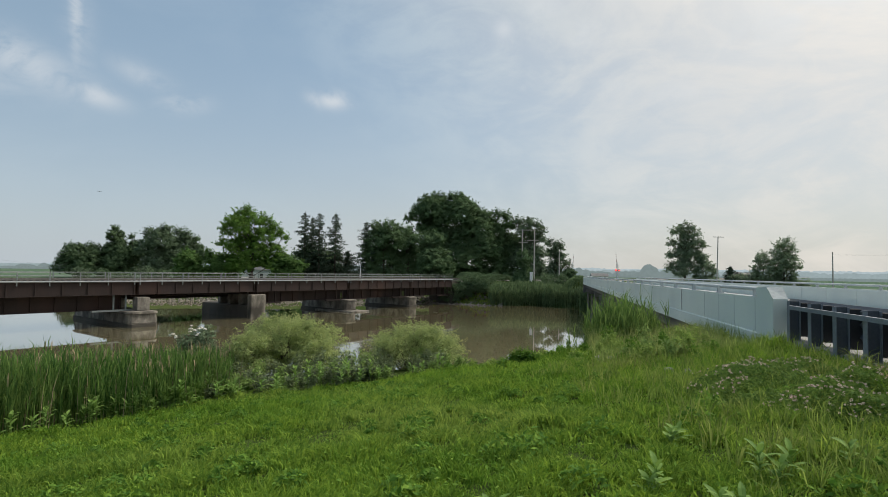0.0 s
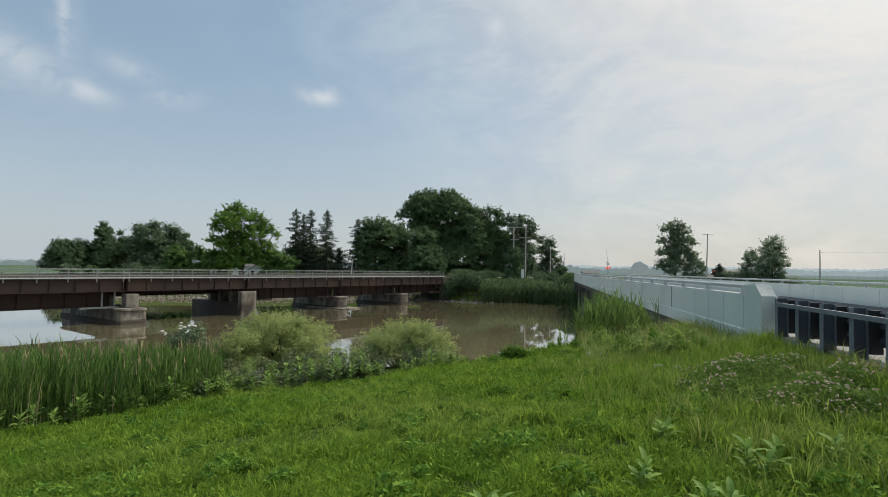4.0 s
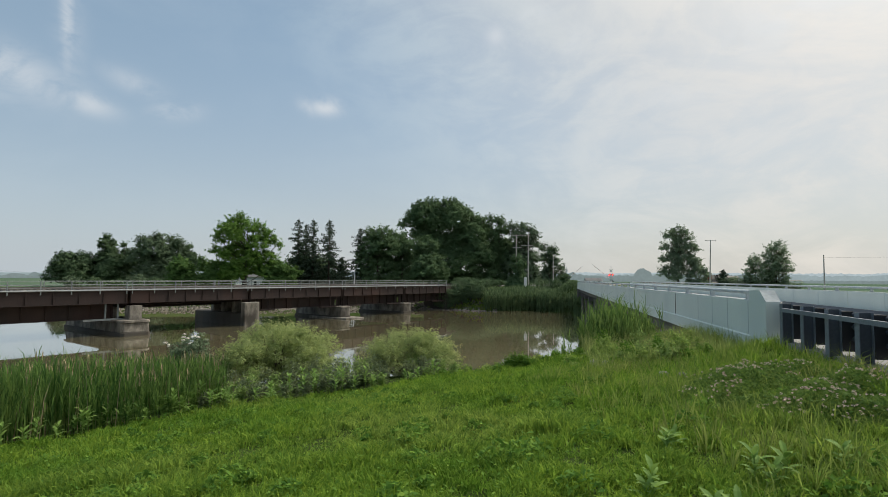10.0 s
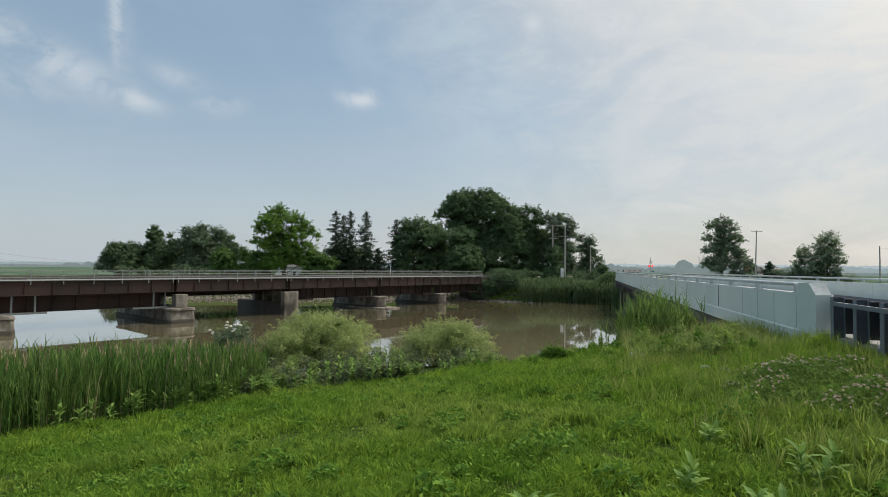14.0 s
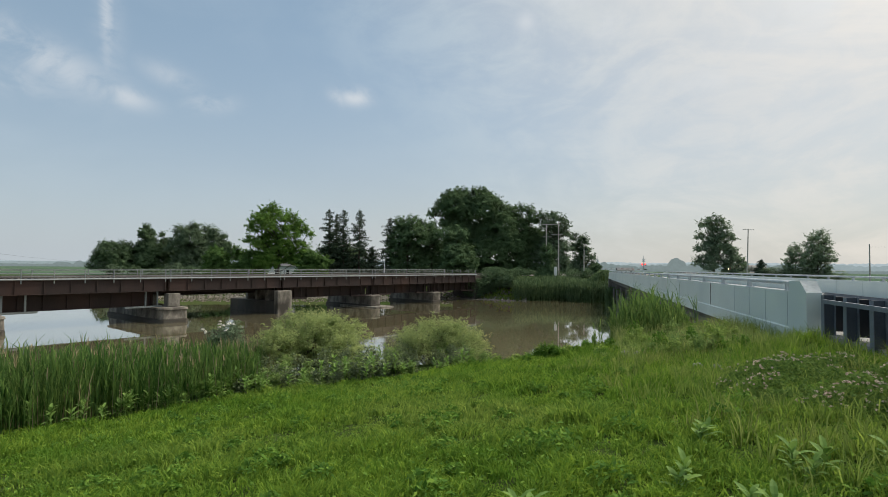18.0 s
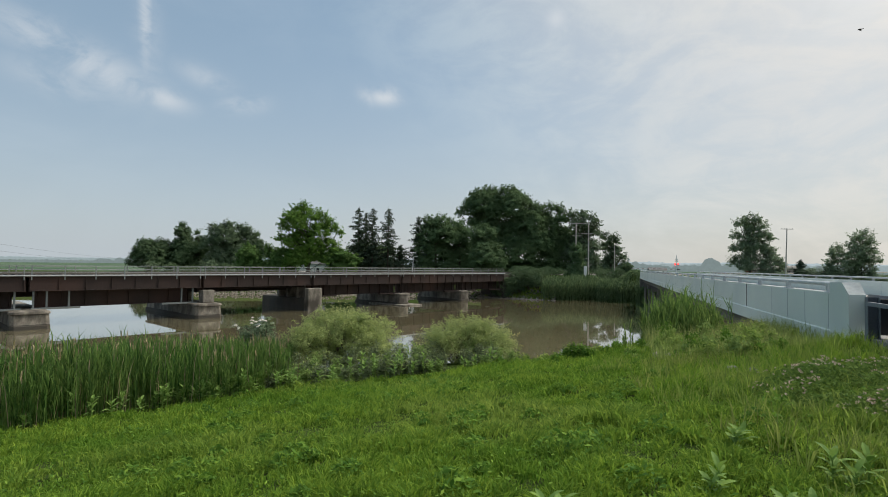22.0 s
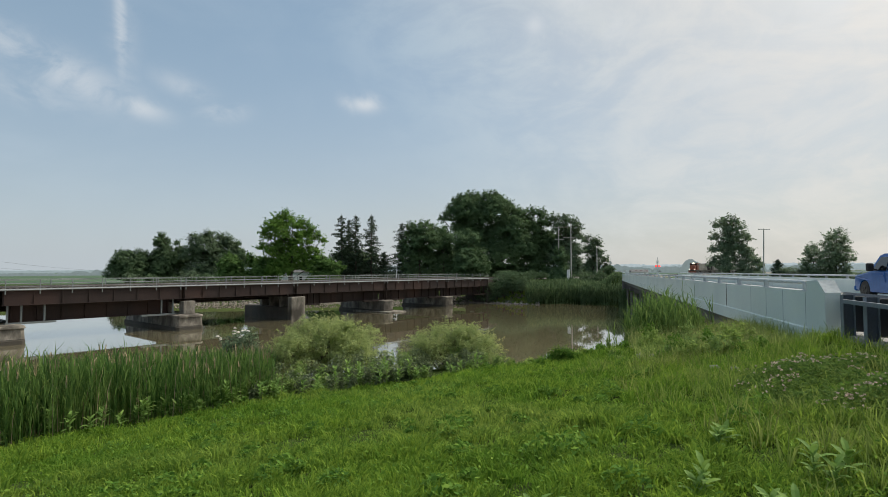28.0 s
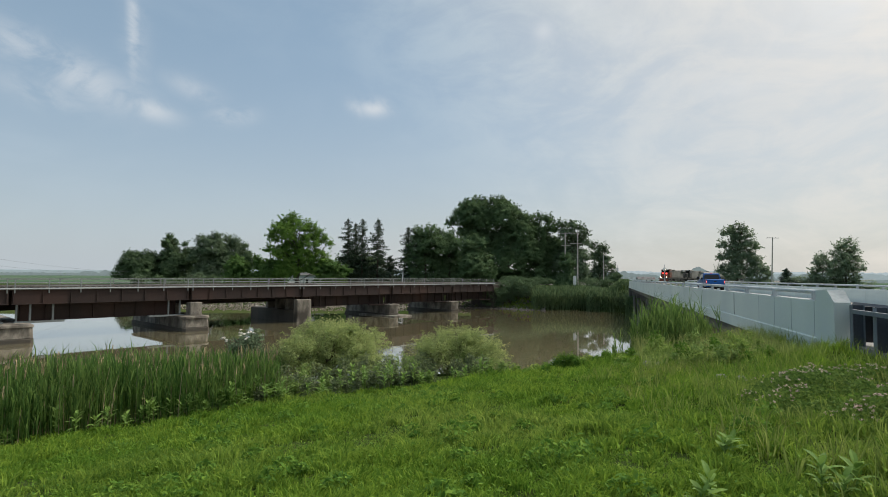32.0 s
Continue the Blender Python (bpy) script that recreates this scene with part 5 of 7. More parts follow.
    tagged(link("far_bank_grass", fast_mesh("far_bank_grass", *blades(rng, gp, rng.uniform(0.3, 0.8, m), np.full(m, 0.09), rng.uniform(0.1, 0.7, m))), M_TALL), "rough grass on the far river bank", "grass", kind="stuff")
    reed_bed("far_reeds", rng, np.column_stack([x, y]), h, M_REEDF, 0.10, 6, "tall reeds on the far river bank", 0.6)


def lawn_mask(x, y):
    """1 on the mown lawn, 0 beyond its edge."""
    return y < lawn_edge(x) + 0.4 + 0.22 * np.sin(x * 2.7) * np.sin(x * 6.1 + 1)


def build_grass():
    rng = np.random.default_rng(8)
    n = 36000
    r = 2.6 + (24 - 2.6) * rng.uniform(0, 1, n) ** 1.35
    b = np.radians(rng.uniform(-64, 38, n))
    x, y = r * np.sin(b), r * np.cos(b)
    k = lawn_mask(x, y) & (x < 4.75)
    x, y, r = x[k], y[k], r[k]
    lush = np.array([noise.noise((float(a) * 0.8, float(c) * 0.8, 0.0)) for a, c in zip(x, y)])
    lush2 = np.array([noise.noise((float(a) * 2.6, float(c) * 2.6, 7.0)) for a, c in zip(x, y)])
    rough = smooth((x + 0.3 + 0.25 * (y - 8)) / 3.0)
    th = np.clip(0.085 + 0.07 * lush + 0.14 * lush2, 0.03, 0.24) * (1 + 0.45 * rough)
    per = 13
    T = np.repeat(np.arange(len(x)), per)
    rad = (0.045 + 0.008 * r)[T] * np.sqrt(rng.uniform(0, 1, len(T)))
    a = rng.uniform(0, math.tau, len(T))
    px, py = x[T] + rad * np.cos(a), y[T] + rad * np.sin(a)
    pos = np.column_stack([px, py, ground_z(px, py) - 0.01])
    h = th[T] * rng.uniform(0.55, 1.35, len(T)) * (1 + 0.012 * r[T])
    w = ((0.0085 + 0.0010 * r) * (1 - 0.40 * rough))[T] * rng.uniform(0.6, 1.5, len(T))
    lean = rng.uniform(0.25, 1.15, len(T))
    ob = link("lawn_grass", fast_mesh("lawn_grass", *blades(rng, pos, h, w, lean, a + rng.normal(0, 0.8, len(T)))), M_BLADE)
    tagged(ob, "lush bright green grass on the river bank", "grass", kind="stuff")
    # shorter grass all round, to the road and the fields behind
    n = 17000
    r = 0.5 + 13 * rng.uniform(0, 1, n) ** 0.65
    b = rng.uniform(0, math.tau, n)
    x, y = r * np.sin(b), r * np.cos(b)
    deg = np.degrees(np.arctan2(x, y))
    k = (x < 4.6) & (x > -11) & ~((deg > -62) & (deg < 37) & (r > 2.8))
    x, y = x[k], y[k]
    T = np.repeat(np.arange(len(x)), 9)
    px, py = x[T] + rng.normal(0, 0.09, len(T)), y[T] + rng.normal(0, 0.09, len(T))
    pos = np.column_stack([px, py, ground_z(px, py) - 0.01])
    ob = link("short_grass", fast_mesh("short_grass", *blades(rng, pos, rng.uniform(0.05, 0.17, len(T)), np.full(len(T), 0.014), rng.uniform(0.25, 1.0, len(T)))), M_BLADE)
    tagged(ob, "short bright green grass beside the road", "grass", kind="stuff")
    # leafy weeds in clumps among the grass
    n = 110
    cr = 3.4 + 10.5 * rng.uniform(0, 1, n) ** 1.1
    cb = np.radians(rng.uniform(-48, 34, n))
    cx, cy = cr * np.sin(cb), cr * np.cos(cb)
    T = np.repeat(np.arange(n), 70)
    size = rng.uniform(0.08, 0.24, n)[T]
    d, a = np.sqrt(rng.uniform(0, 1, len(T))), rng.uniform(0, math.tau, len(T))
    x, y = cx[T] + size * d * np.cos(a), cy[T] + size * d * np.sin(a)
    k = lawn_mask(x, y) & (x < 4.6)
    x, y, d, size = x[k], y[k], d[k], size[k]
    P = np.column_stack([x, y, ground_z(x, y) + 0.06 + size * 0.85 * (1 - d * d) * rng.uniform(0.5, 1.0, len(x))])
    nn = rng.normal(size=(len(x), 3)) * 0.55 + np.array([0, 0, 0.9])
    nn /= np.linalg.norm(nn, axis=1)[:, None]
    v, q = leaves(rng, P, nn, rng.uniform(0.04, 0.10, len(x)), 0.42)
    tagged(link("lawn_weeds", fast_mesh("lawn_weeds", v, q), M_WEED), "clumps of leafy green weeds in the lawn", "weeds", kind="stuff")
    # small broad leaves scattered through the sward
    m = 15000
    r = 2.6 + 17 * rng.uniform(0, 1, m) ** 1.3
    b = np.radians(rng.uniform(-62, 36, m))
    x, y = r * np.sin(b), r * np.cos(b)
    patch = np.array([noise.noise((float(p) * 1.1, float(q) * 1.1, 3.0)) for p, q in zip(x, y)])
    k = lawn_mask(x, y) & (x < 4.6) & (patch > rng.uniform(-0.55, 0.45, m))
    x, y = x[k], y[k]
    P = np.column_stack([x, y, ground_z(x, y) + rng.uniform(0.04, 0.19, len(x))])
    nn = rng.normal(size=(len(x), 3)) * 0.5 + np.array([0, 0, 0.9])
    nn /= np.linalg.norm(nn, axis=1)[:, None]
    v, q = leaves(rng, P, nn, rng.uniform(0.024, 0.055, len(x)) * (1 + 0.025 * np.hypot(x, y)), 0.40)
    tagged(link("lawn_leaves", fast_mesh("lawn_leaves", v, q), M_SWARD), "small broad green leaves among lawn grass", "grass", kind="stuff")
    # taller unmown grass towards the road and the bank's edge
    n = 3300
    x, y = rng.uniform(-4, 4.7, n), rng.uniform(4.2, 20.5, n)
    k = rng.uniform(0, 1, n) < smooth((x + 0.5 + 0.3 * (y - 9)) / 3.0)
    x, y = x[k], y[k]
    th = rng.uniform(0.16, 0.46, len(x)) * (1 - 0.35 * smooth((y - 11) / 4)) * (1 - 0.75 * smooth((1.9 - x) / 0.9) * smooth((y - 11) / 3))
    T = np.repeat(np.arange(len(x)), 12)
    a = rng.uniform(0, math.tau, len(T))
    rad = 0.07 * np.sqrt(rng.uniform(0, 1, len(T)))
    px, py = x[T] + rad * np.cos(a), y[T] + rad * np.sin(a)
    pos = np.column_stack([px, py, ground_z(px, py)])
    ob = link("tall_grass", fast_mesh("tall_grass", *blades(rng, pos, th[T] * rng.uniform(0.5, 1.15, len(T)), rng.uniform(0.007, 0.015, len(T)), rng.uniform(0.2, 1.0, len(T)), a + rng.normal(0, 0.6, len(T)))), M_TALL)
    tagged(ob, "tall unmown grass beside the bridge end", "grass", kind="stuff")
    n = 9500
    x, y = rng.uniform(0.9, 4.72, n), rng.uniform(12.8, 19.5, n)
    pos = np.column_stack([x, y, ground_z(x, y)])
    ob = link("bank_grass", fast_mesh("bank_grass", *blades(rng, pos, rng.uniform(0.3, 0.85, n) * (0.55 + 0.45 * smooth((y - 13.5) / 3)), rng.uniform(0.007, 0.014, n), rng.uniform(0.05, 0.6, n))), M_BANK)
    tagged(ob, "yellow-green seeding grass below the parapet", "grass", kind="stuff")




# ---- herbs and flowers on the bank ----
def one_leaf(L_, W_, fold=0.25, droop=0.25):
    """A pointed leaf along +y, folded on its midrib and drooping: eight triangles."""
    bm = bmesh.new()
    st = [(0.0, 0.05), (0.3, 0.85), (0.62, 0.9), (0.85, 0.5), (1.0, 0.0)]
    rows = []
    for f, w in st:
        z = 0.35 * f * L_ - droop * L_ * f * f
        rows.append([bm.verts.new((-w * W_ / 2, f * L_, z + fold * w * W_ / 2)), bm.verts.new((0, f * L_, z)), bm.verts.new((w * W_ / 2, f * L_, z + fold * w * W_ / 2))])
    for a, b in zip(rows, rows[1:]):
        bm.faces.new((a[0], a[1], b[1], b[0]))
        bm.faces.new((a[1], a[2], b[2], b[1]))
    bmesh.ops.remove_doubles(bm, verts=bm.verts[:], dist=1e-5)
    me = bpy.data.meshes.new("leaf")
    bm.to_mesh(me)
    bm.free()
    me.materials.append(M_MILK)
    return me


LEAF_MESHES = [one_leaf(0.125, 0.050), one_leaf(0.095, 0.042, 0.3, 0.4), one_leaf(0.145, 0.048, 0.2, 0.5)]


def milkweed(x, y, height, seed, label="broad-leaved green milkweed plant in the grass", big=1.0):
    """An upright stem with pairs of broad pointed leaves, each a part."""
    rng = np.random.default_rng(seed)
    p = new("milkweed_plant")
    p.location = (x, y, float(ground_z(x, y)))
    tagged(p, label, "weed", "milkweed plants")
    bm = bmesh.new()
    tube(bm, [(0, 0, -0.03), (0.01, 0, height * 0.5), (0.0, 0.01, height)], [0.008, 0.007, 0.004], 5)
    part("stem", bm, M_MILK, p)
    n = int(4 + height * 9)
    for k in range(n):
        f = 0.3 + 0.7 * k / n
        for j in (0, 1):
            ob = new("leaf", LEAF_MESHES[int(rng.integers(0, 3))])
            ob.parent = p
            up = 10 + 60 * f + rng.normal() * 10
            ob.matrix_basis = pose(0, 0, height * f, 0, 0, 75 * k + 180 * j + rng.normal() * 25) @ pose(0, 0, 0, up * 0.6) @ Matrix.Scale(float(0.75 + 0.5 * (1 - abs(f - 0.6))) * big, 4)


def build_milkweed():
    k = 0
    # nearest plants, by bearing and distance
    for x, y, h in ((1.62, 4.89, 0.26), (1.88, 4.96, 0.24), (1.74, 4.80, 0.18), (0.76, 4.47, 0.24), (0.70, 4.40, 0.15), (-0.42, 3.68, 0.17), (-0.34, 3.76, 0.13), (1.09, 4.03, 0.20), (1.22, 3.98, 0.18), (1.10, 5.69, 0.20), (1.18, 5.78, 0.16), (2.45, 5.26, 0.22)):
        milkweed(x, y, h, 900 + k)
        k += 1
    rng = np.random.default_rng(21)
    # along the foot of the reeds and of the willow shrubs
    for _ in range(46):
        x = rng.uniform(-10.8, -7.6)
        milkweed(x, float(lawn_edge(x)) + rng.uniform(0.0, 0.9), float(rng.uniform(0.22, 0.55)), 950 + k, "tall leafy weed at the edge of the reeds", 1.2)
        k += 1
    for _ in range(46):
        x = rng.uniform(-8.4, -3.2)
        milkweed(x, float(lawn_edge(x)) + 2.8 * rng.uniform(0, 1) ** 1.5, float(0.2 + 0.5 * rng.uniform(0, 1) ** 1.6), 950 + k, "tall leafy weed below the willow shrubs", 1.25)
        k += 1


def herb(x, y, height, seed, mat, label):
    """A bushy upright herb: several stems thick with small leaves."""
    rng = np.random.default_rng(seed)
    h = new("herb_plant")
    h.location = (x, y, float(ground_z(x, y)))
    tagged(h, label, "weed", "bushy herbs on the bank")
    bm = bmesh.new()
    P, Nn = [], []
    for k in range(5):
        a, d = rng.uniform(0, math.tau), rng.uniform(0.05, 0.26) * height
        e = (d * math.cos(a), d * math.sin(a), height * rng.uniform(0.75, 1.05))
        tube(bm, [(d * 0.3 * math.cos(a), d * 0.3 * math.sin(a), -0.03), e], [0.007, 0.003], 4)
        m = 48
        u = rng.uniform(0.1, 1.0, m)
        q = np.stack([(0.3 + 0.7 * u) * e[0], (0.3 + 0.7 * u) * e[1], u * e[2]], 1)
        P.append(q + rng.normal(size=(m, 3)) * 0.05)
        nn = rng.normal(size=(m, 3)) * 0.6 + np.array([0, 0, 0.7])
        Nn.append(nn / np.linalg.norm(nn, axis=1)[:, None])
    part("branching_stem", bm, mat, h)
    P, Nn = np.concatenate(P), np.concatenate(Nn)
    v, q = leaves(rng, P, Nn, rng.uniform(0.06, 0.13, len(P)), 0.35)
    link("foliage", fast_mesh("foliage", v, q), mat, h)


def build_herbs():
    rng = np.random.default_rng(31)
    for k in range(70):
        x, y = rng.uniform(-3.4, 3.4), rng.uniform(13.4, 18.0)
        if x < 0.2:
            y = float(bank_edge(x)) + rng.uniform(-0.9, 1.2)
        herb(x, y, float(0.20 + 0.70 * rng.uniform(0, 1) ** 2) * (0.24 if x < 1.2 else 1.0 if x < 2.2 else 0.8), 1200 + k, M_HERB if rng.uniform() < 0.55 else M_WEED, "bushy yellow-green herb on the bank")
    for k, (x, y, hh) in enumerate(((-1.05, 15.3, 0.42), (-0.85, 15.4, 0.36), (-1.2, 15.5, 0.34), (0.1, 15.6, 0.2), (0.75, 15.6, 0.22), (1.45, 16.8, 0.6), (1.3, 16.4, 0.5))):
        herb(x, y, hh, 1300 + k, M_WEED, "dark green herb at the bank's edge")
    # pale leafy herbs between the lawn and the tall reeds
    for k in range(46):
        x, y = rng.uniform(0.9, 3.7), rng.uniform(12.6, 16.6)
        herb(x, y, float(0.18 + 0.62 * rng.uniform(0, 1) ** 2) * (0.6 if x < 1.3 else 1.0), 1700 + k, (M_HERB, M_MILKH, M_HERB, M_WEED)[k % 4], "pale green leafy herb on the bank")
    # growth on the bank beneath the parapet
    for k in range(46):
        x, y = rng.uniform(2.7, 4.7), rng.uniform(14.6, 23.0)
        herb(x, y, float(0.15 + 0.5 * rng.uniform(0, 1) ** 2), 1600 + k, (M_HERB, M_TALL)[k % 2], "bushy green herb growing below the bridge parapet")
    # weeds that hide the foot of the willow shrubs and of the reeds
    for k in range(120):
        x = rng.uniform(-9.2, -2.6)
        u = rng.uniform(0, 1)
        y = float(lawn_edge(x)) + 0.3 + 3.4 * u
        herb(x, y, float(rng.uniform(0.2, 0.5) + 0.45 * u), 1400 + k, (M_HERBG, M_MILKH, M_HERBG)[k % 3], "grey-green weed below the willow shrubs")


def build_flower_mound():
    """Low vetch in bloom beside the guard rail."""
    rng = np.random.default_rng(44)
    m = 46000
    a, d = rng.uniform(0, math.tau, m), np.sqrt(rng.uniform(0, 1, m))
    x, y = 3.20 + 1.4 * d * np.cos(a), 8.5 + 2.1 * d * np.sin(a)
    hump = np.array([0.5 + 0.55 * noise.noise((float(p) * 1.1, float(q) * 1.1, 9.0)) + 0.45 * noise.noise((float(p) * 3.0, float(q) * 3.0, 2.0)) for p, q in zip(x, y)])
    hump = np.clip(hump, 0, 1.2)
    top = (0.08 + 0.44 * hump) * (1 - 0.8 * d ** 3) * (1 - 0.45 * smooth((x - 3.6) / 0.9))
    k = x < 4.6
    P = np.column_stack([x, y, ground_z(x, y) + top * rng.uniform(0.25, 1.0, m)])[k]
    nn = rng.normal(size=(len(P), 3)) * 0.6 + np.array([0, 0, 0.8])
    nn /= np.linalg.norm(nn, axis=1)[:, None]
    v, q = leaves(rng, P, nn, rng.uniform(0.025, 0.065, len(P)), 0.5)
    tagged(link("vetch_foliage", fast_mesh("vetch_foliage", v, q), M_VETCH), "low dark green vetch foliage beside the guard rail", "flowering plants", kind="stuff")
    sel = np.flatnonzero(k & (hump > 0.55) & (d < 0.97))
    sel = rng.choice(sel, 420, replace=False)
    C = np.column_stack([x[sel], y[sel], ground_z(x[sel], y[sel]) + top[sel] + 0.015])
    per = 9
    T = np.repeat(np.arange(len(C)), per)
    dd = rng.normal(size=(len(T), 3))
    dd /= np.linalg.norm(dd, axis=1)[:, None]
    v, q = leaves(rng, C[T] + dd * np.array([0.016, 0.016, 0.011]), dd, rng.uniform(0.013, 0.024, len(T)), 0.7)
    tagged(link("vetch_blossoms", fast_mesh("vetch_blossoms", v, q), M_FLOWER), "small pale pink vetch blossoms", "flowering plants", kind="stuff")


def build_elder():
    """A small shrub with flat white flower heads behind the reeds."""
    x, y, z = polar(-36.5, 19.4)
    shrub(-36.5, 19.4, 5.16, 1.1, M_LEAF_C, 66, 5200, 0.12, "small dark shrub with white flower heads among reeds")
    rng = np.random.default_rng(67)
    P, Nn = [], []
    for k in range(12):
        c = np.array([x * 0.982 + rng.uniform(-0.26, 0.26), y * 0.982 + rng.uniform(-0.1, 0.1), 5.04 - rng.uniform(0.0, 0.34)])
        if k > 8:
            c = np.array([x - 0.95 + rng.uniform(-0.25, 0.25), y - 0.1, 4.62 + rng.uniform(-0.08, 0.08)])
        m = 60
        d = rng.normal(size=(m, 3))
        d /= np.linalg.norm(d, axis=1)[:, None]
        d[:, 2] = np.abs(d[:, 2])
        P.append(c + d * rng.uniform(0.04, 0.075) * np.array([1, 1, 0.7]))
        Nn.append(d)
    v, q = leaves(rng, np.concatenate(P), np.concatenate(Nn), rng.uniform(0.02, 0.036, 12 * 60), 0.8)
    tagged(link("white_flower_heads", fast_mesh("white_flower_heads", v, q), M_WHITEFL), "flat white elder flower heads", "flowers", kind="stuff")


def stone_mesh(rng, size):
    bm = bmesh.new()
    bmesh.ops.create_icosphere(bm, subdivisions=1, radius=size / 2)
    sc = rng.uniform(0.7, 1.25, 3)
    for v in bm.verts:
        v.co = Vector((v.co.x * sc[0], v.co.y * sc[1], v.co.z * sc[2] * 0.7)) * float(rng.uniform(0.82, 1.1))
    return bm


def build_riprap():
    """Rubble along the water at the far abutment and the far shore."""
    rng = np.random.default_rng(52)
    bank = new("riprap_bank")
    tagged(bank, "pale rubble stones along the river's edge", "stones")
    protos = []
    for k in range(5):
        me = bpy.data.meshes.new("stone")
        bm = stone_mesh(rng, 1.0)
        bm.to_mesh(me)
        bm.free()
        me.materials.append(M_STONE)
        protos.append(me)

    def put(x, y, size):
        ob = new("stone", protos[int(rng.integers(0, 5))])
        ob.parent = bank
        ob.matrix_basis = Matrix.Translation((x, y, max(-0.05, float(ground_z(x, y))) - 0.05 * size)) @ pose(0, 0, 0, rng.uniform(-20, 20), rng.uniform(-20, 20), rng.uniform(0, 360)) @ Matrix.Scale(float(size), 4)

    for _ in range(130):
        x = rng.uniform(-27, -11)
        put(x, float(far_shore(x)) + rng.uniform(-0.2, 2.0), rng.uniform(0.35, 0.9))
    for _ in range(165):
        x = rng.uniform(-92, -52)
        put(x, float(far_shore(x)) + rng.uniform(-1.0, 1.8), rng.uniform(0.25, 0.6))
    # smaller rubble between the large stones
    ico = bmesh.new()
    bmesh.ops.create_icosphere(ico, subdivisions=1, radius=0.5)
    iv = np.array([v.co[:] for v in ico.verts])
    it = np.array([[v.index for v in f.verts] for f in ico.faces])
    ico.free()
    n = 2300
    x = rng.uniform(-96, -13, n)
    y = far_shore(x) - 1.0 + 4.2 * rng.uniform(0, 1, n) ** 1.3
    c = np.column_stack([x, y, np.maximum(ground_z(x, y), -0.1)])
    sz = rng.uniform(0.25, 0.75, (n, 1, 1)) * rng.uniform(0.6, 1.2, (n, 1, 3))
    v = c[:, None, :] + (iv[None] * rng.uniform(0.8, 1.15, (n, len(iv), 1))) * sz
    tr = (np.arange(n)[:, None, None] * len(iv) + it[None]).reshape(-1, 3)
    tagged(link("rubble", fast_mesh("rubble", v.reshape(-1, 3), None, tr), M_RUBBLE), "small grey rubble along the far river bank", "stones", kind="stuff")
    for x, y, sz in ((2.35, 10.6, 0.28), (2.1, 10.9, 0.2), (1.0, 13.6, 0.3), (1.25, 13.4, 0.22)):
        bm = stone_mesh(rng, sz)
        ob = part("field_stone", bm, M_STONE)
        ob.location = (x, y, float(ground_z(x, y)) + 0.06)
        tagged(ob, "pale grey field stone lying in the weeds", "stone")


build_trees()
build_shrubs()
build_hedge()
build_reeds()
build_grass()
build_milkweed()
build_herbs()
build_flower_mound()
build_elder()
build_riprap()


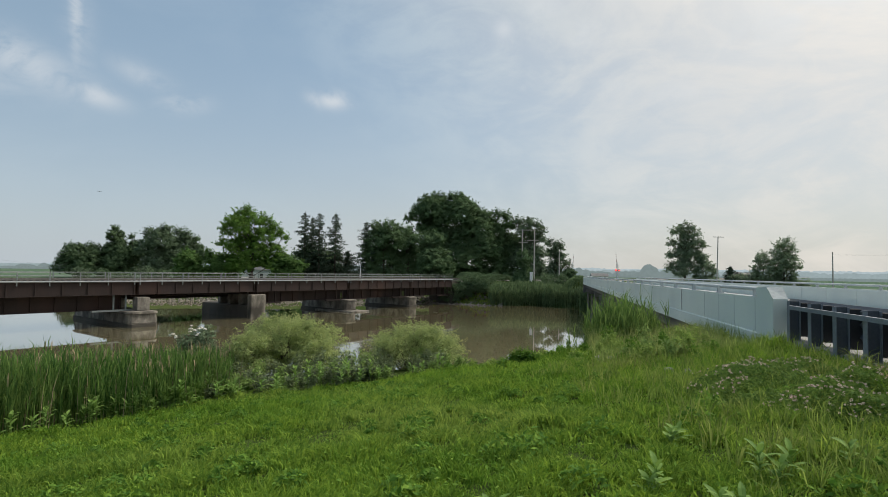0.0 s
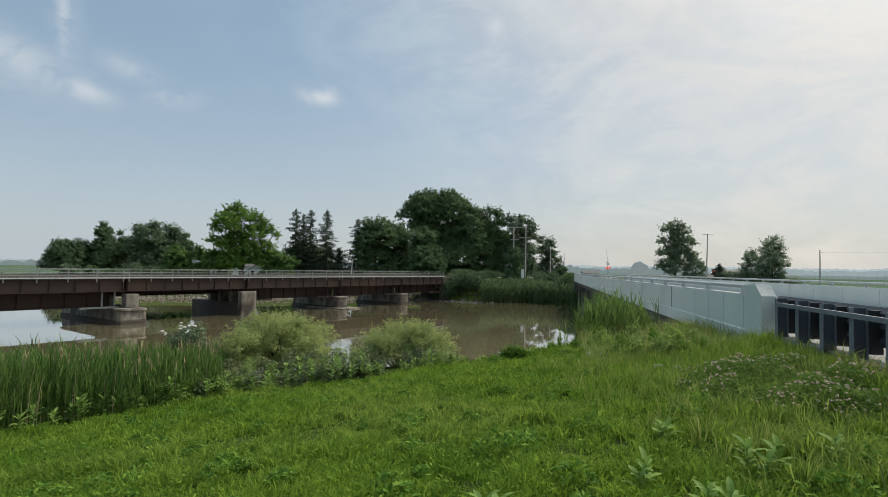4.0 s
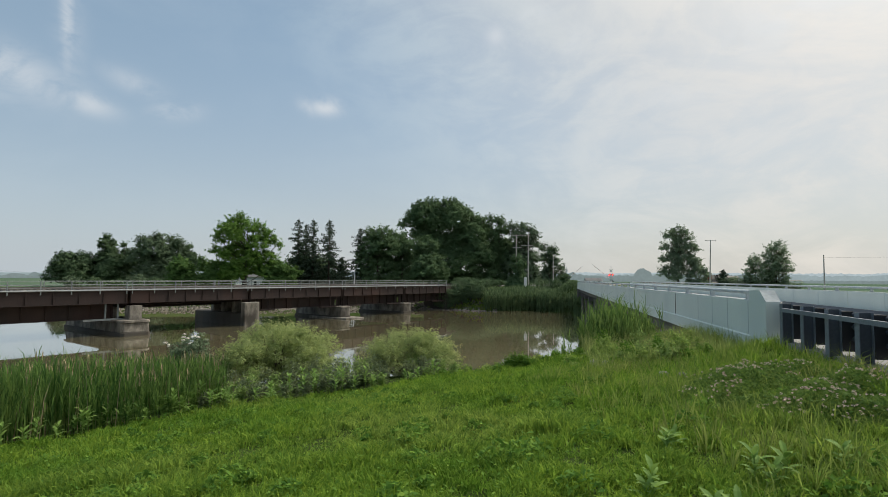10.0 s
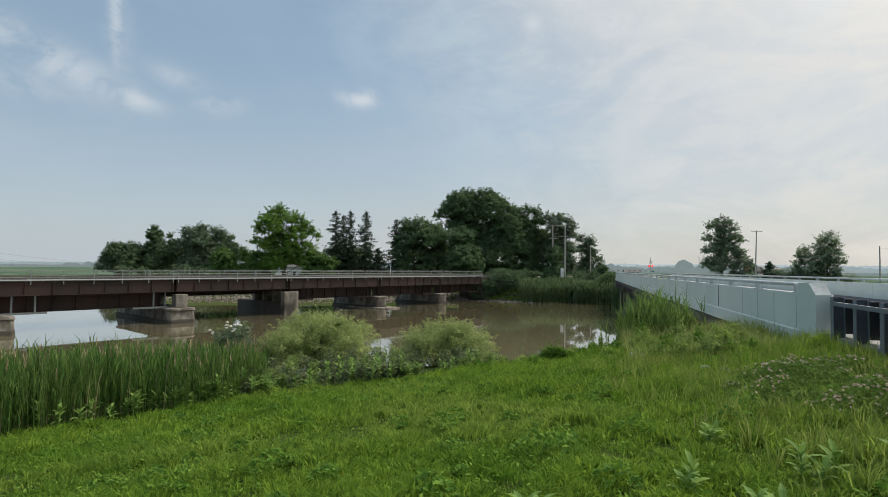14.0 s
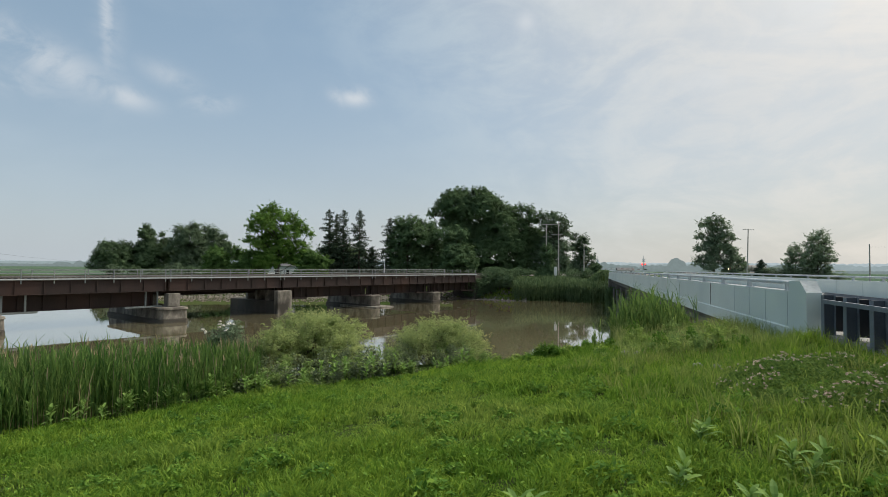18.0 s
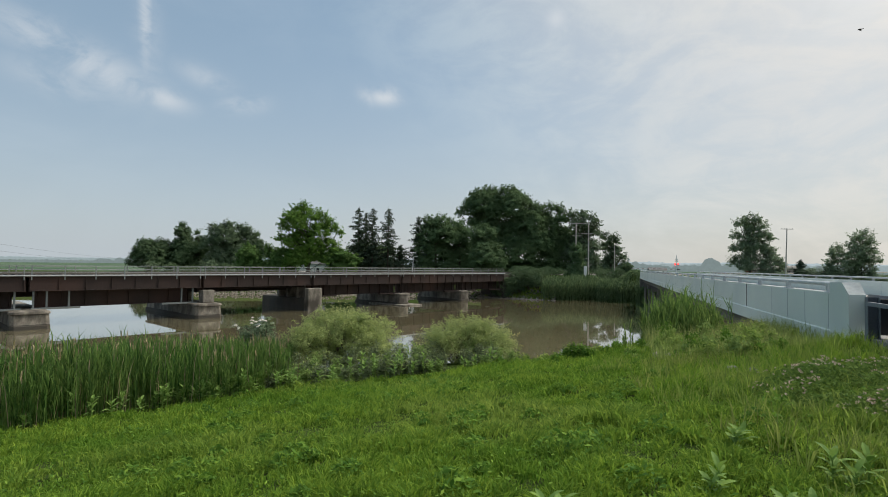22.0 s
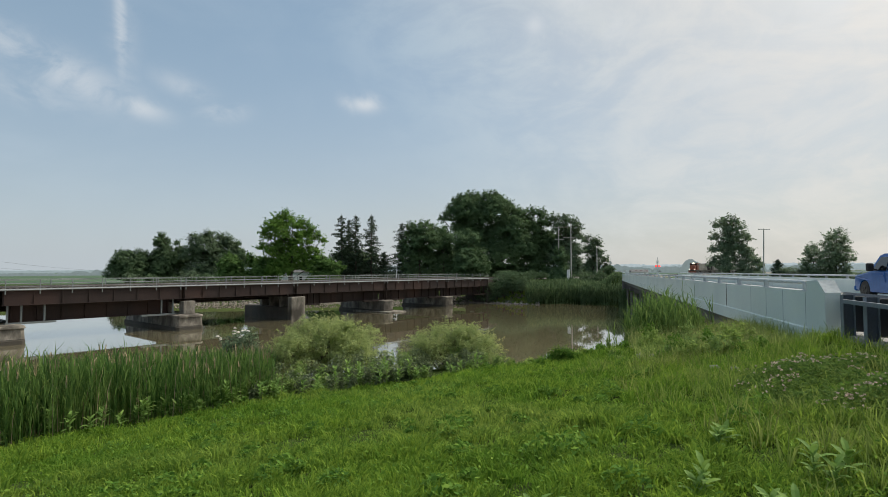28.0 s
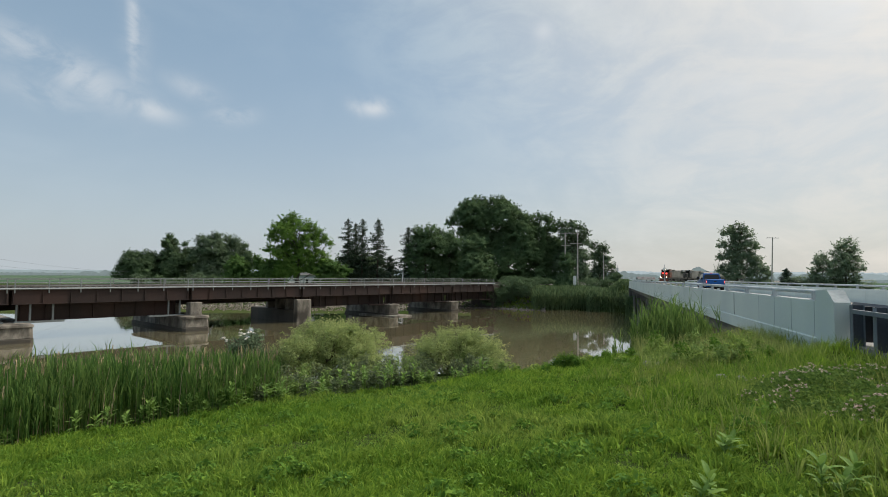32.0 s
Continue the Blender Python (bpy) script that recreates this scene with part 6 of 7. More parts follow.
# ---- distance ----
def build_backdrop():
    """Far hedges and pale ridges on glowing ribbons, their haze painted into the colour."""
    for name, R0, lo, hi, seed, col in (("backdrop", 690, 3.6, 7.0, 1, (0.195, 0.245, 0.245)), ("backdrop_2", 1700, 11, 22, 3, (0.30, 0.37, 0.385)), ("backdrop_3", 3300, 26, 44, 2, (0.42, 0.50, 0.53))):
        m = bpy.data.materials.new("painted_haze_woods")
        m.use_nodes = True
        p = m.node_tree.nodes["Principled BSDF"]
        p.inputs["Base Color"].default_value = (0.02, 0.02, 0.02, 1)
        p.inputs["Roughness"].default_value = 1.0
        nt = m.node_tree
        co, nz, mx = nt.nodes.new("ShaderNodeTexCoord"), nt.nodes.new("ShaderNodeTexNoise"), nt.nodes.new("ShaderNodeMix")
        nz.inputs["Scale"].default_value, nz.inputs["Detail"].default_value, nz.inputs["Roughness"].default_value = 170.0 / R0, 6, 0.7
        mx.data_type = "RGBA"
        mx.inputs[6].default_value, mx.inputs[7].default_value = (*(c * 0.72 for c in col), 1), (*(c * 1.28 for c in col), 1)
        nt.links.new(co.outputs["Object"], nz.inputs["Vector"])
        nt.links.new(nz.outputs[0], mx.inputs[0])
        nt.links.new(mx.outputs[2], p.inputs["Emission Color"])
        # the ribbon glows, so its painted haze tone stays pale
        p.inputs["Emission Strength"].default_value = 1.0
        az = np.radians(np.arange(-75, 60, 0.08))
        h = np.array([lo + (hi - lo) * (0.5 + 0.5 * noise.noise((float(a) * 25, seed, 0))) + (hi - lo) * 0.28 * noise.noise((float(a) * 190, seed, 4)) for a in az])
        # the land lies flat to the west
        h = 6.9 + (h - 6.9) * np.where(h > 6.9, np.interp(np.degrees(az), [-75, -42, -30], [0.22, 0.28, 1.0]), 1.0)
        if seed == 1:
            # rounded far tree crowns: bearing, height in degrees, half width in degrees
            for cb, ce, cw in ((16.2, 0.50, 0.8), (9.0, 0.95, 0.95), (10.6, 0.36, 1.0), (3.0, 0.30, 1.1), (4.4, 0.24, 1.2), (6.6, 0.22, 1.3), (2.2, 0.55, 0.7), (7.6, 0.28, 1.0), (17.6, 0.34, 0.7), (14.6, 0.40, 0.7), (-50.0, 0.05, 0.8), (-48.7, 0.10, 0.5)):
                u = np.clip(1 - ((np.degrees(az) - cb) / cw) ** 2, 0, 1) ** 0.45
                rag = np.array([0.20 * noise.noise((float(a) * 150, 3.0, cb)) + 0.14 * noise.noise((float(a) * 420, 1.0, cb)) for a in az])
                h = np.maximum(h, np.where(u > 0, 6.9 - 4 + (R0 * math.tan(radians(ce)) + 4) * (u + rag * u), 0))
        bot = np.column_stack([R0 * np.sin(az), R0 * np.cos(az), np.full(len(az), -3.0)])
        top = bot.copy()
        top[:, 2] = h
        n = len(az)
        i = np.arange(n - 1)
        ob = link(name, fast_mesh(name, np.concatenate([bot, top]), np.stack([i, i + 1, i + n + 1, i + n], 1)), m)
        tagged(ob, "pale line of far woods on the horizon with painted haze", "horizon", kind="structure")


build_backdrop()


# ---- poles and wires ----
def utility_pole(bearing, r, top_z, arms, label, lean=0.0, radius=0.15):
    x, y, z = polar(bearing, r)
    p = new("utility_pole")
    p.location = (x, y, z)
    p.rotation_euler = (0, radians(lean), 0)
    tagged(p, label, "utility pole")
    h = top_z - z
    bm = bmesh.new()
    tube(bm, [(0, 0, -1.0), (0, 0, h * 0.5), (0, 0, h)], [radius * 1.2, radius, radius * 0.75], 10)
    part("pole", bm, M_POLE, p)
    for zz, half, off in arms:
        bm = bmesh.new()
        box(bm, (off, -0.16, h - zz), (half * 2, 0.10, 0.13), None, 0.01)
        arm = part("crossarm", bm, M_POLE, p)
        for k in (-0.9, -0.45, 0.45, 0.9):
            bm = bmesh.new()
            tube(bm, [(off + k * half, -0.16, h - zz + 0.06), (off + k * half, -0.16, h - zz + 0.24)], [0.035, 0.05], 6)
            part("insulator", bm, M_CONCD, arm)
    return Vector((x, y, top_z))


def wire(a, b, sag):
    bm = bmesh.new()
    a, b = Vector(a), Vector(b)
    pts = [a.lerp(b, k / 10) - Vector((0, 0, sag * 4 * (k / 10) * (1 - k / 10))) for k in range(11)]
    tube(bm, pts, [0.014] * 11, 4)
    tagged(part("overhead_wire", bm, M_WIRE), "thin dark overhead wire between poles", "wire")


def build_poles():
    wood = "weathered grey wooden utility pole"
    utility_pole(-2.42, 121, 16.9, [(0.6, 1.9, -1.7), (2.9, 1.3, -0.3)], wood + " with crossarms by the reeds")
    utility_pole(-3.68, 124, 16.7, [(3.0, 1.0, 0.2)], wood + " half hidden by trees")
    utility_pole(0.16, 165, 13.3, [], wood + " standing among trees")
    utility_pole(15.0, 178, 18.4, [(0.25, 1.5, 0)], "leaning dark utility pole with one crossarm", 1.6, 0.17)
    d = utility_pole(24.0, 150, 12.5, [], "plain dark wooden pole beyond the road", 0.0, 0.14)
    e = utility_pole(40, 150, 13.5, [(0.3, 1.2, 0)], wood)
    wire(d - Vector((0, 0, 0.6)), e - Vector((0, 0, 0.4)), 0.6)
    # wires that run out over the field on the far side
    utility_pole(-44.0, 300, 8.2, [(0.3, 1.2, 0)], wood)
    f = Vector(polar(-44.0, 300, 7.9))
    g = utility_pole(-64, 100, 11.2, [(0.3, 1.2, 0)], wood)
    wire(f, g - Vector((0, 0, 0.3)), 2.2)
    wire(f - Vector((0.5, 0, 0.9)), g - Vector((0.5, 0, 1.6)), 2.2)


build_poles()

M_WHITE = material("white_enamel", (0.78, 0.79, 0.78), (0.7, 0.71, 0.7), 0.5, 1, 10, 0)
M_BLACK = material("black_rubber", (0.02, 0.02, 0.021), (0.015, 0.015, 0.015), 0.7, 3, 30, 0.1)
M_DARKGLASS = material("dark_tinted_glass", (0.012, 0.014, 0.016), (0.01, 0.011, 0.012), 0.06, 1, 5, 0)
M_BLUE = material("glossy_blue_car_paint", (0.004, 0.100, 0.38), (0.004, 0.088, 0.34), 0.28, 1, 6, 0, metal=0.45)
M_LRED = material("weathered_red_orange_paint", (0.30, 0.088, 0.052), (0.25, 0.076, 0.047), 0.6, 0.5, 5, 0.05, third=(0.15, 0.055, 0.042))
M_LBLACK = material("sooty_black_paint", (0.045, 0.042, 0.040), (0.07, 0.065, 0.06), 0.7, 0.6, 6, 0.05)
M_LGREY = material("dusty_grey_paint", (0.24, 0.235, 0.22), (0.17, 0.165, 0.155), 0.7, 0.6, 6, 0.05)
M_ROOF = material("grey_shingle_roof", (0.20, 0.20, 0.20), (0.15, 0.15, 0.15), 0.9, 1, 14, 0.2)


# ---- level crossing ----
def crossing_signal(x, y, z, side, arm_len, face=1):
    """Mast with a crossbuck, a pair of red lamps and a gate arm that swings over the road. side: +1 swings towards -x; face: +1 when its lamps look towards -y."""
    s = new("crossing_signal")
    s.location = (x, y, z)
    tagged(s, "railway crossing signal with crossbuck and lit red lamps", "crossing signal", "crossing signals")
    bm = bmesh.new()
    tube(bm, [(0, 0, -0.4), (0, 0, 5.45)], [0.075, 0.06], 8)
    part("mast", bm, M_GALV, s)
    bm = bmesh.new()
    box(bm, (0, 0, 0.3), (0.5, 0.5, 0.6), None, 0.03)
    part("base_box", bm, M_GALV, s)
    for a in (45, -45):
        bm = bmesh.new()
        box(bm, (0, face * (-0.10 - 0.012 * (a > 0)), 3.95), (1.25, 0.02, 0.20), Matrix.Rotation(radians(a), 3, "Y"))
        part("crossbuck_blade", bm, M_WHITE, s)
    bm = bmesh.new()
    box(bm, (0, -0.08 * face, 2.72), (1.15, 0.06, 0.08))
    part("lamp_bar", bm, M_LBLACK, s)
    for k in (-0.45, 0.45):
        bm = bmesh.new()
        tube(bm, [(k, -0.10 * face, 2.72), (k, -0.16 * face, 2.72)], [0.32, 0.32], 20)
        lamp = part("lamp_target", bm, M_LBLACK, s)
        bm = bmesh.new()
        tube(bm, [(k, -0.165 * face, 2.72), (k, -0.22 * face, 2.72)], [0.2, 0.16], 16)
        part("lamp_lens", bm, M_LAMP_RED, lamp)
    bm = bmesh.new()
    box(bm, (0, 0.18, 1.15), (0.34, 0.34, 0.7), None, 0.03)
    part("gate_machine", bm, M_GALV, s)
    arm = new("gate_arm")
    arm.parent = s
    n = 9
    for k in range(n):
        bm = bmesh.new()
        t0 = 0.3 + (arm_len - 0.3) * k / n
        t1 = 0.3 + (arm_len - 0.3) * (k + 1) / n
        w = 0.13 - 0.05 * k / n
        box(bm, (0, 0, (t0 + t1) / 2), (w, 0.05, t1 - t0))
        part("arm_band", bm, M_LRED if k % 2 else M_WHITE, arm)
    bm = bmesh.new()
    box(bm, (0, 0, -0.5), (0.28, 0.10, 1.2), None, 0.02)
    part("counterweight", bm, M_LBLACK, arm)
    return s, arm


SIG_A, ARM_A = crossing_signal(18.2, 174.5, 5.15, 1, 7.4)
SIG_B, ARM_B = crossing_signal(4.9, 184.0, 5.10, -1, 6.9, -1)


# ---- vehicles ----
def extrude_x(bm, prof, x0, x1, inset=0.0):
    """A solid from a (y, z) side profile between x0 and x1; the ends shrink by inset about the profile's top edge."""
    k = len(prof)
    a = [bm.verts.new((x0, y, z)) for y, z in prof]
    b = [bm.verts.new((x1, y, z)) for y, z in prof]
    for j in range(k):
        bm.faces.new((a[j], a[(j + 1) % k], b[(j + 1) % k], b[j]))
    bm.faces.new(a[::-1]), bm.faces.new(b)
    bmesh.ops.recalc_face_normals(bm, faces=bm.faces[:])
    return a, b


def wheel(parent, x, y, r, w, rim_mat):
    wl = new("wheel")
    wl.parent = parent
    wl.location = (x, y, r)
    bm = bmesh.new()
    tube(bm, [(-w / 2, 0, 0), (-w / 2 + 0.03, 0, 0), (w / 2 - 0.03, 0, 0), (w / 2, 0, 0)], [r * 0.93, r, r, r * 0.93], 24)
    part("tyre", bm, M_BLACK, wl)
    sx = math.copysign(1, x)
    bm = bmesh.new()
    tube(bm, [(sx * (w / 2 - 0.06), 0, 0), (sx * (w / 2 + 0.012), 0, 0)], [r * 0.62, r * 0.58], 20)
    part("rim", bm, rim_mat, wl)
    for k in range(5):
        bm = bmesh.new()
        a = k * math.tau / 5
        box(bm, (sx * (w / 2 + 0.02), r * 0.3 * math.cos(a), r * 0.3 * math.sin(a)), (0.03, 0.09, r * 0.5), Matrix.Rotation(a - math.pi / 2, 3, "X"), 0.008)
        part("spoke", bm, rim_mat, wl)
    return wl


def build_pickup():
    """A crew-cab pickup, origin on the road under its rear bumper, nose towards +y."""
    t = new("pickup_truck")
    tagged(t, "glossy blue crew-cab pickup truck with lit tail lamps driving away", "pickup truck")
    W = 0.98

    def arch(yc, r, n=9):
        return [(yc + r * math.cos(math.pi * k / n), 0.42 + r * math.sin(math.pi * k / n)) for k in range(n + 1)]

    # lower body with wheel arches, drawn as one side profile
    prof = [(0.14, 0.52), (0.10, 1.22), (0.16, 1.26), (2.02, 1.26), (2.05, 1.20), (4.15, 1.20), (4.3, 1.22), (5.55, 1.08), (5.72, 0.98), (5.74, 0.5)]
    prof += arch(4.72, 0.47) + [(4.1, 0.40), (1.9, 0.40)] + arch(1.22, 0.47) + [(0.6, 0.46)]
    bm = bmesh.new()
    a, b = extrude_x(bm, prof, -W, W)
    for v in bm.verts:
        if v.co.z > 1.0:
            v.co.x *= 0.965
        if v.co.y > 5.3:
            v.co.x *= 0.93
    body = part("body", bm, M_BLUE, t)
    # open bed, sunk into the body's top
    bm = bmesh.new()
    box(bm, (0, 1.08, 1.268), (1.62, 1.72, 0.012))
    part("bed_cover", bm, M_LBLACK, t)
    for sx in (-1, 1):
        bm = bmesh.new()
        box(bm, (sx * 0.90, 1.08, 1.285), (0.10, 1.9, 0.04), None, 0.012)
        part("bed_rail", bm, M_BLACK, t)
    # cab: tapered greenhouse
    bm = bmesh.new()
    cab = [(2.05, 1.20), (2.12, 1.62), (2.30, 1.90), (2.55, 1.945), (3.55, 1.93), (3.85, 1.86), (4.42, 1.20)]
    extrude_x(bm, cab, -W * 0.95, W * 0.95)
    for v in bm.verts:
        if v.co.z > 1.5:
            v.co.x *= 1 - 0.20 * (v.co.z - 1.2) / 0.75
    part("cab", bm, M_BLUE, t)
    for sx in (-1, 1):
        for y0, y1, y2, y3 in ((2.28, 3.02, 3.02, 2.42), (3.10, 4.16, 3.72, 3.10)):
            bm = bmesh.new()
            xo = lambda z: sx * (W * 0.95 * (1 - 0.20 * (z - 1.2) / 0.75 if z > 1.5 else 1) + 0.004)
            za, zb = 1.26, 1.80
            f = W * 0.95 + 0.004
            vs = [bm.verts.new(p) for p in ((sx * f * 0.995, y0, za), (sx * f * 0.995, y1, za), (sx * f * 0.845, y2, zb), (sx * f * 0.845, y3, zb))]
            vo = [bm.verts.new((v.co.x + sx * 0.012, v.co.y, v.co.z)) for v in vs]
            for j in range(4):
                bm.faces.new((vs[j], vs[(j + 1) % 4], vo[(j + 1) % 4], vo[j]))
            bm.faces.new(vs), bm.faces.new(vo[::-1])
            bmesh.ops.recalc_face_normals(bm, faces=bm.faces[:])
            part("side_window", bm, M_DARKGLASS, t)
        bm = bmesh.new()
        box(bm, (sx * 1.14, 3.85, 1.40), (0.26, 0.12, 0.32), None, 0.04)
        box(bm, (sx * 0.99, 3.87, 1.30), (0.14, 0.05, 0.05))
        part("mirror", bm, M_BLACK, t)
        bm = bmesh.new()
        box(bm, (sx * 0.885, 0.115, 0.99), (0.115, 0.06, 0.31), None, 0.015)
        tl = part("tail_lamp", bm, M_LAMP_TAIL, t)
        bm = bmesh.new()
        box(bm, (sx * 0.885, 0.083, 0.99), (0.06, 0.012, 0.13), None, 0.004)
        part("lamp_core", bm, M_LAMP_CORE, tl, "lit red lamp core")
        bm = bmesh.new()
        box(bm, (sx * 0.72, 5.62, 0.92), (0.3, 0.22, 0.22), None, 0.03)
        part("headlight", bm, M_WHITE, t)
        for y0, y1 in ((2.10, 3.04), (3.08, 4.10)):
            bm = bmesh.new()
            box(bm, (sx * (W - 0.012), (y0 + y1) / 2, 0.83), (0.03, y1 - y0, 0.74), None, 0.012)
            part("door", bm, M_BLUE, t)
            bm = bmesh.new()
            box(bm, (sx * (W + 0.015), y0 + 0.14, 1.06), (0.035, 0.16, 0.035), None, 0.01)
            part("door_handle", bm, M_BLUE, t)
    # rear window and windscreen
    bm = bmesh.new()
    rows = []
    for y, z, hw in ((2.052, 1.28, 0.80), (2.107, 1.62, 0.745), (2.200, 1.79, 0.69)):
        rows.append([bm.verts.new((-hw, y - 0.012, z)), bm.verts.new((hw, y - 0.012, z)), bm.verts.new((hw, y + 0.05, z)), bm.verts.new((-hw, y + 0.05, z))])
    for r0, r1 in zip(rows, rows[1:]):
        for j in range(4):
            bm.faces.new((r0[j], r0[(j + 1) % 4], r1[(j + 1) % 4], r1[j]))
    bm.faces.new(rows[0][::-1]), bm.faces.new(rows[-1])
    bmesh.ops.recalc_face_normals(bm, faces=bm.faces[:])
    part("rear_window", bm, M_DARKGLASS, t)
    bm = bmesh.new()
    vs = [bm.verts.new(p) for p in ((-0.82, 4.40, 1.25), (0.82, 4.40, 1.25), (0.68, 3.93, 1.80), (-0.68, 3.93, 1.80))]
    vo = [bm.verts.new((v.co.x, v.co.y - 0.05, v.co.z)) for v in vs]
    for j in range(4):
        bm.faces.new((vs[j], vs[(j + 1) % 4], vo[(j + 1) % 4], vo[j]))
    bm.faces.new(vs), bm.faces.new(vo[::-1])
    bmesh.ops.recalc_face_normals(bm, faces=bm.faces[:])
    part("windscreen", bm, M_DARKGLASS, t)
    bm = bmesh.new()
    box(bm, (0, 2.285, 1.895), (0.22, 0.05, 0.045), None, 0.01)
    part("brake_lamp", bm, M_LAMP_TAIL, t)
    bm = bmesh.new()
    box(bm, (0, 0.085, 0.96), (1.58, 0.05, 0.52), None, 0.02)
    gate = part("tailgate", bm, M_BLUE, t)
    bm = bmesh.new()
    box(bm, (0, 0.055, 1.05), (0.26, 0.03, 0.09), None, 0.01)
    part("gate_handle", bm, M_BLACK, gate)
    bm = bmesh.new()
    box(bm, (0, 0.06, 0.57), (1.92, 0.20, 0.20), None, 0.04)
    bump = part("rear_bumper", bm, M_BLUE, t)
    bm = bmesh.new()
    box(bm, (0, -0.045, 0.60), (0.31, 0.012, 0.155))
    part("number_plate", bm, M_WHITE, bump)
    bm = bmesh.new()
    box(bm, (0, 5.70, 0.52), (1.9, 0.16, 0.24), None, 0.05)
    part("front_bumper", bm, M_BLUE, t)
    bm = bmesh.new()
    box(bm, (0, 2.9, 0.42), (1.5, 5.0, 0.16))
    part("chassis", bm, M_BLACK, t)
    ws = [wheel(t, sx * 0.84, y, 0.42, 0.29, M_LBLACK) for sx in (-1, 1) for y in (1.22, 4.72)]
    return t, ws


TRUCK, WHEELS = build_pickup()


def loco(label, main, cabm, seed):
    """A road diesel, origin at rail level under its nose, running back along +y from the nose at 0."""
    t = new("locomotive")
    tagged(t, label, "locomotive")

    def bx(name, c, s, m, bev=0.04, parent=t):
        bm = bmesh.new()
        box(bm, c, s, None, bev)
        return part(name, bm, m, parent)

    bx("frame", (0, 10.6, 1.35), (3.0, 21.0, 0.36), M_LBLACK)
    nose = bx("nose", (0, 1.35, 2.45), (2.0, 2.1, 1.9), cabm, 0.22)
    cab = bx("cab", (0, 3.5, 3.0), (3.0, 2.5, 2.9), cabm, 0.16)
    bx("cab_roof", (0, 3.5, 4.42), (2.9, 2.6, 0.12), M_LBLACK, 0.04)
    for k in (-0.72, 0.72):
        bx("windscreen", (k, 2.24, 3.85), (1.1, 0.06, 0.72), M_DARKGLASS, 0.02)
    for sx in (-1, 1):
        bx("cab_window", (sx * 1.5, 3.4, 3.8), (0.05, 1.5, 0.7), M_DARKGLASS, 0.02)
        bx("number_board", (sx * 0.75, 2.22, 4.40), (0.5, 0.06, 0.2), M_WHITE, 0.01)
    bx("hood", (0, 11.6, 2.9), (1.9, 13.6, 2.7), main, 0.12)
    bx("hood_stripe", (0, 11.6, 2.3), (1.94, 13.2, 0.5), M_LGREY, 0.01)
    bx("radiator_hood", (0, 17.4, 3.95), (2.9, 3.6, 0.75), main, 0.12)
    bx("dynamic_brake_housing", (0, 7.0, 4.25), (2.3, 3.0, 0.4), main, 0.1)
    bx("exhaust_stack", (0, 11.0, 4.35), (0.6, 1.0, 0.3), M_LBLACK, 0.04)
    bx("horn", (0.5, 5.2, 4.5), (0.3, 0.5, 0.2), M_LBLACK, 0.03)
    bx("pilot", (0, 0.35, 0.75), (2.9, 0.35, 0.9), cabm, 0.06)
    bx("fuel_tank", (0, 10.5, 0.75), (2.6, 5.6, 0.85), M_LBLACK, 0.15)
    for k in (4.2, 16.6):
        tr = bx("bogie", (0, k, 0.62), (2.5, 4.6, 0.5), M_LBLACK, 0.06)
        for dy in (-1.7, 0, 1.7):
            for sx in (-0.74, 0.74):
                bm = bmesh.new()
                tube(bm, [(sx - 0.07, k + dy, 0.53), (sx + 0.07, k + dy, 0.53)], [0.53, 0.53], 18)
                part("wheel", bm, M_STEEL, tr)
    for sx in (-0.95, 0.95):
        bm = bmesh.new()
        tube(bm, [(sx, 0.15, 1.75), (sx, 0.22, 1.75)], [0.13, 0.13], 12)
        part("ditch_light", bm, M_LAMP_HEAD, t)
    for sx in (-0.15, 0.15):
        bm = bmesh.new()
        tube(bm, [(sx, 2.16, 4.3), (sx, 2.24, 4.3)], [0.11, 0.11], 12)
        part("headlight", bm, M_LAMP_HEAD, t)
    for sx in (-1.45, 1.45):
        bm = bmesh.new()
        for k in range(14):
            tube(bm, [(sx, 5.2 + k * 1.15, 1.5), (sx, 5.2 + k * 1.15, 2.5)], [0.02, 0.02], 5)
        tube(bm, [(sx, 5.2, 2.5), (sx, 20.2, 2.5)], [0.02, 0.02], 5)
        part("walkway_railing", bm, M_LGREY, t)
    return t


def tank_car(label):
    t = new("tank_car")
    tagged(t, label, "railway car", "cars behind the locomotives")
    bm = bmesh.new()
    tube(bm, [(0, 0.6, 2.6), (0, 1.0, 2.6), (0, 16.0, 2.6), (0, 16.4, 2.6)], [1.1, 1.45, 1.45, 1.1], 24)
    part("tank", bm, M_LGREY, t)
    bm = bmesh.new()
    box(bm, (0, 8.5, 4.15), (0.9, 1.4, 0.35), None, 0.05)
    part("dome_hatch", bm, M_LBLACK, t)
    bm = bmesh.new()
    box(bm, (0, 8.5, 1.1), (2.6, 17.2, 0.3), None, 0.04)
    part("frame", bm, M_LBLACK, t)
    for k in (2.2, 14.8):
        bm = bmesh.new()
        box(bm, (0, k, 0.6), (2.4, 2.6, 0.5), None, 0.05)
        tr = part("bogie", bm, M_LBLACK, t)
        for dy in (-0.85, 0.85):
            for sx in (-0.74, 0.74):
                bm = bmesh.new()
                tube(bm, [(sx - 0.07, k + dy, 0.45), (sx + 0.07, k + dy, 0.45)], [0.45, 0.45], 16)
                part("wheel", bm, M_STEEL, tr)
    return t


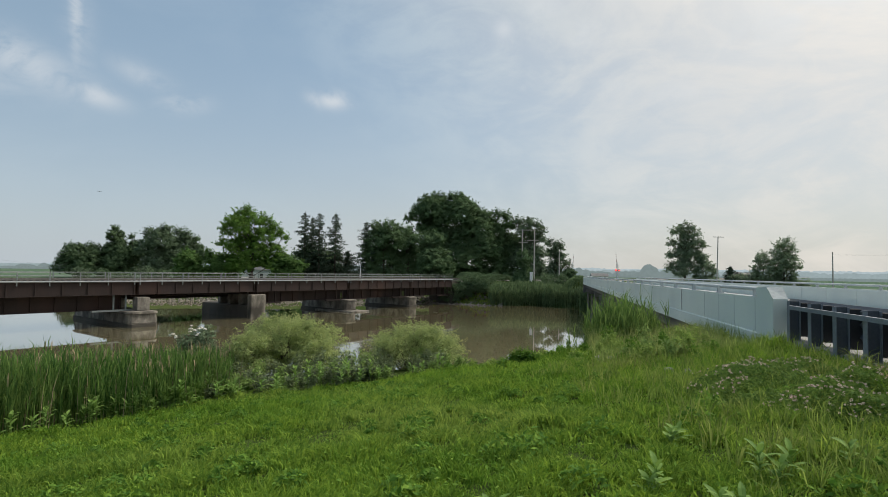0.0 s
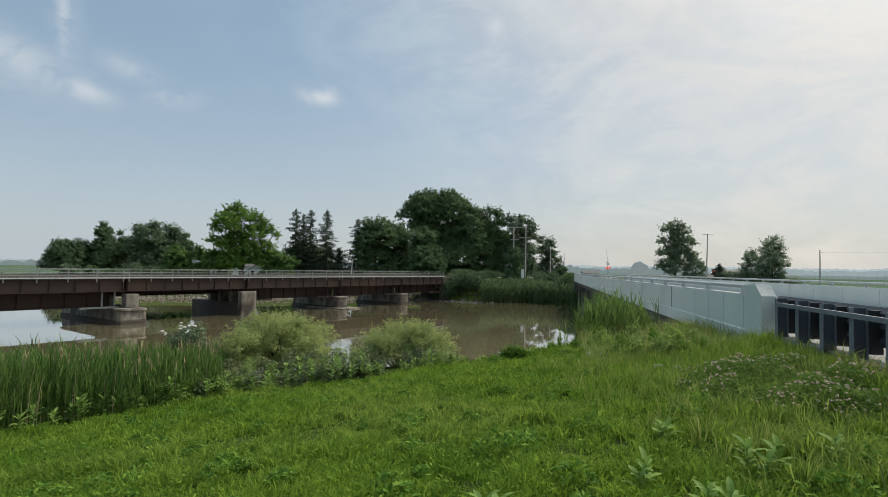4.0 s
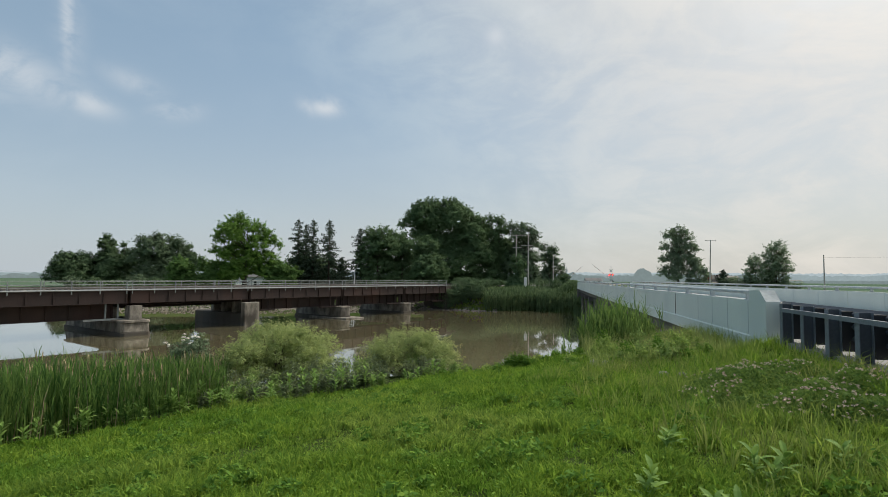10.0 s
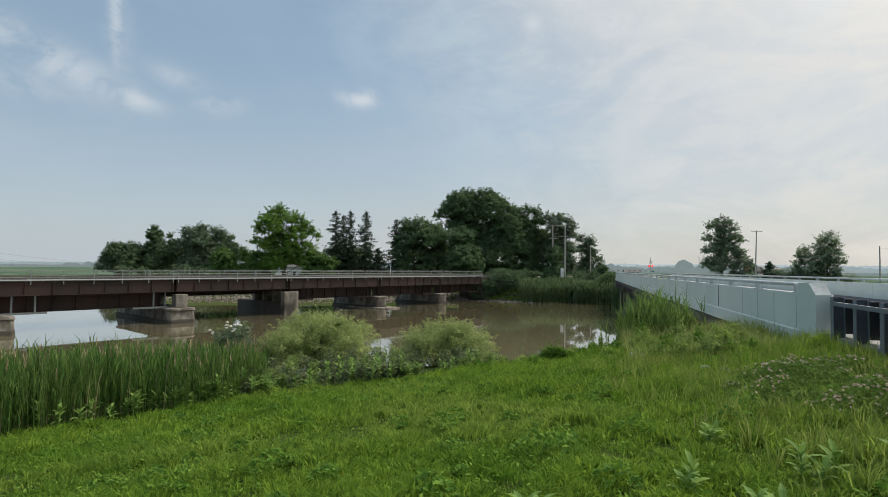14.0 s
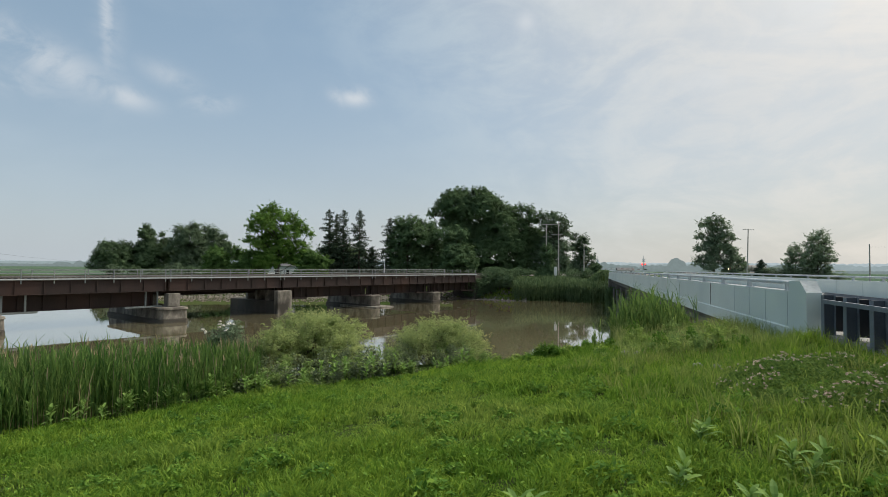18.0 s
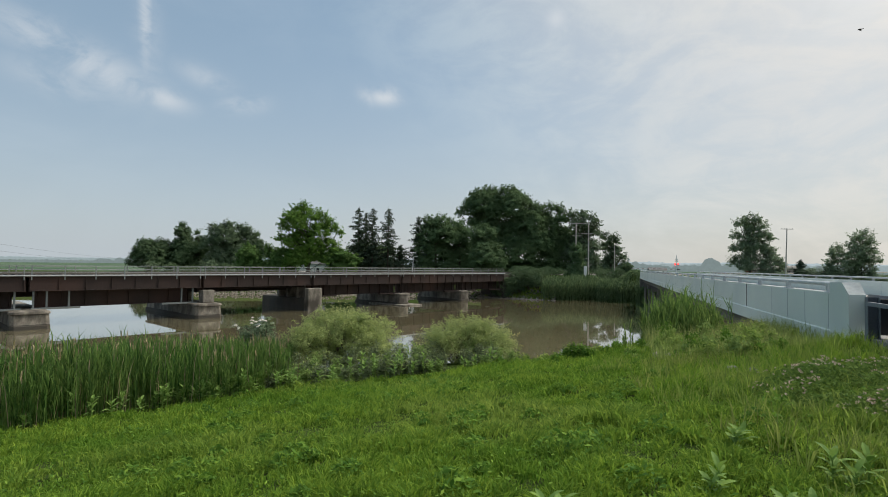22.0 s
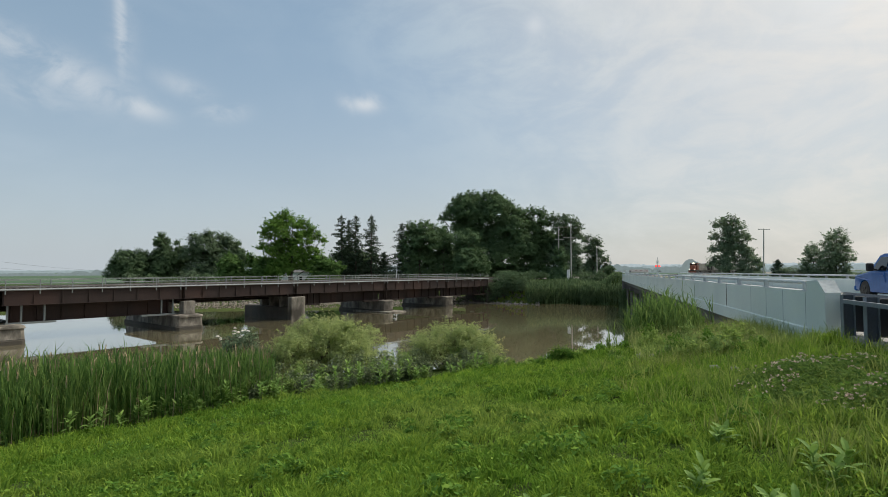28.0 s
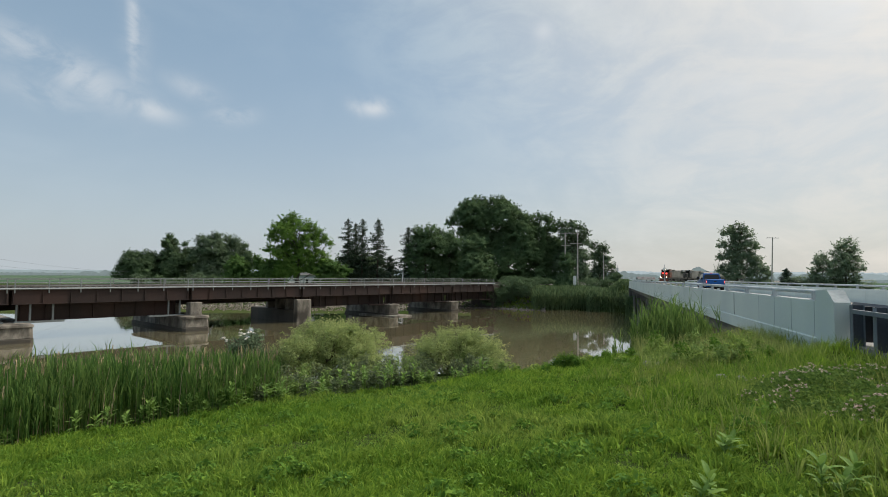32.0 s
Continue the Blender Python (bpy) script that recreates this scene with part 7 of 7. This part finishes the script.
LOCO_A = loco("diesel locomotive with red-orange cab, dusty grey hood and lit headlights", M_LGREY, M_LRED, 1)
LOCO_B = loco("dusty grey and black diesel locomotive coupled second", M_LGREY, M_LBLACK, 2)
for _o in [o for o in LOCO_B.children if o.name.startswith(("ditch_light", "headlight"))]:
    _o.data = _o.data.copy()
    _o.data.materials[0] = M_LGREY
CARS = [tank_car("dusty grey railway tank car behind the locomotives")]
CARS += [copy_thing(CARS[0], Matrix.Identity(4)) for _ in range(3)]


# ---- farmyard glimpsed between the trees ----
def house(bearing, r, w, d, wall_h, roof_h, turn, label):
    x, y, z = polar(bearing, r)
    h = new("farmhouse")
    h.location, h.rotation_euler = (x, y, z), (0, 0, radians(turn))
    tagged(h, label, "house")
    bm = bmesh.new()
    box(bm, (0, 0, wall_h / 2 - 0.2), (w, d, wall_h + 0.4))
    part("wall", bm, M_WHITE, h)
    bm = bmesh.new()
    a = [bm.verts.new(p) for p in ((-w / 2 - 0.4, -d / 2 - 0.5, wall_h), (w / 2 + 0.4, -d / 2 - 0.5, wall_h), (w / 2 + 0.4, d / 2 + 0.5, wall_h), (-w / 2 - 0.4, d / 2 + 0.5, wall_h))]
    b = [bm.verts.new(p) for p in ((-w / 2 - 0.4, 0, wall_h + roof_h), (w / 2 + 0.4, 0, wall_h + roof_h))]
    for f in ((a[0], a[1], b[1], b[0]), (a[2], a[3], b[0], b[1]), (a[1], a[2], b[1]), (a[3], a[0], b[0]), (a[3], a[2], a[1], a[0])):
        bm.faces.new(f)
    part("roof", bm, M_ROOF, h)
    for k in (-0.3, 0.0, 0.3):
        bm = bmesh.new()
        box(bm, (k * w, -d / 2 - 0.02, wall_h * 0.55), (0.9, 0.06, 1.2))
        win = part("window", bm, M_DARKGLASS, h)
        bm = bmesh.new()
        box(bm, (k * w, -d / 2 - 0.05, wall_h * 0.55 - 0.68), (1.1, 0.12, 0.08))
        part("sill", bm, M_WHITE, win)


def parked_van(bearing, r, turn):
    x, y, z = polar(bearing, r)
    c = new("parked_van")
    c.location, c.rotation_euler = (x, y, z), (0, 0, radians(turn))
    tagged(c, "white parked van in the farmyard", "van")
    bm = bmesh.new()
    extrude_x(bm, [(0, 0.35), (0.0, 1.15), (0.1, 1.30), (3.4, 1.30), (4.4, 1.10), (4.6, 0.9), (4.6, 0.35)], -0.9, 0.9)
    part("body", bm, M_WHITE, c)
    bm = bmesh.new()
    extrude_x(bm, [(0.1, 1.30), (0.2, 1.98), (2.9, 2.0), (3.5, 1.30)], -0.75, 0.75)
    part("glasshouse", bm, M_DARKGLASS, c)
    bm = bmesh.new()
    box(bm, (0, 1.5, 2.05), (1.55, 2.9, 0.16), None, 0.05)
    part("roof", bm, M_WHITE, c)
    for sx in (-0.8, 0.8):
        for yy in (0.85, 3.6):
            bm = bmesh.new()
            tube(bm, [(sx - 0.1, yy, 0.32), (sx + 0.1, yy, 0.32)], [0.32, 0.32], 16)
            part("wheel", bm, M_BLACK, c)


def yard_lamp(bearing, r, top):
    x, y, z = polar(bearing, r)
    l = new("yard_lamp")
    l.location = (x, y, z)
    tagged(l, "slender pale yard lamp post with a short bent arm", "street lamp")
    h = top - z
    bm = bmesh.new()
    tube(bm, [(0, 0, -0.3), (0.08, 0, h * 0.6), (0.16, 0, h - 0.25)], [0.11, 0.09, 0.06], 8)
    part("post", bm, M_GALV, l)
    bm = bmesh.new()
    tube(bm, [(0.16, 0, h - 0.25), (0.30, 0, h + 0.05), (0.75, 0, h + 0.15)], [0.05, 0.045, 0.04], 6)
    part("arm", bm, M_GALV, l)
    bm = bmesh.new()
    box(bm, (1.0, 0, h + 0.12), (0.6, 0.28, 0.16), None, 0.05)
    part("lamp_head", bm, M_WHITE, l)


def build_farmyard():
    house(-30.3, 178, 12, 8, 4.2, 2.6, 10, "white farmhouse glimpsed behind leafy trees")
    house(-1.7, 205, 9, 7, 4.5, 2.4, -15, "white house glimpsed between trees by the road")
    house(4.2, 430, 12, 8, 2.2, 2.2, 5, "small distant white house near the horizon")
    parked_van(-32.2, 158, 70)
    parked_van(-22.4, 150, 80)
    yard_lamp(-20.87, 126, 8.5)
    bm = bmesh.new()
    x, y, z = polar(-2.72, 119.5)
    box(bm, (x, y, (z + 6.9) / 2), (0.62, 0.5, 6.9 - z), None, 0.03)
    c = part("signal_cabinet", bm, M_WHITE)
    tagged(c, "pale grey metal equipment cabinet beside the track", "cabinet")


build_farmyard()


# ---- what moves ----
def build_bird():
    """A small dark bird, nose towards +y, with two wings that beat."""
    b = new("flying_bird")
    tagged(b, "small dark bird flying across the sky", "bird")
    bm = bmesh.new()
    tube(bm, [(0, -0.13, 0), (0, -0.06, 0), (0, 0.03, 0.005), (0, 0.09, 0.015), (0, 0.12, 0.01)], [0.012, 0.022, 0.032, 0.02, 0.004], 8)
    part("body", bm, M_BLACK, b)
    ws = []
    for sx in (-1, 1):
        bm = bmesh.new()
        lo = [bm.verts.new(p) for p in ((0, -0.03, 0), (0, 0.05, 0), (sx * 0.1, 0.055, 0), (sx * 0.2, -0.03, 0), (sx * 0.1, -0.02, 0))]
        hi = [bm.verts.new(v.co + Vector((0, 0, 0.006))) for v in lo]
        for j in range(5):
            bm.faces.new((lo[j], lo[(j + 1) % 5], hi[(j + 1) % 5], hi[j]))
        bm.faces.new(lo[::-1]), bm.faces.new(hi)
        bmesh.ops.recalc_face_normals(bm, faces=bm.faces[:])
        ws.append(part("wing", bm, M_BLACK, b))
    return b, ws


BIRD, WINGS = build_bird()
BIRD_B, WINGS_B = build_bird()


def motions():
    # bird: seconds and place, heading and wing beat
    fly = [(0.0, 40, -400, 60), (21.5, 14.2, 21.5, 15.6), (22.0, 11.2, 30.0, 18.4), (22.4, 8.6, 36.6, 20.5), (22.8, 4.7, 43.0, 22.6), (23.0, 2.1, 45.9, 23.8), (23.4, -3.8, 51.5, 25.8), (24.0, -13, 60, 29), (26.0, -60, 110, 50), (32.0, -230, 290, 110)]
    walk(BIRD, [(t, pose(x, y, z, 0, 0, 62)) for t, x, y, z in fly])
    beats = [0.0] + [21.6 + 0.1 * k for k in range(30)]
    for w, sgn in zip(WINGS, (1, -1)):
        walk(w, [(t, pose(0, 0, 0.01, 0, sgn * (38 * math.sin(k * 1.9) - 8), 0)) for k, t in enumerate(beats)])
    # a second bird, gone behind the trees after a second
    away = [(0.0, -30.9, 30.9, 12.0), (0.1, -47.5, 39.8, 8.7), (0.4, -71.5, 62.5, 9.3), (1.0, -124.9, 115.3, 9.7), (6.0, -330.0, 330.0, 9.0), (32.0, -800.0, 800.0, 12.0)]
    walk(BIRD_B, [(t, pose(x, y, z, 0, 0, 45)) for t, x, y, z in away])
    for w, sgn in zip(WINGS_B, (1, -1)):
        walk(w, [(t, pose(0, 0, 0.01, 0, sgn * (34 * math.sin(k * 1.9) - 6), 0)) for k, t in enumerate([0.1 * k for k in range(11)] + [32.0])])
    # pickup: seconds and the place of its rear bumper along the road
    way = [(0.0, -325.0), (24.0, -31.0), (27.0, 8.6), (28.0, 21.4), (28.3, 25.4), (29.0, 34.0), (30.0, 44.6), (31.0, 54.4), (32.0, 63.5)]
    ts = [0.0, 8.0, 16.0, 24.0] + [26.0 + 0.25 * k for k in range(25)]
    at = lambda t: float(np.interp(t, [w[0] for w in way], [w[1] for w in way]))
    walk(TRUCK, [(t, pose(11.7, at(t), float(road_z(at(t))) + 0.03)) for t in ts])
    steps = [0.0] + [27.0 + 0.05 * k for k in range(101)]
    for w in WHEELS:
        x, y, _ = w.location
        rows = []
        for t in steps:
            turn = (at(max(t, 27.0)) - at(27.0)) / 0.42
            rows.append((t, pose(x, y, 0.42, -math.degrees(turn))))
        walk(w, rows)
    # train: seconds and its nose's place along the track
    run = [(0.0, 328.0), (3.5, 311.0), (5.5, 301.0), (8.0, 289.0), (12.0, 267.0), (17.0, 237.0), (21.0, 208.0), (25.0, 174.0), (25.5, 169.3), (27.5, 149.0), (28.0, 143.9), (29.0, 134.2), (30.0, 124.3), (31.0, 114.0), (32.0, 103.0)]
    for thing, back in [(LOCO_A, 0.0), (LOCO_B, 21.8)] + [(c, 43.6 + 17.8 * k) for k, c in enumerate(CARS)]:
        rows = []
        for t, s in run:
            p = rail_pt(s + back, 0, track_z(s + back) + 0.26)
            rows.append((t, pose(p.x, p.y, p.z, 0, 0, -math.degrees(RAIL_AZ))))
        walk(thing, rows)
    # gate arms: degrees from upright
    for arm, sgn in ((ARM_A, -1), (ARM_B, 1)):
        rows = [(t, pose(0, 0.42, 1.2, 0, sgn * a, 0)) for t, a in ((0.0, 3), (5.5, 3), (6.4, 5), (7.0, 11), (8.5, 34), (10.0, 50), (11.5, 64), (13.0, 78), (14.2, 89), (32.0, 89))]
        walk(arm, rows)


motions()
